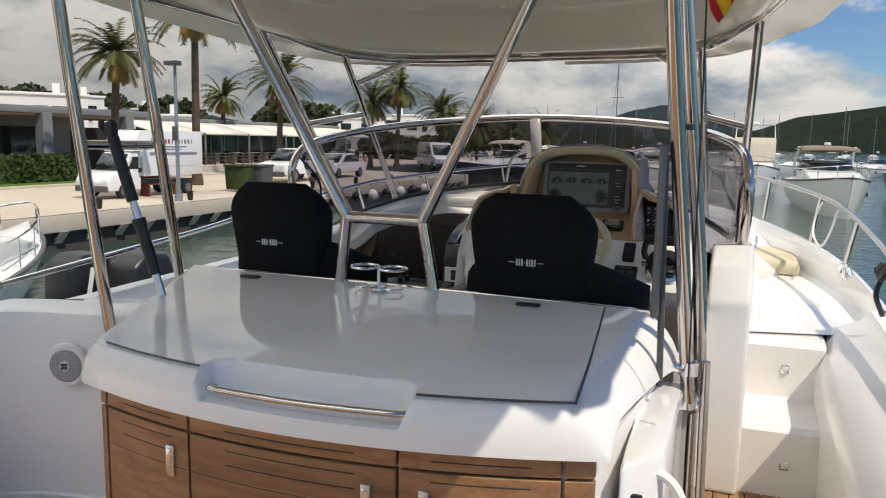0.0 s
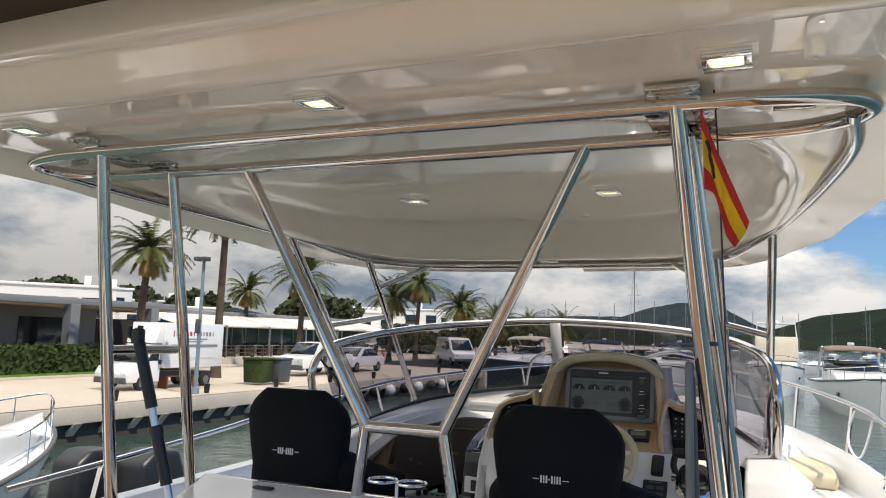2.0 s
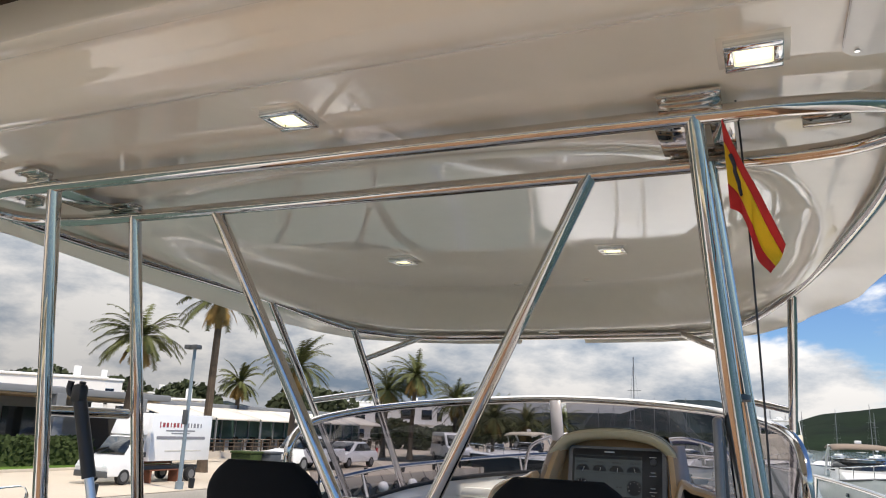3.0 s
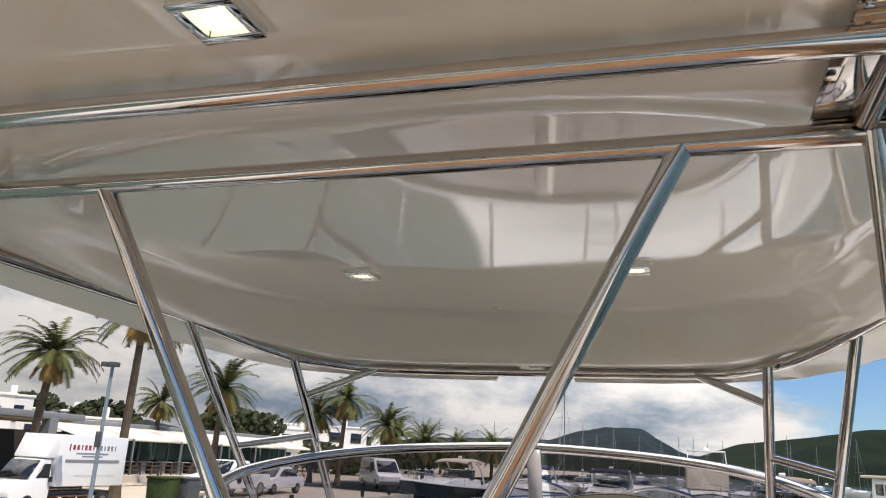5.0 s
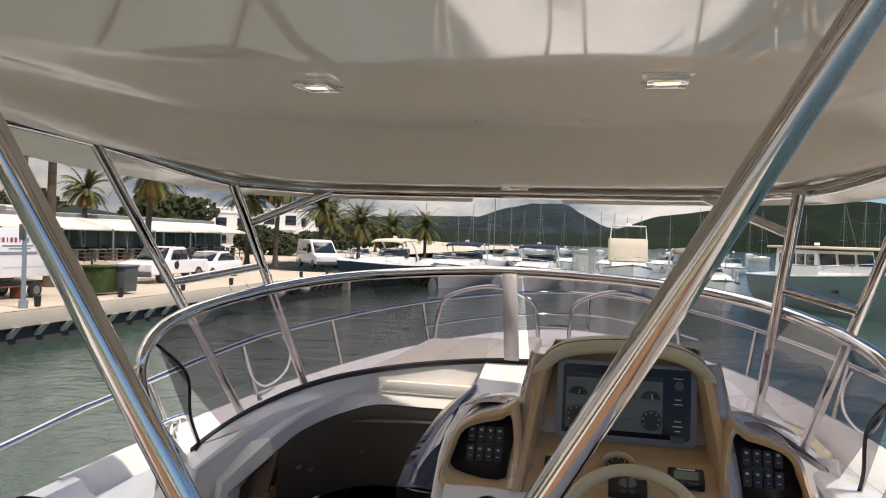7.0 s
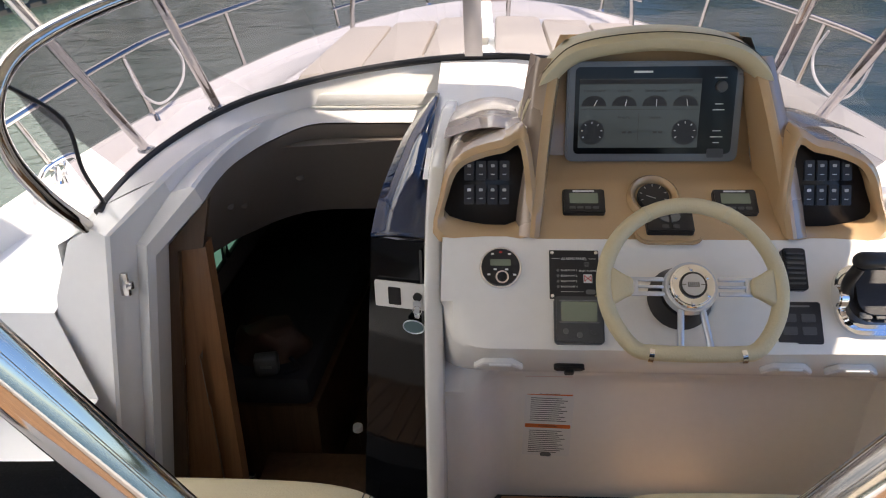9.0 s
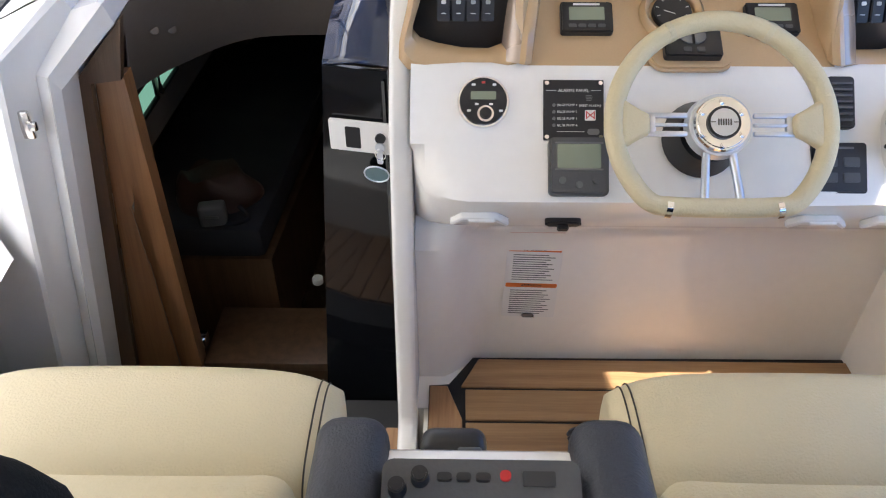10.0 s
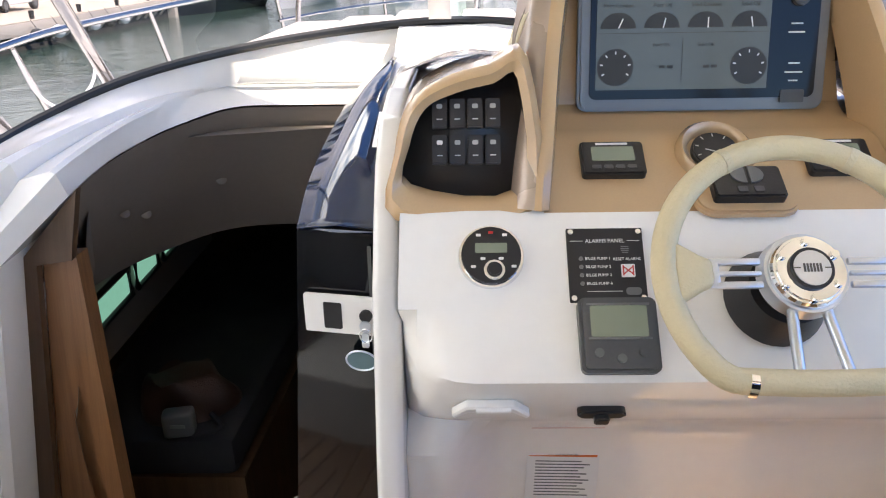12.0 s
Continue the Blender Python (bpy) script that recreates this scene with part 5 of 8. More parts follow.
for q in range(7):
    a = radians(-20 + 37 * q)
    part("tick", plate(0.0014, 0.006, 0.0006, 0.0004, m @ Matrix.Translation((0.029 * math.cos(a), 0.029 * math.sin(a), 0.0112)) @ pose(0, 0, 0, 0, 0, math.degrees(a) + 90)), INK, ga)
m = frame_at((0.43, 4.052, 1.128), (1, 0, 0), (0, 0.85, 0.5))
part("trim_tab_tray", plate(0.155, 0.085, 0.012, 0.03, m @ Matrix.Translation((0, 0, -0.006)), 0.004), TAN, con, "tan moulded tray")
tt = thing("trim_tab_control", "black trim tab control pad with two grey keys", "control pad")
part("case", plate(0.105, 0.062, 0.016, 0.006, m @ Matrix.Translation((0, 0.006, 0.006)), 0.003), BLACK, tt)
for sx in (-1, 1):
    half = [(0.021 * math.cos(a), 0.021 * math.sin(a)) for a in np.linspace(math.pi * 0.5, math.pi * 1.5, 10)]
    part("key", at_pose(prism([(sx * abs(p[0]) + sx * 0.003, p[1] * 0.8) for p in half], 0, 0.003), m @ Matrix.Translation((0, 0.016, 0.022))), MIDGREY, tt)
    part("key", plate(0.014, 0.010, 0.002, 0.002, m @ Matrix.Translation((sx * 0.012, -0.012, 0.022))), GREY, tt)


# white sloping panel: instruments
def panel_at(x, f):
    """f from the lower lip (0) to the top edge (1) of the sloping white panel."""
    a, b = Vector((x, 3.870, 0.93)), Vector((x, 4.0, 1.078))
    return frame_at(a.lerp(b, f), (1, 0, 0), (0, 0.66, 0.75))


m = panel_at(0.049, 0.86)
ster = thing("stereo_remote", "round chrome-rimmed stereo control with a small screen", "stereo control")
part("rim", at_pose(cyl(0.049, 0.012, 40, 0.046, 0.003), m @ Matrix.Translation((0, 0, 0.004))), CHROME, ster)
part("face", at_pose(cyl(0.043, 0.004, 40, bevel=0.001), m @ Matrix.Translation((0, 0, 0.011))), BLACK, ster)
part("screen", plate(0.046, 0.015, 0.001, 0.002, m @ Matrix.Translation((0, 0.010, 0.013))), LCD, ster)
part("knob_ring", at_pose(cyl(0.015, 0.008, 28, bevel=0.001), m @ Matrix.Translation((0.004, -0.024, 0.014))), CHROME, ster)
part("knob", at_pose(cyl(0.011, 0.012, 28, bevel=0.002), m @ Matrix.Translation((0.004, -0.024, 0.016))), BLACK, ster)
for x, y in ((-0.018, 0.030), (0.0, 0.034), (0.020, 0.030), (-0.012, -0.006), (0.014, -0.006), (-0.026, -0.018), (0.032, -0.018)):
    part("key_mark", plate(0.007, 0.004, 0.0006, 0.001, m @ Matrix.Translation((x, y, 0.0131))), RED if abs(x) < 1e-6 else INK, ster)

m = panel_at(0.214, 0.79)
al = thing("alarm_panel", "black square alarms panel with four lamps", "alarm panel")
part("plate", plate(0.110, 0.112, 0.004, 0.002, m, 0.001), BLACK, al)
for sx in (-1, 1):
    for sy in (-1, 1):
        part("screw", at_pose(cyl(0.004, 0.003, 12, bevel=0.001), m @ Matrix.Translation((sx * 0.049, sy * 0.050, 0.0055))), CHROME, al)
words("ALARMS PANEL", 0.0082, m @ Matrix.Translation((0, 0.036, 0.0042)), INK, al, align="CENTER")
part("rule", merge(plate(0.018, 0.0007, 0.0004, 0.0002, m @ Matrix.Translation((-0.041, 0.036, 0.0042))), plate(0.018, 0.0007, 0.0004, 0.0002, m @ Matrix.Translation((0.041, 0.036, 0.0042)))), INK, al)
for k in range(4):
    words("BILGE PUMP %d" % (k + 1), 0.0060, m @ Matrix.Translation((-0.030, 0.009 - 0.0125 * k, 0.0042)), INK, al)
    part("lamp", at_pose(cyl(0.003, 0.003, 12), m @ Matrix.Translation((-0.036, 0.009 - 0.0125 * k, 0.0048))), MIDGREY, al)
words("RESET ALARMS", 0.0060, m @ Matrix.Translation((0.030, 0.008, 0.0042)), INK, al, align="CENTER")
part("reset_key", plate(0.019, 0.019, 0.003, 0.001, m @ Matrix.Translation((0.030, -0.010, 0.004))), PAPER, al, "white key with a red mark")
part("reset_mark", merge(*[plate(0.016, 0.0018, 0.0005, 0.0004, m @ Matrix.Translation((0.030, -0.010, 0.0071)) @ pose(0, 0, 0, 0, 0, a)) for a in (40, -40)], *[plate(0.0018, 0.015, 0.0005, 0.0004, m @ Matrix.Translation((0.030 + dx, -0.010, 0.0071))) for dx in (-0.007, 0.007)]), RED, al)
part("buzzer_slots", merge(*[plate(0.013 - abs(k - 2) * 0.002, 0.0012, 0.0005, 0.0004, m @ Matrix.Translation((0.028, 0.018 + 0.003 * k, 0.0042))) for k in range(4)]), MIDGREY, al)
part("maker_mark", plate(0.022, 0.011, 0.0005, 0.005, m @ Matrix.Translation((0.036, -0.040, 0.0042))), MIDGREY, al)
part("rule", plate(0.05, 0.0007, 0.0004, 0.0002, m @ Matrix.Translation((-0.005, -0.040, 0.0042))), INK, al)

m = panel_at(0.221, 0.24)
cc = thing("chain_counter", "grey control head with a green-grey screen and three keys", "control head")
part("case", plate(0.108, 0.106, 0.024, 0.010, m @ Matrix.Translation((0, 0.002, 0)), 0.005), GREY, cc)
part("screen", plate(0.078, 0.044, 0.001, 0.003, m @ Matrix.Translation((0, 0.020, 0.024))), LCD, cc)
for y in (0.044, -0.004):
    part("screen_rim", plate(0.086, 0.003, 0.0015, 0.001, m @ Matrix.Translation((0, y, 0.024))), MIDGREY, cc)
for k, (x, y) in enumerate(((-0.030, -0.024), (0, -0.032), (0.030, -0.024))):
    part("key", at_pose(cyl(0.0065, 0.004, 16, bevel=0.001), m @ Matrix.Translation((x, y, 0.026))), MIDGREY if k != 2 else GREY, cc)

# right-hand side of the panel: rocker block, key pad, throttle
m = panel_at(0.692, 0.86)
rk = thing("rocker_block", "black ribbed rocker switch block", "switch")
part("case", plate(0.05, 0.095, 0.02, 0.008, m, 0.004), BLACK, rk)
for k in range(7):
    part("rib", plate(0.036, 0.004, 0.004, 0.001, m @ Matrix.Translation((0, -0.033 + 0.011 * k, 0.02))), GREY, rk)
m = panel_at(0.690, 0.26)
kp = thing("joystick_keypad", "black square control keypad with four keys", "keypad")
part("case", plate(0.098, 0.092, 0.014, 0.006, m, 0.003), BLACK, kp)
part("brand_bar", plate(0.05, 0.004, 0.0006, 0.001, m @ Matrix.Translation((0, 0.036, 0.014))), MIDGREY, kp)
for i in range(2):
    for j in range(2):
        part("key", plate(0.03, 0.018, 0.002, 0.003, m @ Matrix.Translation((-0.02 + 0.04 * i, -0.018 + 0.028 * j, 0.014)), 0.001), GREY, kp)
TM = panel_at(0.845, 0.52)
th = thing("throttle", "black and chrome twin engine throttle", "throttle")
part("base", plate(0.15, 0.155, 0.03, 0.05, TM, 0.012), CHROME, th, "chrome throttle base")
part("cover", plate(0.125, 0.125, 0.03, 0.045, TM @ Matrix.Translation((0, 0.008, 0.028)), 0.014), BLACK, th)
for k in range(3):
    part("key", plate(0.026, 0.014, 0.003, 0.003, TM @ Matrix.Translation((-0.034 + 0.034 * k, -0.042, 0.052)), 0.001), GREY, th)
for sx in (-1, 1):
    part("lever", merge(at_pose(sweep([(sx * 0.062, 0.0, 0.04), (sx * 0.078, 0.02, 0.09), (sx * 0.07, 0.045, 0.13)], 0.013, 12), TM), at_pose(box((sx * 0.045, 0.055, 0.135), (0.075, 0.035, 0.04), 0.014, 3), TM)), BLACK, th, "black throttle lever")
    part("cap", at_pose(cyl(0.026, 0.02, 24, bevel=0.004), TM @ Matrix.Translation((sx * 0.078, 0.0, 0.045)) @ pose(0, 0, 0, 0, 90)), CHROME, th)

# under the lip: flap, latch, stickers
fl1 = thing("locker_flap", "white moulded flap below the instrument panel", "flap", "locker flaps")
part("flap", at_pose(merge(prism([(-0.056, 0.004), (-0.034, 0.028), (0.034, 0.028), (0.058, 0.002), (0.054, -0.008), (0.030, 0.012), (-0.030, 0.012), (-0.054, -0.006)], 0, 0.016, "z", 0.003, 1), box((0.004, 0.022, 0.016), (0.05, 0.008, 0.008), 0.002)), frame_at((0.045, 3.898, 0.858), (1, 0, 0), (0, -0.5, 0.86))), GEL, fl1)
part("sticker", plate(0.018, 0.007, 0.0006, 0.001, frame_at((0.055, 3.905, 0.85), (1, 0, 0), (0, -0.5, 0.86)) @ Matrix.Translation((0, 0, 0.003))), RED, fl1)
for cx in (0.68, 0.82):
    copy = thing("locker_flap", "white moulded flap below the instrument panel", "flap", "locker flaps")
    part("flap", at_pose(merge(prism([(-0.056, 0.004), (-0.034, 0.028), (0.034, 0.028), (0.058, 0.002), (0.054, -0.008), (0.030, 0.012), (-0.030, 0.012), (-0.054, -0.006)], 0, 0.016, "z", 0.003, 1), box((0.004, 0.022, 0.016), (0.05, 0.008, 0.008), 0.002)), frame_at((cx, 3.898, 0.858), (1, 0, 0), (0, -0.5, 0.86))), GEL, copy)
la = thing("locker_latch", "black oval push latch", "latch")
lm = frame_at((0.207, 3.908, 0.848), (1, 0, 0), (0, -0.5, 0.86))
part("body", plate(0.07, 0.022, 0.012, 0.011, lm, 0.003), BLACK, la)
part("tongue", plate(0.022, 0.016, 0.008, 0.004, lm @ Matrix.Translation((0.0, -0.006, 0.012)), 0.002), BLACK, la)
stk = thing("warning_label", "white warning label with orange headings", "label")
SM = frame_at((0.179, 4.066, 0.553), (1, 0, 0), (0, 0.0, 1)) @ pose(0, 0, 0, 0, 0, -1.5)
part("sheet", plate(0.127, 0.216, 0.0012, 0.004, SM), PAPER, stk)
for y, tx in ((0.098, "ATTENZIONE"), (-0.008, "ATTENTION")):
    part("heading", plate(0.120, 0.012, 0.0006, 0.003, SM @ Matrix.Translation((0, y, 0.0012))), ORANGE, stk, "orange heading band")
    words(tx, 0.0085, SM @ Matrix.Translation((0, y, 0.0020)), DARKINK, stk, align="CENTER")
    for k in range(12):
        w = 0.096 - 0.02 * ((k * 7 + int(y * 1000)) % 5) / 4
        part("text_bar", plate(w, 0.0022, 0.0004, 0.0004, SM @ Matrix.Translation((-0.052 + w / 2 + 0.004, y - 0.016 - 0.0066 * k, 0.0012))), MIDGREY, stk)
part("maker_mark", plate(0.03, 0.012, 0.0008, 0.006, SM @ Matrix.Translation((0, -0.104, 0.0012))), MIDGREY, stk)
part("pink_bar", plate(0.11, 0.004, 0.0006, 0.001, frame_at((0.165, 3.938, 0.808), (1, 0, 0), (0, -0.6, 0.8)) @ Matrix.Translation((0, 0, 0.012))), material("pale_pink_tape", (0.62, 0.45, 0.40), 0.4), stk)

# steering wheel
WM = frame_at((0.440, 3.870, 1.067), (1, 0, 0), (0, 0.68, 0.73))
RIM_M = WM @ Matrix.Translation((0, 0, 0.03))
wh = thing("steering_wheel", "cream leather steering wheel with aluminium spokes", "steering wheel")
rim_pts = []
for k in range(48):
    a = 2 * math.pi * k / 48 + math.pi / 2
    x, y = 0.178 * math.cos(a), 0.178 * math.sin(a)
    if y < -0.135:
        y = -0.135 - (y + 0.135) * -0.12
    rim_pts.append((x, y, 0.0))
part("rim", at_pose(sweep(rim_pts, 0.0165, 16, 2, True), RIM_M), CREAM, wh, "cream leather rim", sharp=60)
for ang in (62, 118, 238, 302):
    a = radians(ang)
    x, y = 0.178 * math.cos(a), max(0.178 * math.sin(a), -0.14)
    if ang > 180:
        x = 0.090 * (1 if x > 0 else -1)
    t = Vector((-math.sin(a), math.cos(a), 0)) if ang < 180 else Vector((1, 0.15 * (1 if x > 0 else -1), 0))
    part("joint", at_pose(sweep([Vector((x, y, 0)) - t * 0.005, Vector((x, y, 0)) + t * 0.005], 0.0175, 16, 1), RIM_M), CHROME if ang > 180 else PALEPAD, wh)
for sx in (-1, 1):
    part("grip", at_pose(prism([(sx * 0.168, 0.045), (sx * 0.168, -0.045), (sx * 0.13, -0.022), (sx * 0.118, -0.018), (sx * 0.118, 0.016), (sx * 0.13, 0.02)], -0.012, 0.012, "z", 0.008, 3), RIM_M), CREAM, wh, "padded grip")
    sp = [box((sx * 0.09, 0.016, 0.026), (0.07, 0.009, 0.008), 0.002), box((sx * 0.09, 0.0, 0.026), (0.07, 0.006, 0.008), 0.002), box((sx * 0.09, -0.015, 0.026), (0.07, 0.009, 0.008), 0.002), box((sx * 0.115, 0.0, 0.026), (0.014, 0.036, 0.008), 0.002)]
    part("spoke", at_pose(merge(*sp), WM), BRUSHED, wh, "slotted aluminium spoke")
    part("lower_spoke", at_pose(sweep([(sx * 0.020, -0.03, 0.016), (sx * 0.030, -0.128, 0.030)], 0.007, 12, 1), WM), BRUSHED, wh)
part("hub", at_pose(cyl(0.056, 0.03, 40, 0.052, 0.004), WM @ Matrix.Translation((0, 0, 0.018))), BRUSHED, wh)
part("hub_ring", at_pose(cyl(0.048, 0.012, 40, 0.044, 0.003), WM @ Matrix.Translation((0, 0, 0.036))), CHROME, wh)
part("hub_cap", at_pose(cyl(0.026, 0.012, 32, bevel=0.003), WM @ Matrix.Translation((0, 0, 0.042))), BRUSHED, wh)
part("hub_seal", at_pose(cyl(0.0275, 0.011, 32), WM @ Matrix.Translation((0, 0, 0.041))), BLACK, wh)
part("emblem_bars", merge(*[plate(0.0025, 0.011, 0.0006, 0.0003, WM @ Matrix.Translation((-0.010 + 0.004 * k, 0, 0.048))) for k in range(6)], plate(0.008, 0.0015, 0.0006, 0.0003, WM @ Matrix.Translation((-0.019, 0, 0.048))), plate(0.008, 0.0015, 0.0006, 0.0003, WM @ Matrix.Translation((0.019, 0, 0.048)))), GREY, wh)
for k in range(6):
    a = radians(30 + 60 * k)
    part("bolt", at_pose(cyl(0.0058, 0.006, 12, bevel=0.001), WM @ Matrix.Translation((0.037 * math.cos(a), 0.037 * math.sin(a), 0.044))), CHROME, wh)
part("column", merge(at_pose(cyl(0.07, 0.05, 32, 0.052), WM @ Matrix.Translation((0, 0, -0.05))), at_pose(cyl(0.04, 0.05, 24), WM @ Matrix.Translation((0, 0, -0.015)))), BLACK, wh, "black steering boot")

# ---- companionway door and cabin ----
door = thing("companionway_door", "dark smoked acrylic sliding door, open, with keys in its lock", "door")
arc = [(-0.295, 4.27, 1.0), (-0.285, 4.36, 1.06), (-0.262, 4.50, 1.12), (-0.225, 4.68, 1.18), (-0.165, 4.92, 1.215)]
arc2 = [(-0.15, 4.25, 1.005), (-0.15, 4.34, 1.075), (-0.15, 4.50, 1.15), (-0.15, 4.68, 1.205), (-0.15, 4.92, 1.22)]
part("curved_top", loft([spline(arc, 6), [a.lerp(b, 0.5) + Vector((0, 0, 0.006)) for a, b in zip(spline(arc, 6), spline(arc2, 6))], spline(arc2, 6)]), NAVY, door, "glossy navy curved top", solid=0.008)
part("pane", loft([[(-0.295 - 0.085 * (1.0 - z), 4.265, z), (-0.15, 4.235, z), (-0.15, 4.25, z), (-0.295 - 0.085 * (1.0 - z), 4.28, z)] for z in (-0.26, 1.0)], True, True), material("black_smoked_pane", (0.006, 0.007, 0.009), 0.08, coat=0.3), door, "nearly black acrylic panel")
part("edge", box((-0.160, 4.228, 0.37), (0.006, 0.006, 1.22)), GREY, door)
part("sill", box((-0.22, 4.22, -0.28), (0.2, 0.06, 0.05), 0.006), TAN, door)
lk = part("lock_plate", plate(0.150, 0.078, 0.008, 0.004, frame_at((-0.216, 4.238, 0.842), (1, -0.20, 0), (0, 0, 1)), 0.001), PAPER, door, "white lock plate")
LMx = frame_at((-0.216, 4.238, 0.842), (1, -0.20, 0), (0, 0, 1))
part("finger_pull", plate(0.036, 0.054, 0.002, 0.004, LMx @ Matrix.Translation((-0.018, -0.002, 0.007))), BLACK, lk)
part("cylinder", at_pose(cyl(0.012, 0.008, 20), LMx @ Matrix.Translation((0.048, 0.004, 0.011))), BLACK, lk)
key = thing("key_ring", "bunch of keys with an oval blue tag hanging from the lock", "keys")
part("key", merge(plate(0.022, 0.024, 0.003, 0.010, LMx @ Matrix.Translation((0.048, -0.016, 0.016))), plate(0.014, 0.03, 0.003, 0.004, LMx @ Matrix.Translation((0.046, -0.045, 0.014)))), BRUSHED, key)
part("ring", at_pose(sweep([(0.048 + 0.012 * math.cos(a), -0.034 + 0.014 * math.sin(a), 0.018) for a in np.linspace(0, 2 * math.pi, 13)[:-1]], 0.0014, 6, 2, True), LMx), CHROME, key)
part("tag", at_pose(cyl(0.03, 0.004, 32, bevel=0.001), LMx @ Matrix.Translation((0.036, -0.088, 0.016)) @ Matrix.Scale(0.68, 4, (0, 1, 0))), material("slate_blue_tag", (0.10, 0.17, 0.19), 0.4), key, "oval blue-grey tag")
part("tag_rim", at_pose(sweep([(0.036 + 0.030 * math.cos(a), -0.088 + 0.0205 * math.sin(a), 0.018) for a in np.linspace(0, 2 * math.pi, 17)[:-1]], 0.002, 6, 2, True), LMx), BRUSHED, key)

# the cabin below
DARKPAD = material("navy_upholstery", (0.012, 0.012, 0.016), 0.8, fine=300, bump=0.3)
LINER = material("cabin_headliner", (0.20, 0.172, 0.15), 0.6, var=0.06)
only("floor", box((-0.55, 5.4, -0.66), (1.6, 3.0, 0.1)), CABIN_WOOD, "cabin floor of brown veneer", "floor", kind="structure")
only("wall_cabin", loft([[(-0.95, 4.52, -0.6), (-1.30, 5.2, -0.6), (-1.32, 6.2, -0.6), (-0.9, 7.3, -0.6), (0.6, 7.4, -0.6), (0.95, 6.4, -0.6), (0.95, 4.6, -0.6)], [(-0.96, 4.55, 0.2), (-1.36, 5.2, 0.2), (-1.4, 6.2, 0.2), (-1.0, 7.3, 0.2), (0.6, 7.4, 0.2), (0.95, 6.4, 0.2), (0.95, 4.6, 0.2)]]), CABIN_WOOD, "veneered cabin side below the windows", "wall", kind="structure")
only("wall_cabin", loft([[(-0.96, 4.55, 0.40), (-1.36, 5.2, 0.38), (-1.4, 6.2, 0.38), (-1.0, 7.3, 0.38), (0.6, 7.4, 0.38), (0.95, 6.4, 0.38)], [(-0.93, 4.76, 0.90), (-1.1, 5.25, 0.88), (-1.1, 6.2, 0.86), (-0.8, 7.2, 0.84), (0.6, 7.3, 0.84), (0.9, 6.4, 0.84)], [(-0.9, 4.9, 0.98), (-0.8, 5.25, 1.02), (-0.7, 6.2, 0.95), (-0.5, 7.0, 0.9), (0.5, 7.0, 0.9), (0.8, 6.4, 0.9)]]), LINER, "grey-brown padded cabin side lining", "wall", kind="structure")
LIN = []
for dr, dz in ((0.004, -0.006), (0.09, -0.15), (0.18, -0.30), (0.285, -0.455)):
    row = []
    for p in L_LINE[3:]:
        out = Vector((p.x + 0.42, max(p.y - 4.66, 0.0), 0)).normalized()
        row.append(p + out * dr + Vector((0, 0, dz)))
    LIN.append(row)
only("wall_cabin", loft(LIN), LINER, "grey-brown padded lining below the hatch edge", "wall", kind="structure", sharp=60)
for k, (row, f) in enumerate(((7, 0.55), (14, 0.45), (18, 0.75), (26, 0.6))):
    a, b = LIN[1][row].lerp(LIN[2][row], f), Vector((LIN[1][row].x + 0.42, LIN[1][row].y - 4.62, -0.35)).normalized()
    stud = bmesh.new(); bmesh.ops.create_uvsphere(stud, u_segments=16, v_segments=8, radius=0.017)
    at_pose(stud, Matrix.Translation(a) @ b.to_track_quat("Z", "Y").to_matrix().to_4x4() @ Matrix.Scale(0.3, 4, (0, 0, 1)))
    only("lining_button", stud, LINER, "round covered button in the padded cabin lining", "button", "lining buttons")
only("ceiling", loft([[(-0.9, 5.0, 1.0), (0.2, 5.13, 1.03), (1.0, 4.9, 1.0)], [(-1.0, 6.2, 0.97), (0.2, 6.2, 1.0), (1.0, 6.2, 0.97)], [(-0.7, 7.4, 0.9), (0.2, 7.4, 0.9), (0.8, 7.4, 0.9)]]), LINER, "cabin ceiling lining", "ceiling", kind="structure")
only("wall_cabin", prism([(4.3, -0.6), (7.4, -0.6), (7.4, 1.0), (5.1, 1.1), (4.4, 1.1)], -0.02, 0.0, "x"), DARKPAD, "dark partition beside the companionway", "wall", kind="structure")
only("wall_cabin", box((-1.245, 5.72, 0.34), (0.05, 1.44, 0.36), 0.01), LINER, "lined cabin side round the windows", "wall", kind="structure")
for y0, y1 in ((5.13, 5.46), (5.52, 5.74), (5.80, 6.22)):
    def wx(y):
        return -1.20 - 0.02 * (y - 5.2)
    win = thing("cabin_window", "slim cabin window showing green water light", "window", "cabin windows")
    # the pane glows green by itself, standing in for daylight off the water
    gl = part("pane", loft([[(wx(y) - 0.003, y, z) for y in np.linspace(y0, y1, 5)] for z in (0.325, 0.425)]), material("sea_lit_glass", (0.1, 0.3, 0.25), 0.15, emit=(0.25, 0.62, 0.50), power=0.13), win)
    part("frame", sweep([(wx(y0) + 0.004, y0, 0.32), (wx(y1) + 0.004, y1, 0.32), (wx(y1) + 0.004, y1, 0.43), (wx(y0) + 0.004, y0, 0.43)], 0.012, 8, 1, True), BLACK, win)
only("wall_cabin", loft([[(wxx, y, z) for wxx, y in ((-0.965, 4.55), (-1.20, 4.95), (-1.37, 5.2), (-1.37, 5.33), (-1.40, 5.9), (-1.42, 6.2))] for z in (0.19, 0.21)]), CABIN_WOOD, "window ledge in the cabin", "trim", kind="structure")
only("wall_cabin", loft([[(wxx, y, z) for wxx, y in ((-0.965, 4.55), (-1.17, 4.9), (-1.25, 5.01))] for z in (0.2, 0.4)]), LINER, "cabin side between the windows", "wall", kind="structure")
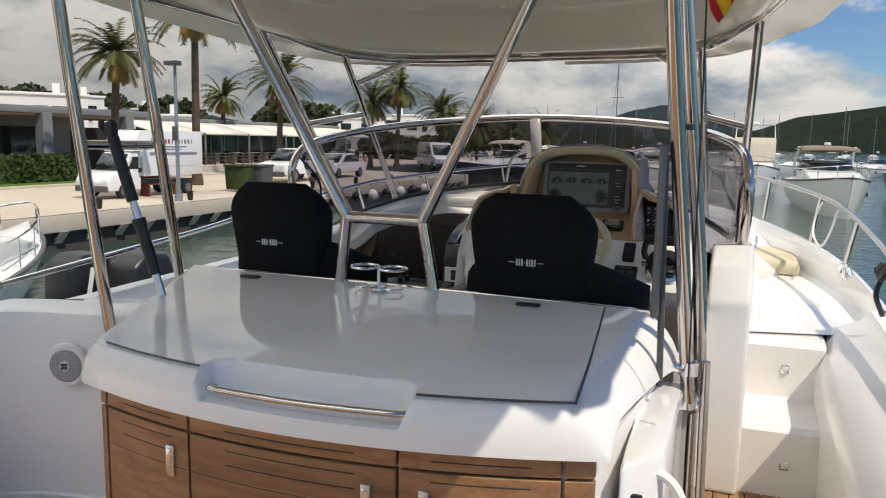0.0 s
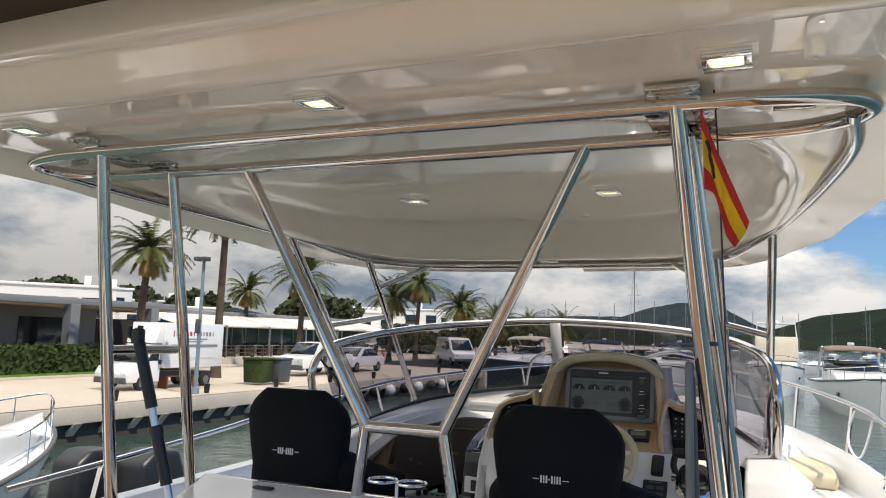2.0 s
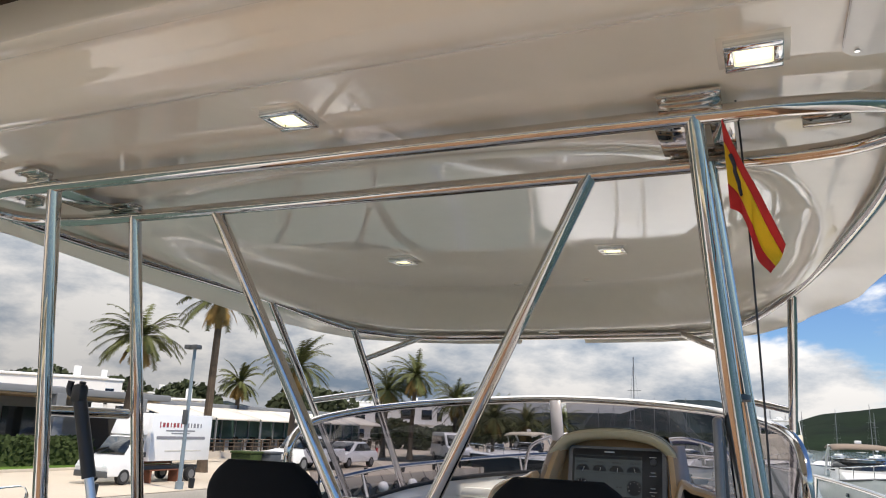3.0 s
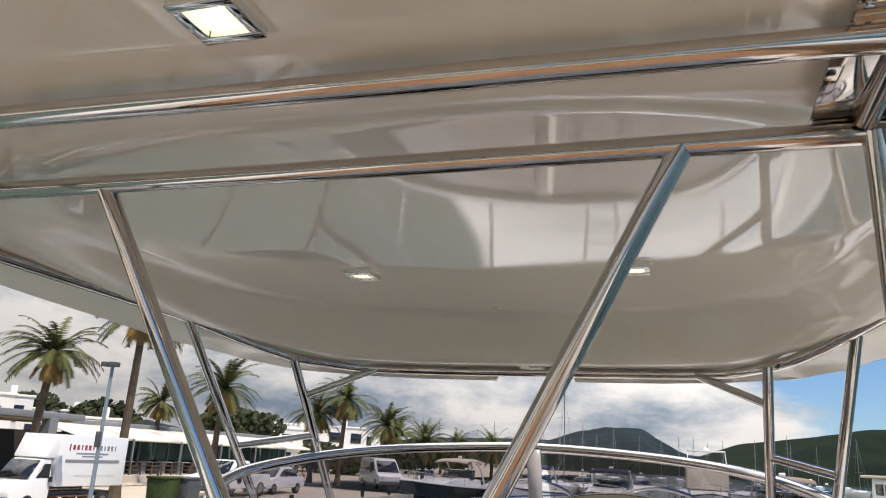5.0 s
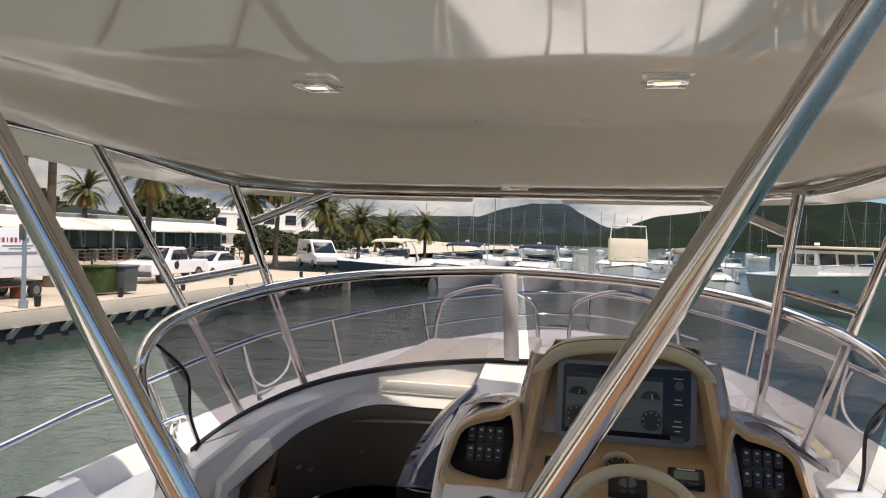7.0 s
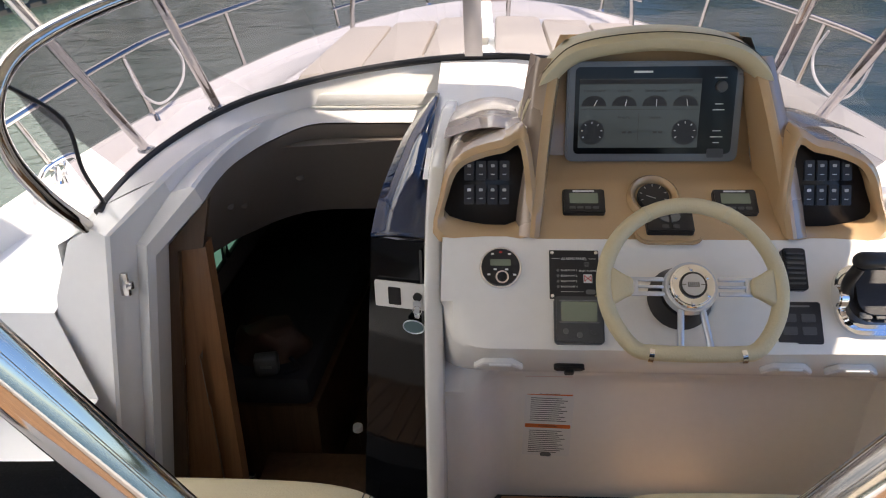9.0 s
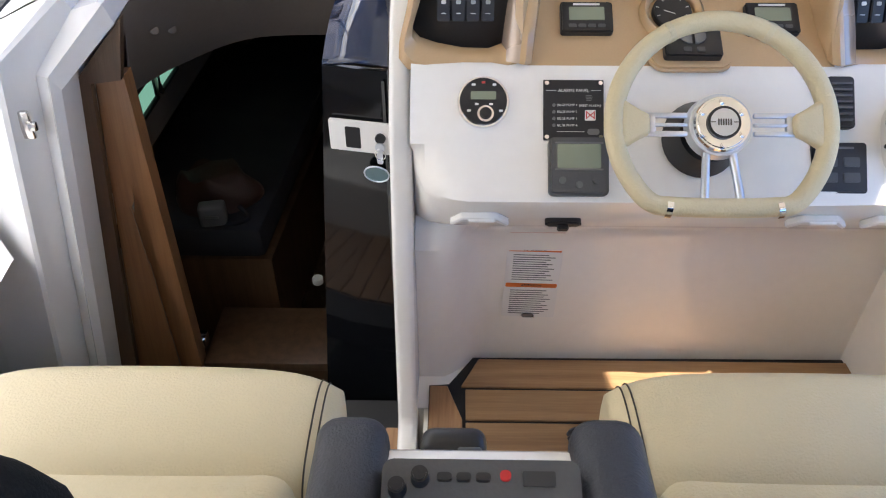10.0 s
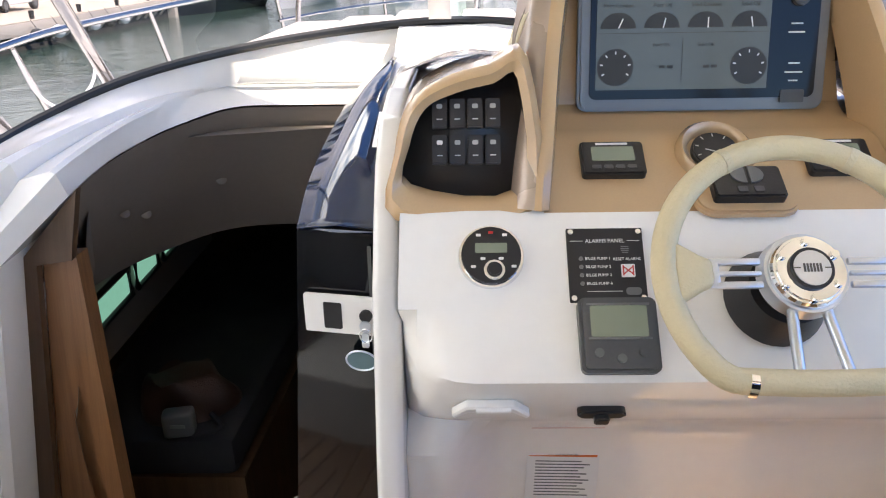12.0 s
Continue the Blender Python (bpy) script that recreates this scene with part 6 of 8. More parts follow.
only("wall_cabin", loft([[(wxx, y, z) for wxx, y in ((-1.385, 5.86), (-1.4, 6.2), (-1.0, 7.3), (0.6, 7.4))] for z in (0.2, 0.4)]), LINER, "cabin side beyond the windows", "wall", kind="structure")
# oak post in the port jamb
post = thing("door_post", "varnished oak post lining the companionway jamb", "post")
def leaning(poly, tops, lean, low=-0.55):
    """An upright board whose corners lean outboard towards the foot."""
    return loft([[(x - k * (t - low), y, low) for (x, y), t, k in zip(poly, tops, lean)], [(x, y, t) for (x, y), t in zip(poly, tops)]], True, True)


part("face", leaning([(-0.972, 4.582), (-0.892, 4.582), (-0.892, 4.64), (-0.972, 4.64)], (0.815, 0.825, 0.825, 0.815), (0.145, 0.014, 0.014, 0.145)), TEAK_V, post, sharp=4)
# the reveal's browns are set below the oak's to hold the jamb's shade
part("reveal", prism([(-1.245, -0.55), (-0.998, 0.835), (-0.842, 0.998), (-0.886, 0.828), (-0.970, 0.816), (-1.165, -0.55)], 4.548, 4.572, "y"), REVEAL, post, "veneered reveal, its brown darkened for shade")
part("hinge_plate", box((-0.93, 4.66, -0.24), (0.07, 0.05, 0.05), 0.008), CHROME, post)
# berth, bag, bottle, camera case
berth = thing("berth", "dark upholstered berth along the cabin side", "berth")
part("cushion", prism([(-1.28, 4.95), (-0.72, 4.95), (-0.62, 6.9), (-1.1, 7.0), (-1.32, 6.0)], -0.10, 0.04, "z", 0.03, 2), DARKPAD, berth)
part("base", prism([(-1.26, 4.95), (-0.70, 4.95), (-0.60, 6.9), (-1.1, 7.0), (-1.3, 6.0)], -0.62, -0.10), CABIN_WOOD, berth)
bag = thing("leather_bag", "slumped brown leather bag on the berth", "bag")
rows = []
for k in range(9):
    t = k / 8
    z = 0.04 + 0.125 * t
    rows.append([(-0.93 + (0.17 - 0.06 * t ** 2) * math.cos(a) * (1 + 0.08 * math.sin(3 * a + 4 * t)), 5.16 + (0.13 - 0.05 * t) * math.sin(a) * (1 + 0.1 * math.sin(2 * a + 5 * t)), z + 0.015 * math.sin(5 * a + 3 * t) * t) for a in np.linspace(0, 2 * math.pi, 25)[:-1]])
part("body", loft(rows, True, True), material("brown_leather", (0.040, 0.016, 0.009), 0.45, var=0.25, scale=12, fine=200, bump=0.4), bag, sharp=60)
part("strap", sweep([(-0.82, 5.06, 0.07), (-0.78, 5.02, 0.045), (-0.84, 4.98, 0.045), (-0.95, 5.0, 0.05)], 0.01, 8), DARKPAD, bag)
case = thing("camera_case", "small grey box on the berth end", "box")
part("body", box((-0.90, 4.99, 0.085), (0.10, 0.06, 0.09), 0.015, 3, pose(0, 0, 0, 0, 0, 12).to_3x3().to_4x4()), GREY, case)
part("label", box((-0.895, 4.957, 0.09), (0.05, 0.003, 0.012), 0.001), MIDGREY, case)
bot = thing("water_bottle", "large clear plastic water bottle on the cabin floor", "bottle")
prof = [(0.075, 0.0), (0.08, 0.02), (0.08, 0.12), (0.074, 0.13), (0.08, 0.14), (0.08, 0.20), (0.06, 0.25), (0.02, 0.29), (0.02, 0.31)]
bp = part("body", loft([[(-0.56 + r * math.cos(a), 5.06 + r * math.sin(a), -0.61 + h) for a in np.linspace(0, 2 * math.pi, 25)[:-1]] for r, h in prof], True, True), sheet_glass("bottle_plastic", (0.8, 0.86, 0.88)), bot, sharp=60)
part("cap", at_pose(cyl(0.022, 0.03, 20, bevel=0.003), Matrix.Translation((-0.56, 5.06, -0.295))), PAPER, bot)
stair = thing("companionway_step", "brown veneered step inside the companionway", "step")
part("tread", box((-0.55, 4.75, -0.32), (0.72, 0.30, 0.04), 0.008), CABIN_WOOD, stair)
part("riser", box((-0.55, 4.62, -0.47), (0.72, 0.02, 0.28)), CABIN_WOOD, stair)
clip = thing("door_catch", "small steel catch on the bulkhead", "catch")
part("plate", box((-1.065, 4.365, 0.795), (0.03, 0.012, 0.075), 0.003), STEEL, clip)
part("tongue", box((-1.045, 4.358, 0.795), (0.022, 0.014, 0.024), 0.004), STEEL, clip)

# flag and staff, and the two stowed poles
fp = thing("flag", "red and yellow striped flag hanging from the hardtop frame", "flag")
YEL = material("yellow_cloth", (0.78, 0.50, 0.02), 0.8, fine=400, bump=0.2)
REDC = material("red_cloth", (0.55, 0.03, 0.03), 0.8, fine=400, bump=0.2)


FLY_TOP = spline([(0.991, 2.46, 2.149), (1.02, 2.45, 2.06), (1.06, 2.44, 1.96), (1.096, 2.445, 1.865)], 8)
FLY_LOW = spline([(1.000, 2.46, 1.948), (1.022, 2.475, 1.935), (1.034, 2.44, 1.885), (1.045, 2.46, 1.84), (1.070, 2.45, 1.802)], 6)


def cloth(u, v):
    """u down the hoist, v along the fly; the cloth hangs in loose folds."""
    a = FLY_TOP[min(int(v * (len(FLY_TOP) - 1)), len(FLY_TOP) - 1)]
    b = FLY_LOW[min(int(v * (len(FLY_LOW) - 1)), len(FLY_LOW) - 1)]
    wave = Vector((0.1, 1.0, 0)) * (0.022 * math.sin(v * 7 + u * 4) * (0.2 + v) * (0.3 + u))
    return a.lerp(b, u) + wave


for a, b, mt in ((0, 0.27, REDC), (0.27, 0.73, YEL), (0.73, 1.0, REDC)):
    part("stripe", loft([[cloth(u, v) for v in np.linspace(0, 1, 25)] for u in np.linspace(a, b, 6)]), mt, fp, solid=0.0015)
EMB = material("dark_emblem_print", (0.03, 0.03, 0.05), 0.8)
part("emblem", merge(sweep([cloth(0.30 + 0.05 * k, 0.16 + 0.03 * k + 0.02 * math.sin(k * 1.7)) + Vector((0, -0.004, 0)) for k in range(8)], 0.004, 6), sweep([cloth(0.50 + 0.05 * k, 0.30 + 0.03 * k) + Vector((0.008, -0.004, 0)) for k in range(5)], 0.003, 6)), EMB, fp, "dark emblem")
part("cord", sweep([(1.02, 2.50, 2.20), (1.028, 2.50, 2.05), (1.04, 2.50, 1.6), (1.05, 2.5, 0.95)], 0.0022, 6), BLACK, fp)
gp = thing("gangway_pole", "grey and chrome telescopic pole strapped to the frame", "pole")
part("sleeve", box((0.945, 2.66, 1.31), (0.02, 0.05, 0.46), 0.009, 3), MIDGREY, gp)
part("rod", sweep([(0.95, 2.66, 1.5), (0.965, 2.7, 0.88)], 0.009, 10, 1), GREY, gp)
hk = thing("boat_hook", "black and silver telescopic boat hook leaning on the frame", "boat hook")
def hook_at(f):
    return tuple(Vector((-0.768, 2.50, 1.545)).lerp(Vector((-0.628, 2.56, 0.985)), f))


part("shaft", sweep([hook_at(0.02), hook_at(1.0)], 0.0125, 12, 1), BRUSHED, hk)
part("grip", sweep([hook_at(0.03), hook_at(0.40)], 0.019, 14, 1), BLACK, hk, "black foam grip")
part("grip", sweep([hook_at(0.54), hook_at(0.83)], 0.019, 14, 1), BLACK, hk, "black foam grip")
part("collar", sweep([hook_at(0.50), hook_at(0.55)], 0.022, 14, 1), BLACK, hk)
part("head", merge(box(hook_at(-0.01), (0.04, 0.035, 0.055), 0.012), sweep([(-0.775, 2.5, 1.545), (-0.792, 2.49, 1.55), (-0.800, 2.49, 1.565), (-0.796, 2.49, 1.585)], 0.009, 10), sweep([(-0.767, 2.5, 1.55), (-0.762, 2.5, 1.585)], 0.009, 10, 1)), BLACK, hk)


# ---- harbour: water, quay, land ----
water = only("water", loft([[(x, y, WATER_Z) for x in (-3000, -300, -40, 40, 300, 3000)] for y in (-3000, -300, -40, 60, 300, 3000)]), WATER, "green harbour water with small ripples", "water", kind="structure")
CONC = material("pale_concrete", (0.52, 0.46, 0.38), 0.85, var=0.12, scale=0.6, fine=14, bump=0.25)
PAVE = material("quay_paving", (0.50, 0.43, 0.34), 0.85, var=0.10, scale=0.35, fine=9, bump=0.2)
ASPH = material("road_asphalt", (0.16, 0.15, 0.14), 0.9, var=0.12, scale=0.4, fine=30, bump=0.2)
GRASS = material("lawn_grass", (0.09, 0.16, 0.03), 0.9, spec=0.1, var=0.3, scale=2, fine=60, bump=0.5)
DARKCONC = material("shaded_recess_concrete", (0.05, 0.048, 0.042), 0.8, var=0.2, scale=1, fine=12)
WHITEWALL = material("white_render_wall", (0.74, 0.73, 0.70), 0.8, var=0.05, scale=0.5, fine=12)
GREYWALL = material("grey_cladding", (0.20, 0.21, 0.22), 0.6, var=0.08, scale=0.7)
WOODSLAT = material("pale_timber_soffit", (0.42, 0.31, 0.2), 0.7, var=0.15, stretch=(1, 12, 1))
SHADE = material("white_awning_cloth", (0.74, 0.69, 0.60), 0.8, var=0.06, scale=1.2)
GREENGLASS = material("green_tinted_glazing", (0.045, 0.085, 0.07), 0.08, var=0.25, scale=0.35, fine=3)
DARKIN = material("dark_interior", (0.03, 0.027, 0.024), 0.8, var=0.3)
TRUNK = material("palm_bark", (0.10, 0.075, 0.055), 0.9, var=0.35, scale=3, fine=25, bump=0.8, spec=0.15)
FROND = material("palm_frond", (0.085, 0.092, 0.03), 0.6, var=0.35, scale=1.2, fine=9, spec=0.15)
FRONDY = material("dry_palm_frond", (0.24, 0.15, 0.05), 0.75, var=0.3, scale=1.2, fine=9, spec=0.15)
LEAF = material("tree_foliage", (0.045, 0.055, 0.027), 0.75, var=0.45, scale=0.9, fine=7, spec=0.15)
HEDGE = material("hedge_foliage", (0.045, 0.065, 0.022), 0.75, var=0.45, scale=1.5, fine=12, spec=0.15)
CARWHITE = material("white_car_paint", (0.78, 0.78, 0.77), 0.22, coat=0.6, var=0.02)
TYRE = material("tyre_rubber", (0.02, 0.02, 0.02), 0.85)
CARGLASS = material("dark_car_glass", (0.015, 0.018, 0.02), 0.06, coat=0.4)
TEALHULL = material("teal_hull_paint", (0.13, 0.19, 0.19), 0.2, coat=0.4, var=0.03)
NAVYHULL = material("black_blue_hull_paint", (0.012, 0.016, 0.022), 0.12, coat=0.5)
BLUECLOTH = material("navy_canvas", (0.012, 0.018, 0.05), 0.8)
CREAMCLOTH = material("cream_canvas", (0.62, 0.55, 0.43), 0.8, var=0.06)
BOATWHITE = material("boat_white", (0.80, 0.80, 0.78), 0.2, coat=0.3, var=0.03)
MAST = material("anodised_mast", (0.20, 0.205, 0.21), 0.4, metal=0.6)
LAMPMETAL = material("grey_blue_painted_steel", (0.20, 0.25, 0.28), 0.5, var=0.1)

QX = -17.2            # quay edge
quay = thing("quay", "pale concrete quay above the green water", "quay", kind="structure")
part("paving", loft([[(QX, y, QUAY_Z), (QX - 0.6, y, QUAY_Z), (QX - 5, y, QUAY_Z), (QX - 5.6, y, QUAY_Z + 0.02), (-29, y, QUAY_Z + 0.02)] for y in np.linspace(-60, 50.5, 40)]), PAVE, quay)
part("edge_beam", box((QX - 0.3, -4.7, QUAY_Z - 0.27), (0.65, 110.4, 0.50), 0.04), CONC, quay, "pale concrete edge beam")
# near-black concrete paints the shade below the overhanging edge beam
part("face", box((QX - 0.55, -4.7, -1.7), (0.6, 110.2, 1.7)), DARKCONC, quay, "recessed face under the quay, its shade painted dark")
part("end_face", box((-23, 50.3, -1.5), (12, 0.5, 1.4)), CONC, quay)
for k in range(40):
    y = 4 + 1.15 * k
    part("corbel", prism([(QX + 0.10, QUAY_Z - 0.50), (QX + 0.02, QUAY_Z - 0.50), (QX - 0.7, QUAY_Z - 1.15), (QX - 0.5, QUAY_Z - 1.15)], y - 0.14, y + 0.14, "y"), CONC, quay, "slanted concrete corbel")
road = only("road", box((-33, 0, QUAY_Z - 0.03), (8.5, 160, 0.1)), PAVE, "pale paved promenade behind the quay", "road", kind="structure")
only("ground", loft([[(-29.0, y, QUAY_Z + 0.03), (-36, y, QUAY_Z + 0.05), (-60, y, QUAY_Z + 0.3), (-110, y, 3.0), (-400, y, 12.0)] for y in (-300, -60, 0, 40, 80, 140, 300)]), PAVE, "pale land behind the quay", "ground", kind="structure")
lawn = thing("lawn", "strip of green grass with a kerb", "lawn", kind="structure")
part("grass", loft([[(-26.8, y, QUAY_Z + 0.10), (-28.5, y, QUAY_Z + 0.12), (-30.5, y, QUAY_Z + 0.12)] for y in (-20, 10, 22, 32)]), GRASS, lawn)
part("kerb", box((-26.7, 6, QUAY_Z + 0.06), (0.15, 52, 0.14), 0.02), CONC, lawn)


def tree_mesh(seed, n, r, h, leaf=0.35, mat=LEAF):
    """Clumps of small leaf quads in a lumpy crown."""
    rnd = random.Random(seed)
    verts, faces = [], []
    lumps = [(rnd.uniform(-0.6, 0.6) * r, rnd.uniform(-0.6, 0.6) * r, h * rnd.uniform(0.45, 0.9), r * rnd.uniform(0.35, 0.6)) for _ in range(9)]
    for _ in range(n):
        cx, cy, cz, cr = rnd.choice(lumps)
        d = Vector((rnd.gauss(0, 1), rnd.gauss(0, 1), rnd.gauss(0, 1))).normalized() * cr * rnd.uniform(0.75, 1.05)
        p = Vector((cx, cy, cz)) + Vector((d.x, d.y, d.z * 0.75))
        a = Vector((rnd.gauss(0, 1), rnd.gauss(0, 1), rnd.gauss(0, 1))).normalized() * leaf * rnd.uniform(0.5, 1)
        b = a.orthogonal().normalized() * leaf * rnd.uniform(0.4, 0.8)
        i = len(verts)
        verts += [p - a, p + b, p + a, p - b]
        faces.append((i, i + 1, i + 2, i + 3))
    me = bpy.data.meshes.new("crown")
    me.from_pydata([tuple(v) for v in verts], [], faces)
    me.materials.append(mat)
    return me


def tree(x, y, z, r, h, seed, n=1500):
    t = thing("tree", "dark green broad-leaved tree behind the buildings", "tree", "harbour trees", at=(x, y, z))
    part("trunk", sweep([(0, 0, 0), (0.1, 0, h * 0.3), (0, 0.1, h * 0.55)], lambda f: 0.22 * (1.2 - f), 8), TRUNK, t)
    for k in range(3):
        a = k * 2.1 + seed
        part("limb", sweep([(0, 0.05, h * 0.4), (r * 0.3 * math.cos(a), r * 0.3 * math.sin(a), h * 0.7)], 0.09, 6, 1), TRUNK, t)
    crown = new("crown", tree_mesh(seed, n, r, h, 0.12 * r))
    crown.parent = t
    return t


def palm_parts(t, h, lean, seed, size=1.0):
    rnd = random.Random(seed)
    top = Vector((lean, 0, h))
    part("trunk", sweep([(0, 0, 0), (lean * 0.15, 0, h * 0.33), (lean * 0.5, 0, h * 0.67), top], lambda f: 0.20 + 0.10 * max(0, 0.12 - f) * 8 - 0.05 * f + 0.07 * max(0, f - 0.9) * 8, 10, 5), TRUNK, t)
    for green in (True, False):
        verts, faces = [], []
        for k in range(48 if green else 16):
            az = rnd.uniform(0, 2 * math.pi)
            el = rnd.uniform(-0.35, 1.3) if green else rnd.uniform(-1.2, -0.5)
            ln = size * rnd.uniform(1.9, 2.6) * (1 if green else 0.6)
            d = Vector((math.cos(az) * math.cos(el), math.sin(az) * math.cos(el), math.sin(el)))
            pts, p = [], top + Vector((0, 0, 0.1))
            for s in range(9):
                pts.append(p.copy())
                p = p + d * ln / 8
                d = (d + Vector((0, 0, -0.13 - 0.02 * s))).normalized()
            side = Vector((-math.sin(az), math.cos(az), 0))
            for s in range(8):
                a, b = pts[s], pts[s + 1]
                w = 0.03 * (1 - s / 9)
                i = len(verts)
                verts += [a - side * w, a + side * w, b + side * w * 0.8, b - side * w * 0.8]
                faces.append((i, i + 1, i + 2, i + 3))
                for sg in (-1, 1):
                    for q in range(3):
                        base = a.lerp(b, q / 3)
                        lf = 0.40 * size * math.sin(math.pi * min(max((s + q / 3 + 1.0) / 9.5, 0), 1)) ** 0.6
                        tip = base + side * sg * lf * 0.75 + (b - a).normalized() * lf * 0.5 + Vector((0, 0, -0.28 * lf + rnd.uniform(-0.05, 0.05)))
                        i = len(verts)
                        fw = (b - a).normalized() * 0.05
                        verts += [base - fw, base + fw, tip]
                        faces.append((i, i + 1, i + 2))
        me = bpy.data.meshes.new("crown")
        me.from_pydata([tuple(v) for v in verts], [], faces)
        me.materials.append(FROND if green else FRONDY)
        ob = new("crown" if green else "dry_fronds", me)
        ob.parent = t
        if not green:
            ob["label"] = "orange-brown dry fronds"


def palm(x, y, h, lean, seed, size=1.0):
    t = thing("palm_tree", "tall date palm with drooping green fronds", "palm tree", "promenade palms", at=(x, y, QUAY_Z))
    palm_parts(t, h, lean, seed, size)
    return t


def polar(az, dist):
    """A place on the ground, by bearing from the bow (to starboard) and distance."""
    return 0.9 + dist * math.sin(radians(az)), 1.0 + dist * math.cos(radians(az))


# ---- hills ----
def hill(name, label, ridge, dist, depth, colour, seed, base=-2.0):
    """A wooded ridge: bearing and height in degrees along its crest, drawn as a rough slope."""
    m = material(name + "_woods", colour, 0.95, var=0.6, scale=0.012, fine=0.09, spec=0.05)
    az = np.linspace(ridge[0][0], ridge[-1][0], 220)
    el = np.interp(az, [r[0] for r in ridge], [r[1] for r in ridge])
    rows = []
    for k in range(26):
        f = k / 25
        row = []
        for a, e in zip(az, el):
            d = dist * (1 - depth * (1 - f))
            x, y = polar(a, d)
            top = dist * math.tan(radians(max(e, 0.02)))
            z = base + (top - base) * f ** 0.85
            z += top * 0.10 * (noise.noise(Vector((a * 0.55, f * 3.0, seed))) * math.sin(math.pi * f)) + dist * 0.0011 * noise.noise(Vector((a * 7, f * 24, seed)))
            row.append((x, y, z))
        rows.append(row)
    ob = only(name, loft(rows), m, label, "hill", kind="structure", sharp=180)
    return ob


# distance haze is mixed into the far ridge's paler, bluer woods colour
hill("backdrop", "wooded mountain beyond the harbour, haze painted in as blue-green", [(-75, 1.5), (-60, 2.2), (-50, 1.9), (-44, 1.2), (-39, 1.5), (-34, 0.7), (-28, 0.4), (-22, 1.0), (-18.5, 1.5), (-14, 1.7), (-10, 1.75), (-8.2, 2.4), (-6, 2.85), (-3.4, 2.85), (-2.4, 2.2), (-0.5, 1.2), (4, 0.8)], 2400, 0.3, (0.017, 0.026, 0.030), 3.0)
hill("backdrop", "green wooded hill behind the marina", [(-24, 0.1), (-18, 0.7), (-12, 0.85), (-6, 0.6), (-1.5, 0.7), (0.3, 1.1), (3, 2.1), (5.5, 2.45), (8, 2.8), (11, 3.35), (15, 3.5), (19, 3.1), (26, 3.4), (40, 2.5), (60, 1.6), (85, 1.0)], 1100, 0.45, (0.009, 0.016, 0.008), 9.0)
hill("backdrop", "low wooded rise behind the promenade", [(-95, 2.2), (-70, 2.4), (-58, 2.3), (-52, 2.2), (-47, 1.9), (-42, 1.0), (-37, 0.6), (-30, 0.2), (-20, 0.1)], 170, 0.3, (0.03, 0.045, 0.016), 5.0, -0.8)

# ---- buildings ----
def block(t, x0, x1, y0, y1, z0, z1, mat, name="wall", label=""):
    return part(name, box(((x0 + x1) / 2, (y0 + y1) / 2, (z0 + z1) / 2), (x1 - x0, y1 - y0, z1 - z0), 0.03, 1), mat, t, label)


rest = thing("restaurant_pavilion", "glazed waterside restaurant under sloping white awnings", "restaurant")
RX = -31.0
block(rest, RX - 8, RX + 0.0, 36, 63, QUAY_Z, QUAY_Z + 0.45, CONC, "terrace", "raised pale terrace")
block(rest, RX - 9, RX - 4.2, 36, 63, QUAY_Z + 0.45, 1.9, DARKIN, "back_wall")
for k in range(18):
    y = 36.2 + 1.5 * k
    part("mullion", box((RX - 2.8, y, 0.75), (0.10, 0.10, 2.2)), GREYWALL, rest)
    part("pane", box((RX - 2.85, y + 0.75, 0.75), (0.02, 1.40, 2.15)), GREENGLASS, rest, "green tinted pane")
for k in range(6):
    y0 = 35.6 + 4.6 * k
    part("awning", loft([[(RX - 6.5, y0, 2.75), (RX - 6.5, y0 + 4.4, 2.75)], [(RX - 2.6, y0, 2.25), (RX - 2.6, y0 + 4.4, 2.25)], [(RX - 0.3, y0, 1.72), (RX - 0.3, y0 + 4.4, 1.72)], [(RX - 0.3, y0, 1.60), (RX - 0.3, y0 + 4.4, 1.60)]]), SHADE, rest, "white sloping awning", solid=0.06)
    part("post", box((RX - 0.35, y0, 0.6), (0.09, 0.09, 2.1)), GREYWALL, rest)
part("roof", box((RX - 6.5, 49.5, 2.55), (5.4, 28, 0.28), 0.03), GREYWALL, rest, "flat grey roof")
for k in range(14):
    y = 36.8 + 1.9 * k
    ta = thing("terrace_table", "small dark table on the restaurant terrace", "table", "terrace tables")
    part("tabletop", box((RX - 1.3, y, QUAY_Z + 1.18), (0.8, 1.0, 0.05), 0.01), SHADE if k % 3 else GREYWALL, ta)
    part("leg", box((RX - 1.3, y, QUAY_Z + 0.81), (0.08, 0.5, 0.72)), GREYWALL, ta)
    for s in (-0.75, 0.75):
        ch = thing("terrace_chair", "dark woven chair on the restaurant terrace", "chair", "terrace chairs")
        part("seat", box((RX - 1.3, y + s, QUAY_Z + 0.90), (0.45, 0.42, 0.06), 0.01), DARKIN, ch)
        part("backrest", box((RX - 1.3, y + s * 1.25, QUAY_Z + 1.12), (0.45, 0.05, 0.42), 0.01), DARKIN, ch)
        part("legs", box((RX - 1.3, y + s, QUAY_Z + 0.66), (0.38, 0.36, 0.42)), DARKIN, ch)
fence = thing("terrace_fence", "low wooden terrace fence", "fence")
for k in range(28):
    part("post", box((RX - 0.15, 36 + k * 0.98, QUAY_Z + 0.82), (0.07, 0.07, 0.75)), TRUNK, fence)
for z in (0.75, 1.0, 1.2):
    part("rail", box((RX - 0.15, 49.3, QUAY_Z + z), (0.04, 26.6, 0.05)), TRUNK, fence)

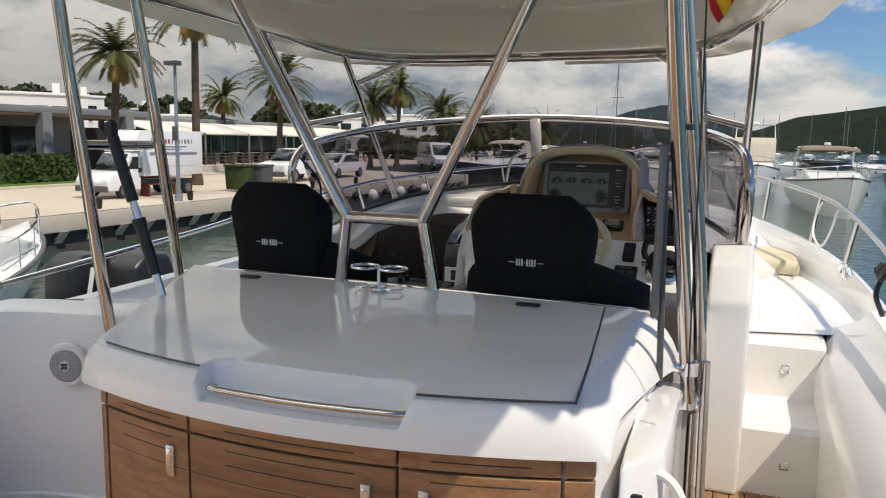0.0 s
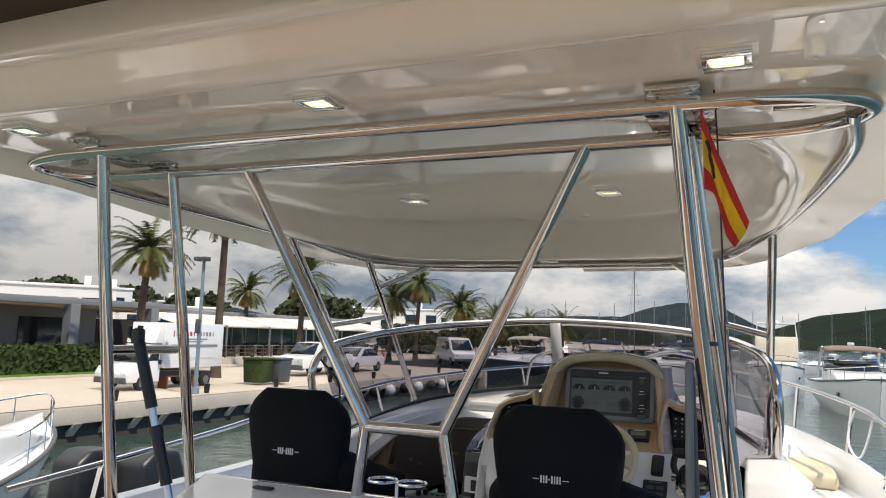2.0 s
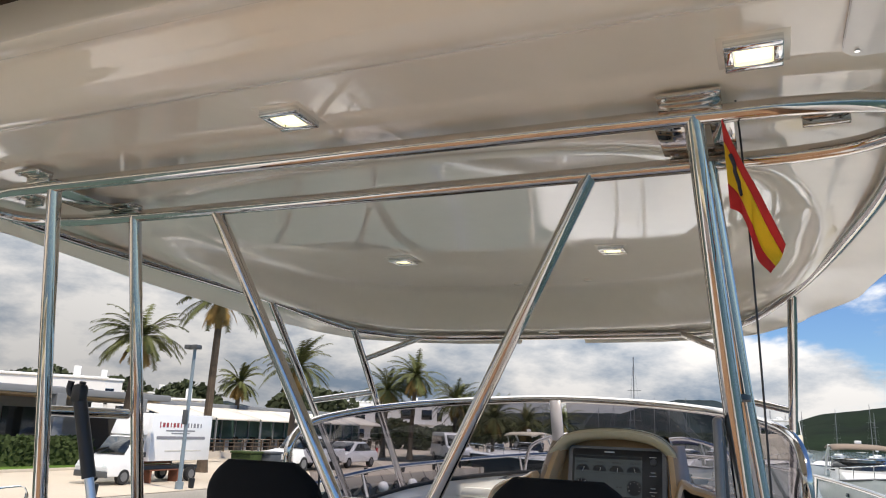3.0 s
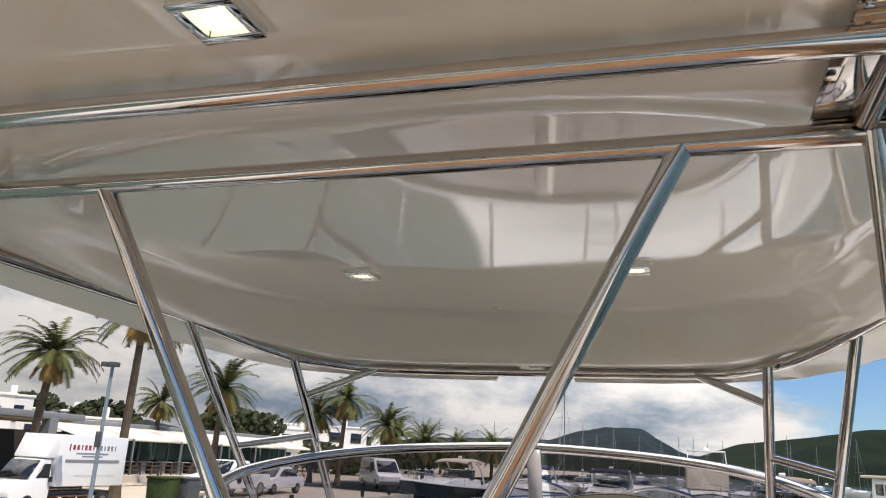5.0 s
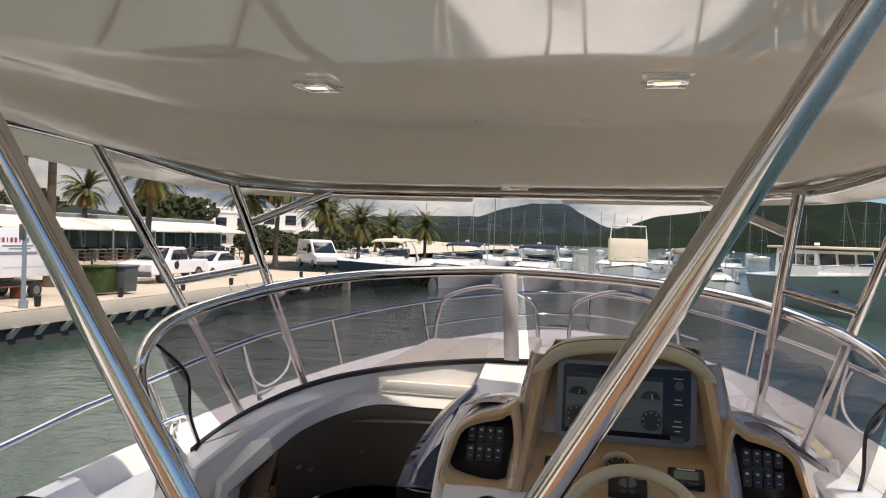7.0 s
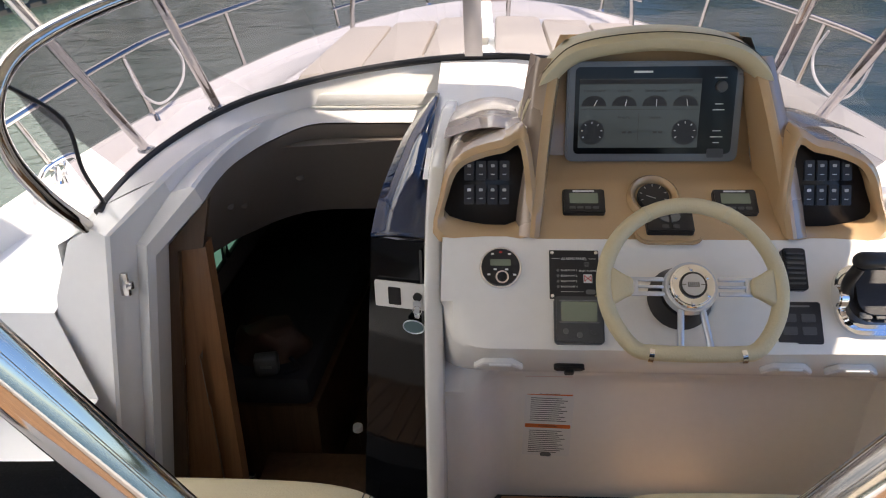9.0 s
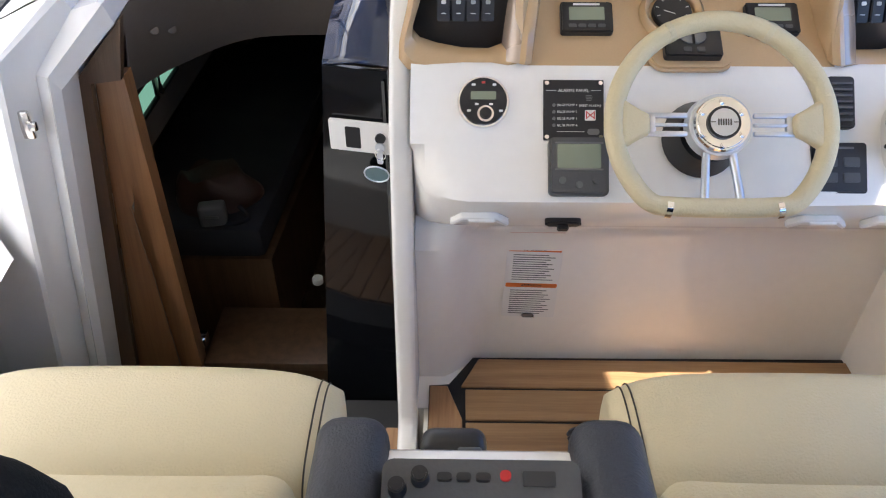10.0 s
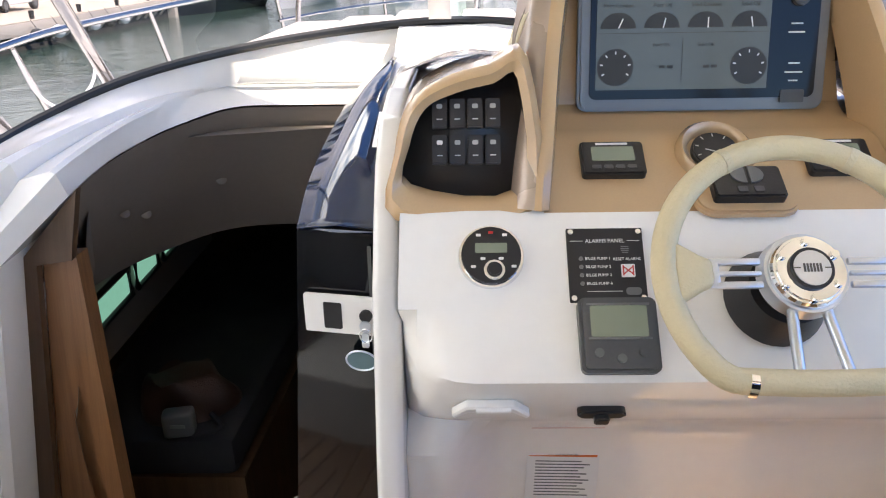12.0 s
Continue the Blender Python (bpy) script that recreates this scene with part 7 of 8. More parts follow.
left = thing("promenade_building", "low flat-roofed building with a grey steel pergola", "building")
block(left, -45, -35, -6, 33, QUAY_Z, 2.5, GREYWALL, "wall", "grey wall")
part("roof", box((-37.5, 13.5, 2.62), (15, 42, 0.34), 0.04), GREYWALL, left, "grey roof fascia")
part("soffit", box((-32.6, 13.5, 2.40), (4.6, 41, 0.08)), WOODSLAT, left, "pale timber soffit")
for k in range(8):
    y = -4 + 5.2 * k
    part("column", box((-30.2, y, 0.85), (0.55, 0.55, 3.3), 0.02, 1), GREYWALL, left, "grey steel column")
    part("beam", box((-32.5, y, 2.62), (4.8, 0.5, 0.42), 0.02, 1), GREYWALL, left)
    part("shopfront", box((-34.95, y + 2.6, 0.6), (0.06, 3.6, 2.5)), DARKIN if k % 2 else CARGLASS, left, "dark shop window")
for k in range(3):
    part("skylight", box((-36, 5 + 8 * k, 2.95), (2.4, 5.0, 0.5), 0.1), WHITEWALL, left, "white roof curb")
for y0, y1 in ((2, 9.5), (12.5, 17.5), (20.0, 28)):
    hd = thing("hedge", "clipped dark green hedge", "hedge", "clipped hedges", at=(-29.0, (y0 + y1) / 2, QUAY_Z))
    rnd = random.Random(int(y0 * 10))
    verts, faces = [], []
    for _ in range(2200):
        u = Vector((rnd.uniform(-0.7, 0.7), rnd.uniform(-(y1 - y0) / 2, (y1 - y0) / 2), rnd.uniform(0.1, 1.25)))
        s = rnd.choice((0, 1, 2))
        if s == 0: u.x = rnd.choice((-0.7, 0.7)) + rnd.uniform(-0.08, 0.08)
        if s == 1: u.z = 1.25 + rnd.uniform(-0.08, 0.08)
        a = Vector((rnd.gauss(0, 1), rnd.gauss(0, 1), rnd.gauss(0, 1))).normalized() * 0.14
        b = a.orthogonal().normalized() * 0.09
        i = len(verts)
        verts += [tuple(u - a), tuple(u + b), tuple(u + a), tuple(u - b)]
        faces.append((i, i + 1, i + 2, i + 3))
    me = bpy.data.meshes.new("leaves"); me.from_pydata(verts, [], faces); me.materials.append(HEDGE)
    lv = new("leaves", me); lv.parent = hd
    part("core", box((0, 0, 0.6), (1.3, y1 - y0 - 0.1, 1.2)), HEDGE, hd)


def house(az, dist, w, d, h, z, storeys, seed=0):
    """A white villa with window openings on each storey and a flat roof."""
    x, y = polar(az, dist)
    t = thing("white_house", "white rendered house with flat roof and dark windows", "house", "white houses", at=(x, y, z))
    t.rotation_euler = (0, 0, radians(-az))
    part("wall", box((0, 0, h / 2), (w, d, h), 0.05, 1), WHITEWALL, t)
    part("roof", box((0, 0, h + 0.12), (w + 0.3, d + 0.3, 0.24), 0.05, 1), WHITEWALL, t)
    part("chimney", box((w * 0.3, 0, h + 0.7), (0.6, 0.6, 1.1), 0.05, 1), WHITEWALL, t)
    sh = h / storeys
    n = max(2, int(w / 3))
    for s in range(storeys):
        for k in range(n):
            wx_ = -w / 2 + w * (k + 0.5) / n
            part("window", box((wx_, -d / 2 - 0.02, sh * (s + 0.5)), (w / n * 0.5, 0.1, sh * 0.5), 0.01), CARGLASS, t, "dark window")
        if s:
            part("balcony", box((0, -d / 2 - 0.5, sh * s), (w * 0.9, 1.0, 0.15), 0.02), WHITEWALL, t)


for spec in ((-51.5, 75, 11, 8, 3.4, 1.2, 1), (-49.0, 90, 9, 7, 3.2, 2.0, 1), (-45.8, 95, 13, 8, 3.0, 1.2, 1), (-43.5, 80, 9, 6, 3.0, 0.3, 1), (-30.0, 118, 12, 8, 5.0, -0.6, 2), (-27.4, 122, 16, 8, 5.8, -0.6, 2), (-24.2, 128, 12, 8, 5.6, -0.6, 2), (-21.0, 140, 12, 8, 4.2, -0.6, 2)):
    house(*spec)

for az, d, h, lean, seed, size in ((-45.6, 38, 5.9, 0.4, 1, 1.0), (-40.1, 37, 7.9, 0.1, 2, 1.05), (-34.2, 47, 5.6, 0.25, 3, 1.15), (-27.4, 62, 5.2, 0.2, 4, 1.2), (-25.4, 60, 6.3, 0.3, 5, 1.2), (-22.2, 68, 4.8, 0.2, 6, 1.2), (-21.2, 74, 4.0, -0.2, 7, 1.2), (-19.3, 76, 3.6, 0.1, 8, 1.3), (-16.9, 84, 3.2, 0.1, 9, 1.3), (-14.3, 88, 3.6, 0.1, 10, 1.35), (-38.2, 58, 5.0, 0.1, 11, 0.9)):
    x, y = polar(az, d)
    palm(x, y, h, lean, seed, size)
for az, d, z, r, h, seed in ((-49.5, 82, 1.0, 2.6, 4.6, 21), (-46.3, 95, 1.0, 2.6, 4.8, 22), (-43.2, 92, 0.5, 4.0, 4.6, 23), (-41.5, 85, 0, 4.0, 4.5, 24), (-33.5, 95, -0.8, 4.6, 6.6, 25), (-31.8, 98, -0.8, 4.0, 6.0, 26), (-27.0, 90, -0.8, 3.0, 2.6, 27), (-25.0, 88, -0.8, 3.0, 2.4, 28), (-23.0, 90, -0.8, 3.0, 2.4, 29), (-20.5, 110, -0.8, 3.5, 4.0, 30), (-18.0, 120, -0.8, 4, 4.2, 31), (-52.5, 80, 1, 2.5, 4.0, 32)):
    x, y = polar(az, d)
    tree(x, y, z, r, h, seed)

# lamp post
x, y = polar(-41.45, 28)
lp = thing("street_lamp", "grey-blue steel lamp post with two floodlights", "street lamp", at=(x, y, QUAY_Z))
part("pole", sweep([(0, 0, 0), (0, 0, 4.75)], lambda f: 0.075 - 0.02 * f, 12, 1), LAMPMETAL, lp)
part("base", at_pose(cyl(0.14, 0.25, 16), Matrix.Translation((0, 0, 0.12))), LAMPMETAL, lp)
for s in (-1, 1):
    part("lamp_head", box((s * 0.16, -0.1, 4.82), (0.24, 0.3, 0.16), 0.03), GREY, lp)
part("box", box((0, -0.1, 2.4), (0.16, 0.12, 0.5), 0.02), GREY, lp, "grey control box")


# ---- vehicles: built with the nose along -y ----
def wheel(t, x, y, r=0.34):
    w = part("wheel", at_pose(cyl(r, 0.22, 22, bevel=0.03), Matrix.Translation((x, y, r)) @ pose(0, 0, 0, 0, 90)), TYRE, t)
    part("rim", at_pose(cyl(r * 0.6, 0.235, 16, bevel=0.01), Matrix.Translation((x, y, r)) @ pose(0, 0, 0, 0, 90)), MIDGREY, w, "grey wheel rim")


def vehicle(name, label, body, cabin, w, wheels, windows, at, turn, glass_front=None, roofw=0.86, r=0.34):
    """body, cabin: outlines in y and z; windows: outlines in y and z on both sides."""
    t = thing(name, label, "vehicle", "parked vehicles", at=at)
    t.rotation_euler = (0, 0, radians(turn))
    part("body", prism(body, -w / 2, w / 2, "x", 0.06, 3), CARWHITE, t)
    if cabin:
        bm = prism(cabin, -w / 2 * 0.96, w / 2 * 0.96, "x")
        zt = max(p[1] for p in cabin); zb = min(p[1] for p in cabin)
        for v in bm.verts:
            v.co.x *= 1 - (1 - roofw) * (v.co.z - zb) / (zt - zb)
        bmesh.ops.bevel(bm, geom=list(bm.edges), offset=0.05, segments=2, affect="EDGES")
        part("cabin", bm, CARWHITE, t)
    for poly in windows:
        for s in (-1, 1):
            part("side_window", prism(poly, s * w / 2 * 0.93 - 0.03, s * w / 2 * 0.93 + 0.035, "x", 0.01, 1), CARGLASS, t)
    if glass_front:
        (y0, z0), (y1, z1) = glass_front
        part("windscreen", loft([[(-w * 0.42, y0 - 0.03, z0), (w * 0.42, y0 - 0.03, z0)], [(-w * 0.38, y1 - 0.03, z1), (w * 0.38, y1 - 0.03, z1)]]), CARGLASS, t, solid=0.03)
    for y_, s in wheels:
        wheel(t, s * (w / 2 - 0.10), y_, r)
    y_n = min(p[0] for p in body)
    for s in (-1, 1):
        part("headlight", box((s * w * 0.38, y_n + 0.03, 0.78), (0.26, 0.12, 0.18), 0.03), CLEAR, t)
        part("mirror", box((s * (w / 2 + 0.10), min(p[0] for p in (cabin or body)) + 0.9, 1.25), (0.16, 0.10, 0.22), 0.03), BLACK, t)
    part("bumper", box((0, y_n + 0.02, 0.45), (w * 0.94, 0.16, 0.26), 0.04), GREY, t)
    y_r = max(p[0] for p in body)
    for s in (-1, 1):
        part("tail_light", box((s * w * 0.44, y_r - 0.01, 0.95), (0.12, 0.06, 0.3), 0.01), RED, t)
    return t


four = lambda a, b: [(a, -1), (a, 1), (b, -1), (b, 1)]
truck = vehicle("box_truck", "white box truck with red and grey lettering bars", [(-2.9, 0.35), (-2.95, 0.75), (-2.75, 1.05), (-1.9, 1.25), (-1.0, 1.25), (-1.0, 0.35)], [(-2.05, 1.2), (-1.45, 2.0), (-1.25, 2.05), (-0.95, 2.05), (-0.95, 1.2)], 1.95, four(-2.05, 2.1), [[(-1.75, 1.3), (-1.4, 1.85), (-1.08, 1.85), (-1.08, 1.3)]], (-20.7, 23.4, QUAY_Z), 0, ((-2.02, 1.25), (-1.46, 1.98)))
truck.scale = (0.82, 0.82, 0.82)
part("cargo_box", box((0, 1.15, 2.0), (2.1, 4.0, 2.1), 0.04, 2), CARWHITE, truck, "white cargo box")
part("spoiler", prism([(-1.35, 2.08), (-0.85, 2.08), (-0.85, 3.0), (-1.0, 2.95)], -0.9, 0.9, "x", 0.06, 2), CARWHITE, truck)
part("chassis", box((0, 0.6, 0.62), (1.2, 4.6, 0.2)), GREY, truck)
REDPRINT, GREYPRINT = material("dark_red_print", (0.32, 0.05, 0.06), 0.5), material("grey_print", (0.22, 0.22, 0.24), 0.5)
for k in range(13):
    part("sign_bar", box((1.06, -0.35 + 0.225 * k, 2.55), (0.012, 0.13 if k % 3 else 0.06, 0.20 if k else 0.28)), REDPRINT if k < 7 else GREYPRINT, truck, "plain lettering bar")
part("sign_bar", box((1.06, 1.0, 2.30), (0.012, 1.9, 0.06)), GREYPRINT, truck)
part("sign_bar", box((1.06, 1.0, 2.18), (0.012, 1.2, 0.05)), GREYPRINT, truck)
part("sign_bar", box((1.06, 1.1, 1.98), (0.012, 3.2, 0.13)), GREYPRINT, truck)
part("sign_bar", box((1.06, 1.3, 1.40), (0.012, 2.4, 0.05)), material("pale_print", (0.6, 0.58, 0.52), 0.5), truck)
pick = vehicle("pickup", "white pickup truck with a round dark door badge", [(-2.5, 0.40), (-2.55, 0.95), (-1.3, 1.1), (2.45, 1.1), (2.5, 0.45)], [(-1.35, 1.05), (-0.75, 1.72), (0.55, 1.75), (0.75, 1.05)], 1.85, four(-1.6, 1.55), [[(-0.95, 1.12), (-0.65, 1.6), (-0.1, 1.62), (-0.1, 1.12)], [(-0.02, 1.12), (-0.02, 1.62), (0.48, 1.62), (0.55, 1.12)]], (*polar(-32.9, 41.5), QUAY_Z), 0, ((-1.32, 1.1), (-0.77, 1.70)), r=0.38)
part("badge", at_pose(cyl(0.2, 0.02, 24), Matrix.Translation((0.935, -0.5, 0.85)) @ pose(0, 0, 0, 0, 90)), BLACK, pick)
part("roll_bar", sweep([(-0.8, 0.95, 1.1), (-0.75, 0.95, 1.6), (0.75, 0.95, 1.6), (0.8, 0.95, 1.1)], 0.04, 8, 1), BLACK, pick)
vehicle("parked_car", "white saloon car parked on the quay", [(-2.1, 0.30), (-2.15, 0.72), (-1.1, 0.92), (1.9, 0.95), (2.1, 0.85), (2.15, 0.35)], [(-1.15, 0.88), (-0.4, 1.42), (0.8, 1.45), (1.6, 0.9)], 1.78, four(-1.35, 1.3), [[(-0.75, 0.95), (-0.3, 1.34), (0.25, 1.36), (0.25, 0.95)], [(0.32, 0.95), (0.32, 1.36), (0.75, 1.36), (1.3, 0.95)]], (*polar(-29.9, 46), QUAY_Z), 0, ((-1.12, 0.93), (-0.43, 1.4)), r=0.31)
vehicle("minibus", "white minibus with dark windows", [(-2.6, 0.35), (-2.65, 0.95), (-1.75, 1.2), (-1.2, 1.2), (2.6, 1.2), (2.6, 0.4)], [(-1.8, 1.15), (-0.9, 2.0), (-0.6, 2.15), (2.5, 2.18), (2.6, 1.15)], 1.95, four(-1.75, 1.6), [[(-1.3, 1.25), (-0.85, 1.85), (-0.2, 1.88), (-0.2, 1.25)], [(-0.1, 1.25), (-0.1, 1.88), (1.1, 1.9), (1.1, 1.25)], [(1.2, 1.25), (1.2, 1.9), (2.3, 1.9), (2.3, 1.25)]], (*polar(-22.3, 60), QUAY_Z), 40, ((-1.78, 1.2), (-0.92, 1.98)), roofw=0.92, r=0.36)
for k, (az, d, mt) in enumerate(((-37.1, 33.0, HEDGE), (-35.7, 33.5, GREY))):
    x, y = polar(az, d)
    bn = thing("waste_bin", "wheeled plastic waste bin on the quay", "bin", "waste bins", at=(x, y, QUAY_Z))
    part("body", prism([(-0.42, 0.1), (0.42, 0.1), (0.5, 1.05), (-0.5, 1.05)], -0.4, 0.4, "y", 0.04, 2), mt, bn)
    part("lid", box((0, 0, 1.1), (1.06, 0.9, 0.10), 0.04, 2), mt, bn)
x, y = polar(-42.8, 31)
be = thing("bench", "red-brown wooden bench on the quay", "bench", at=(x, y, QUAY_Z))
RW = material("red_brown_timber", (0.17, 0.06, 0.03), 0.7)
for k in range(4):
    part("slat", box((0.12 * k - 0.18, 0, 0.45), (0.09, 1.6, 0.04), 0.008), RW, be)
for k in range(3):
    part("back_slat", box((-0.27 - 0.03 * k, 0, 0.58 + 0.13 * k), (0.035, 1.6, 0.10), 0.008), RW, be)
for s in (-0.7, 0.7):
    part("leg", box((0, s, 0.22), (0.45, 0.07, 0.44)), RW, be)
for k in range(10):
    bo = thing("bollard", "small dark mooring bollard at the quay edge", "bollard", "quay bollards", at=(QX - 0.45, 10 + 4.2 * k, QUAY_Z))
    part("body", at_pose(cyl(0.09, 0.35, 14, 0.12, 0.02), Matrix.Translation((0, 0, 0.17))), BLACK, bo)
for k in range(5):
    bo = thing("post", "thin dark iron post along the promenade", "post", "promenade posts", at=(-24.5, 24 + 5 * k, QUAY_Z))
    part("body", at_pose(cyl(0.06, 0.95, 12, bevel=0.02), Matrix.Translation((0, 0, 0.47))), BLACK, bo)
for k in range(6):
    fe = thing("fender", "round white fender hanging at the quay", "fender", "quay fenders", at=(QX + 0.30, 34 + 1.7 * k, QUAY_Z - 0.55))
    b = bmesh.new(); bmesh.ops.create_uvsphere(b, u_segments=16, v_segments=10, radius=0.28)
    part("ball", b, BOATWHITE if k % 2 else BLACK, fe)
    part("line", sweep([(0, 0, 0.28), (-0.2, 0, 0.62)], 0.015, 6, 1), BLACK, fe)


# ---- moored boats: bow along -y, at the water ----
def hull_rows(ln, beam, free, rake=0.9):
    rows = []
    for k in range(15):
        f = k / 14
        y = -ln / 2 + ln * f
        b = beam / 2 * math.sin(min(f * 1.75, 1) * math.pi / 2) ** 0.75 if f > 0 else 0.02
        sheer = free * (1.0 + 0.35 * (1 - f) ** 2)
        rows.append([(-b, y - rake * (1 - f) ** 2 * 0.6, sheer), (-b * 0.97, y - rake * (1 - f) ** 2 * 0.5, sheer * 0.8), (-b * 0.86, y, sheer * 0.35), (-b * 0.6, y + 0.1, -0.15), (0, y + 0.2, -0.35), (b * 0.6, y + 0.1, -0.15), (b * 0.86, y, sheer * 0.35), (b * 0.97, y - rake * (1 - f) ** 2 * 0.5, sheer * 0.8), (b, y - rake * (1 - f) ** 2 * 0.6, sheer)])
    return rows


def motor_boat(label, at, turn, ln=10.5, beam=3.5, free=1.25, hull=None, canopy=None, fly=False, house_=False, arch=True):
    hull = hull or BOATWHITE
    t = thing("motor_boat", label, "boat", "moored boats", at=at)
    t.rotation_euler = (0, 0, radians(turn))
    R_ = hull_rows(ln, beam, free)
    part("hull", loft(R_), hull, t)
    part("deck", loft([[r[0], (r[0][0] * 0.5, r[0][1] + 0.05, r[0][2] + 0.12), (0, r[0][1] + 0.05, r[0][2] + 0.18), (r[8][0] * 0.5, r[8][1] + 0.05, r[8][2] + 0.12), r[8]] for r in R_]), BOATWHITE, t, "white deck")
    part("rub_rail", sweep([r[0] for r in R_[::2]], 0.05, 8, 2), GREY if hull is BOATWHITE else BOATWHITE, t)
    part("rub_rail", sweep([r[8] for r in R_[::2]], 0.05, 8, 2), GREY if hull is BOATWHITE else BOATWHITE, t)
    zd = free
    if house_:
        part("wheelhouse", prism([(-1.6, zd + 0.15), (-1.2, zd + 1.75), (3.6, zd + 1.85), (3.8, zd + 0.1)], -beam * 0.40, beam * 0.40, "x", 0.08, 2), BOATWHITE, t)
        part("roof", box((0, 1.1, zd + 1.92), (beam * 0.95, 6.4, 0.16), 0.06, 2), CREAMCLOTH, t, "cream roof")
        for s in (-1, 1):
            for k in range(4):
                part("window", box((s * beam * 0.405, -0.6 + 1.1 * k, zd + 1.2), (0.04, 0.9, 0.65), 0.02), CARGLASS, t)
        for k in range(3):
            part("window", box((-beam * 0.26 + beam * 0.26 * k, -1.42, zd + 1.22), (beam * 0.22, 0.06, 0.7), 0.02, 1, pose(0, 0, 0, -14).to_3x3().to_4x4()), CARGLASS, t)
    else:
        part("coachroof", prism([(-ln * 0.30, zd + 0.2), (-ln * 0.08, zd + 0.62), (ln * 0.12, zd + 0.72), (ln * 0.30, zd + 0.6), (ln * 0.30, zd)], -beam * 0.36, beam * 0.36, "x", 0.12, 3), BOATWHITE, t)
        g = part("windscreen", loft([[(beam * 0.40 * math.sin(a), ln * 0.10 - 1.5 * math.cos(a) + 0.9, zd + 0.62) for a in np.linspace(-1.45, 1.45, 13)], [(beam * 0.36 * math.sin(a), ln * 0.10 - 1.2 * math.cos(a) + 1.2, zd + 1.25) for a in np.linspace(-1.45, 1.45, 13)]]), CARGLASS, t, "dark wrapped windscreen", solid=0.03)
        part("screen_frame", sweep([(beam * 0.36 * math.sin(a), ln * 0.10 - 1.2 * math.cos(a) + 1.2, zd + 1.26) for a in np.linspace(-1.45, 1.45, 13)], 0.035, 8, 2), CHROME, t)
        if arch:
            cloth_ = canopy or CREAMCLOTH
            part("canopy", loft([[(beam * 0.40 * s, y_, zd + z_ - 0.10 * s * s * s * s) for s in np.linspace(-1, 1, 9)] for y_, z_ in ((0.6, 1.80), (1.1, 1.98), (2.4, 2.02), (3.4, 1.90))]), cloth_, t, "canvas canopy", solid=0.08)
            for s in (-1, 1):
                part("arch_leg", sweep([(s * beam * 0.42, 3.2, zd + 0.3), (s * beam * 0.40, 2.6, zd + 1.4), (s * beam * 0.39, 1.9, zd + 1.95)], 0.07, 8), BOATWHITE, t)
                part("canopy_pole", sweep([(s * beam * 0.41, 1.6, zd + 0.9), (s * beam * 0.40, 0.9, zd + 1.85)], 0.02, 6, 1), CHROME, t)
    if fly:
        part("flybridge", prism([(-0.2, zd + 0.7), (0.1, zd + 2.0), (0.3, zd + 2.5), (3.4, zd + 2.5), (3.4, zd + 0.7)], -beam * 0.40, beam * 0.40, "x", 0.1, 2), CREAMCLOTH, t, "cream covered flybridge")
        part("fly_frame", sweep([(-beam * 0.38, 0.6, zd + 2.5), (-beam * 0.36, 0.9, zd + 3.5), (beam * 0.36, 0.9, zd + 3.5), (beam * 0.38, 0.6, zd + 2.5)], 0.05, 8, 1), BOATWHITE, t)
        part("radar", at_pose(cyl(0.3, 0.22, 18, bevel=0.06), Matrix.Translation((0, 1.6, zd + 3.6))), BOATWHITE, t)
        part("roof", box((0, 1.9, zd + 3.52), (beam * 0.74, 2.2, 0.08), 0.03), BOATWHITE, t)
    pts = [(r[0][0] * 0.95, r[0][1] + 0.1, r[0][2] + 0.62) for r in R_[0:9]]
    pts2 = [(-p[0], p[1], p[2]) for p in pts]
    part("bow_rail", sweep(pts[::-1] + pts2[1:], 0.022, 6, 2), CHROME, t)
    for k in range(1, 9, 2):
        for s, P in ((0, pts), (8, pts2)):
            part("stanchion", sweep([P[k], (R_[k][s][0] * 0.95, R_[k][s][1] + 0.1, R_[k][s][2])], 0.016, 6, 1), CHROME, t)
    for s in (-1, 1):
        part("port_light", box((s * beam * 0.36, -ln * 0.20, free * 0.72), (0.10, 1.0, 0.2), 0.04), CARGLASS, t, "dark hull window")
    part("searchlight", box((0, 1.9, zd + (3.7 if fly else 2.15)), (0.35, 0.12, 0.18), 0.05), BOATWHITE, t)
    return t


def moor(az, d):
    x, y = polar(az, d)
    return (x, y, WATER_Z)


motor_boat("dark-hulled motor boat under white canvas", moor(-17.6, 57), -14, 10.5, 3.4, 1.5, NAVYHULL, CREAMCLOTH)
motor_boat("white sports cruiser with a navy canopy", moor(-11.7, 61), -6, 10.5, 3.6, 1.35, BOATWHITE, BLUECLOTH)
motor_boat("white sports cruiser with a navy canopy", moor(-6.1, 61), -4, 10.5, 3.6, 1.35, BOATWHITE, BLUECLOTH)
motor_boat("white flybridge yacht with cream covers", moor(0.7, 62), 2, 11, 3.7, 1.6, BOATWHITE, None, True, arch=False)
motor_boat("white open cruiser with a brown canopy", moor(5.7, 46), 4, 10.5, 3.7, 1.5, BOATWHITE, material("brown_canvas", (0.22, 0.17, 0.13), 0.8))
motor_boat("trawler yacht with a grey-green hull and white wheelhouse", (13.5, 51.5, WATER_Z), 15, 14, 4.4, 1.9, TEALHULL, None, False, True)
motor_boat("white flybridge yacht with a teal hull", moor(21.5, 47), 18, 12, 4.0, 1.7, TEALHULL, None, True, arch=False)
motor_boat("white cruiser with a blue canopy", moor(28.0, 50), 20, 10.5, 3.6, 1.5, BOATWHITE, BLUECLOTH)
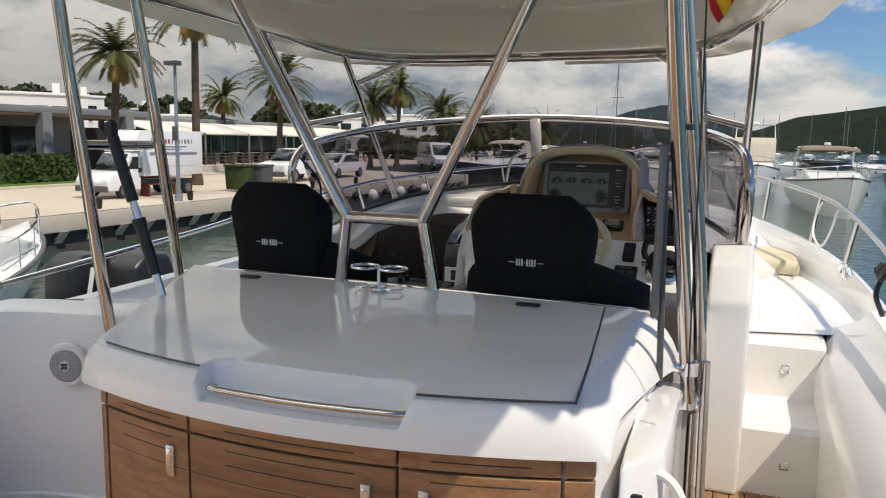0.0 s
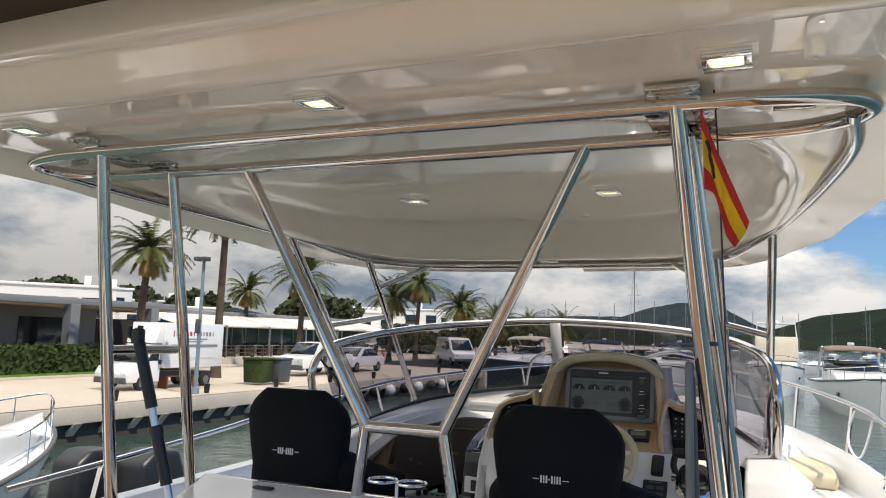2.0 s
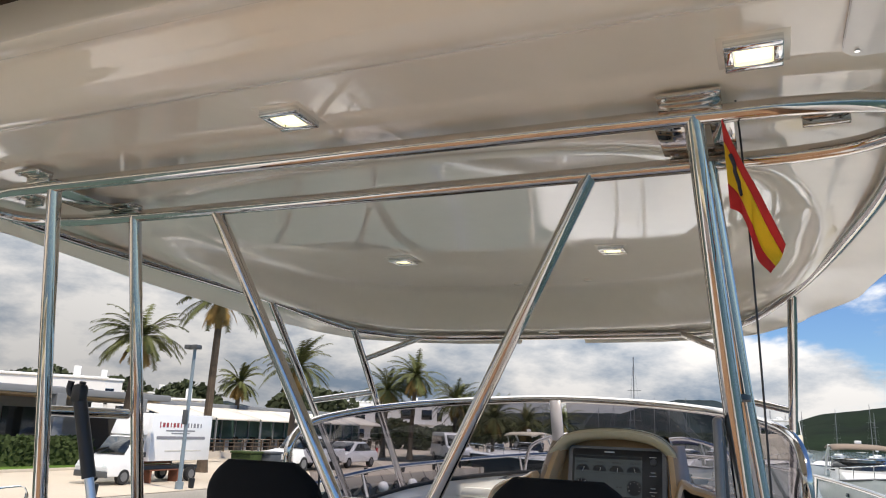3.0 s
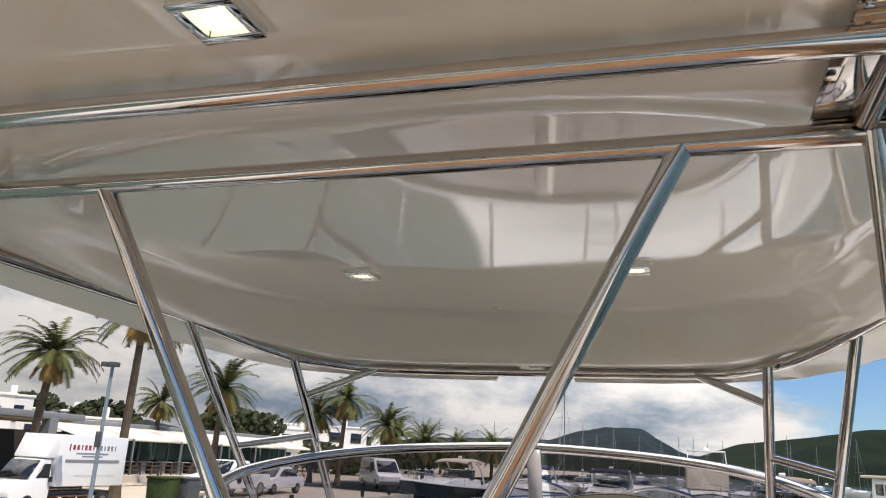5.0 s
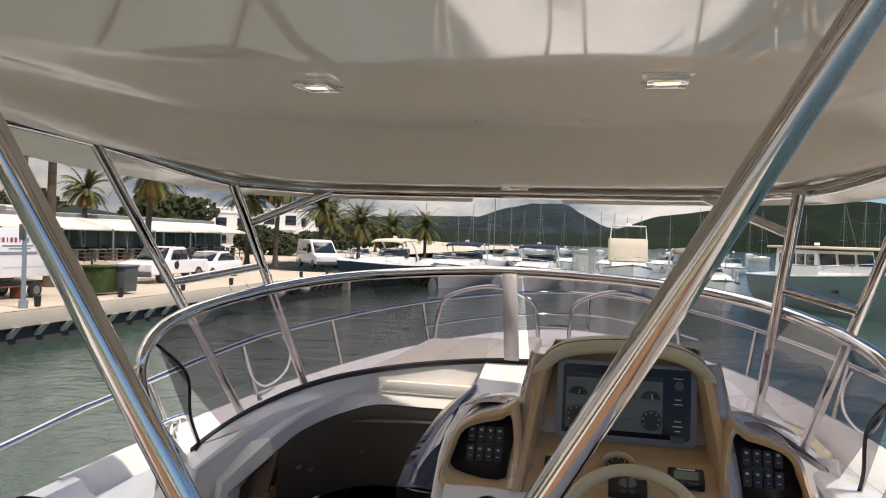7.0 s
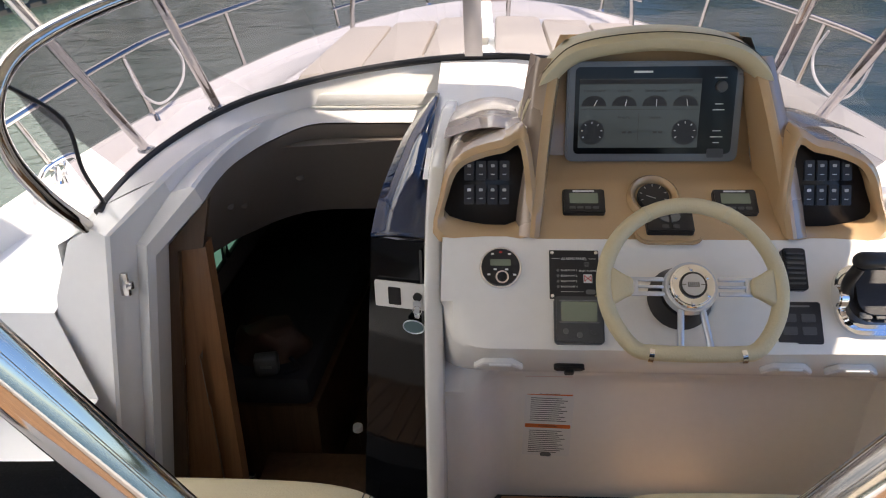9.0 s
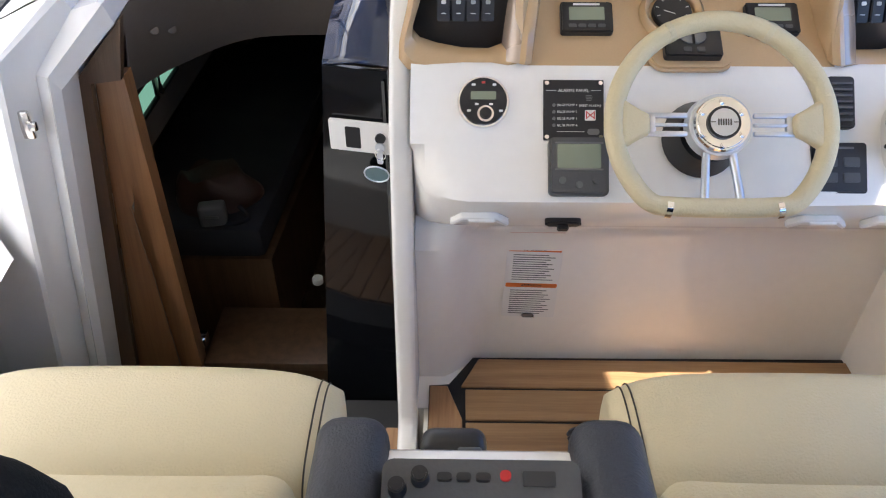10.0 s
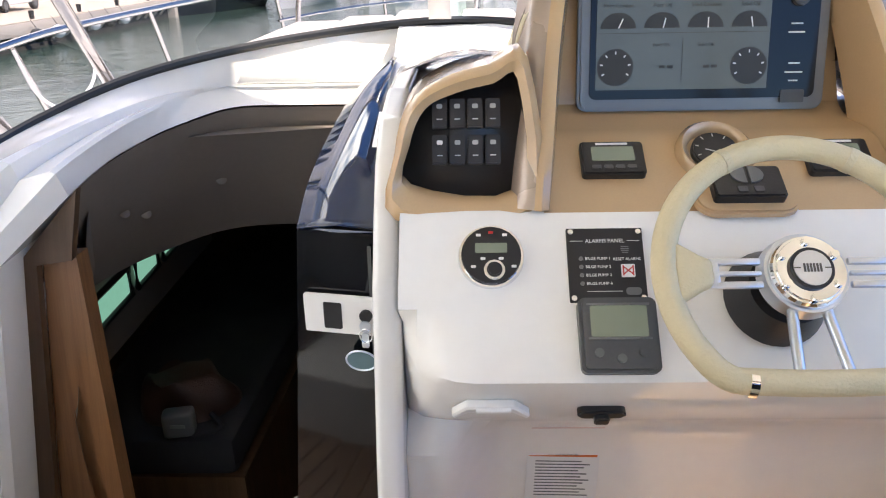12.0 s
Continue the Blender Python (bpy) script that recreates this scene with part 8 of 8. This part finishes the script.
# the neighbour's boat on the port side, bow towards the quay
nb = motor_boat("white open boat moored alongside", (-12.2, 9.6, WATER_Z), 214, 9.0, 2.8, 0.85, BOATWHITE, CREAMCLOTH, arch=False)
for k in range(2):
    ob_ = thing("outboard_motor", "black outboard motor of the neighbouring boat", "outboard motor", "outboard motors", at=(-7.9 + 0.75 * k, 8.8 + 0.45 * k, WATER_Z))
    part("cowl", prism([(-0.5, 0.9), (-0.45, 1.55), (-0.2, 1.72), (0.3, 1.68), (0.45, 1.3), (0.4, 0.9)], -0.27, 0.27, "x", 0.1, 3), BLACK, ob_)
    part("leg", box((0, 0.1, 0.4), (0.2, 0.35, 1.1), 0.04), BLACK, ob_)
    part("stripe", prism([(-0.2, 1.0), (-0.12, 1.0), (0.0, 1.5), (-0.08, 1.5)], 0.272, 0.28, "x"), INK, ob_, "white stripe")
# sailing yachts: hull, mast, spreaders
sy = thing("sailing_yacht", "white sailing yacht with a tall bare mast", "boat", "sailing yachts", at=moor(-9, 95))
part("hull", loft(hull_rows(10, 3.0, 1.0)), BOATWHITE, sy)
part("deck", loft([[r[0], (0, r[0][1], r[0][2] + 0.12), r[8]] for r in hull_rows(10, 3.0, 1.0)]), BOATWHITE, sy)
part("mast", sweep([(0, -0.5, 1.0), (0, -0.5, 13.0)], 0.06, 8, 1), MAST, sy)
part("boom", sweep([(0, -0.4, 2.2), (0, 3.6, 2.3)], 0.11, 8, 1), BLUECLOTH, sy, "boom with a furled blue sail")
for z in (5.5, 9.0):
    part("spreader", sweep([(-0.8, -0.4, z), (0.8, -0.4, z)], 0.03, 6, 1), MAST, sy)
for s in (-1, 1):
    part("shroud", sweep([(s * 1.4, -0.2, 1.1), (s * 0.8, -0.4, 5.5), (0, -0.5, 12.6)], 0.012, 4, 1), MAST, sy)
part("forestay", sweep([(0, -5.2, 1.4), (0, -0.5, 12.8)], 0.022, 6, 1), MAST, sy)
part("coachroof", prism([(-2.2, 1.0), (-1.6, 1.5), (1.6, 1.5), (2.0, 1.0)], -0.9, 0.9, "x", 0.08, 2), BOATWHITE, sy)
rnd = random.Random(4)
for k in range(46):
    az = -19 + 1.35 * k + rnd.uniform(-0.7, 0.7)
    x, y = polar(az, rnd.uniform(85, 170) if az > 13 else rnd.uniform(180, 290))
    c = copy_thing(sy, pose(x, y, WATER_Z, 0, 0, rnd.uniform(-25, 25)))
    c.scale = (1, 1, 1)
for k in range(16):
    az = -20 + 3.2 * k + rnd.uniform(-1, 1)
    x, y = polar(az, rnd.uniform(74, 110))
    copy_thing(nb, pose(x, y, WATER_Z, 0, 0, rnd.uniform(-30, 30)))


# ---- planks, last ----
def plank_mesh(sx, sy, sz, mat, name):
    return finish(box((0, 0, 0), (sx, sy, sz), 0.002, 1), name, mat)


pm = plank_mesh(0.058, 6.2, 0.012, TEAK_Y, "plank")
for k in range(48):
    ob = new("plank", pm)
    ob.location = (-1.44 + 0.0615 * k, 0.9, SOLE - 0.005)
    ob.parent = floor
HELM_TEAK = wood("oiled_helm_teak", (0.25, 0.14, 0.068), (0.40, 0.245, 0.125), 0.55, along=0)
part("caulking", prism([(-0.060, 3.02), (1.0, 3.02), (1.0, 4.068), (0.048, 4.062), (-0.012, 3.972), (-0.060, 3.968)], HELM_SOLE - 0.006, HELM_SOLE + 0.003), CAULK, helm_floor, "black caulking")
for k in range(10):
    y1 = 4.052 - 0.1005 * k
    x0 = 0.062 if k == 0 else 0.028
    cut = 0.045 if k == 0 else 0.0
    poly = [(x0 - cut, y1 - 0.092), (1.0, y1 - 0.092), (1.0, y1), (x0, y1)]
    ob = new("plank", finish(prism(poly, HELM_SOLE - 0.002, HELM_SOLE + 0.010, "z", 0.002, 1), "plank", HELM_TEAK))
    ob.parent = helm_floor
part("margin_plank", prism([(-0.058, 3.05), (0.020, 3.05), (0.020, 3.86), (-0.016, 3.962), (-0.058, 3.962)], HELM_SOLE - 0.001, HELM_SOLE + 0.0105, "z", 0.002, 1), TEAK_Y, helm_floor, "margin plank")
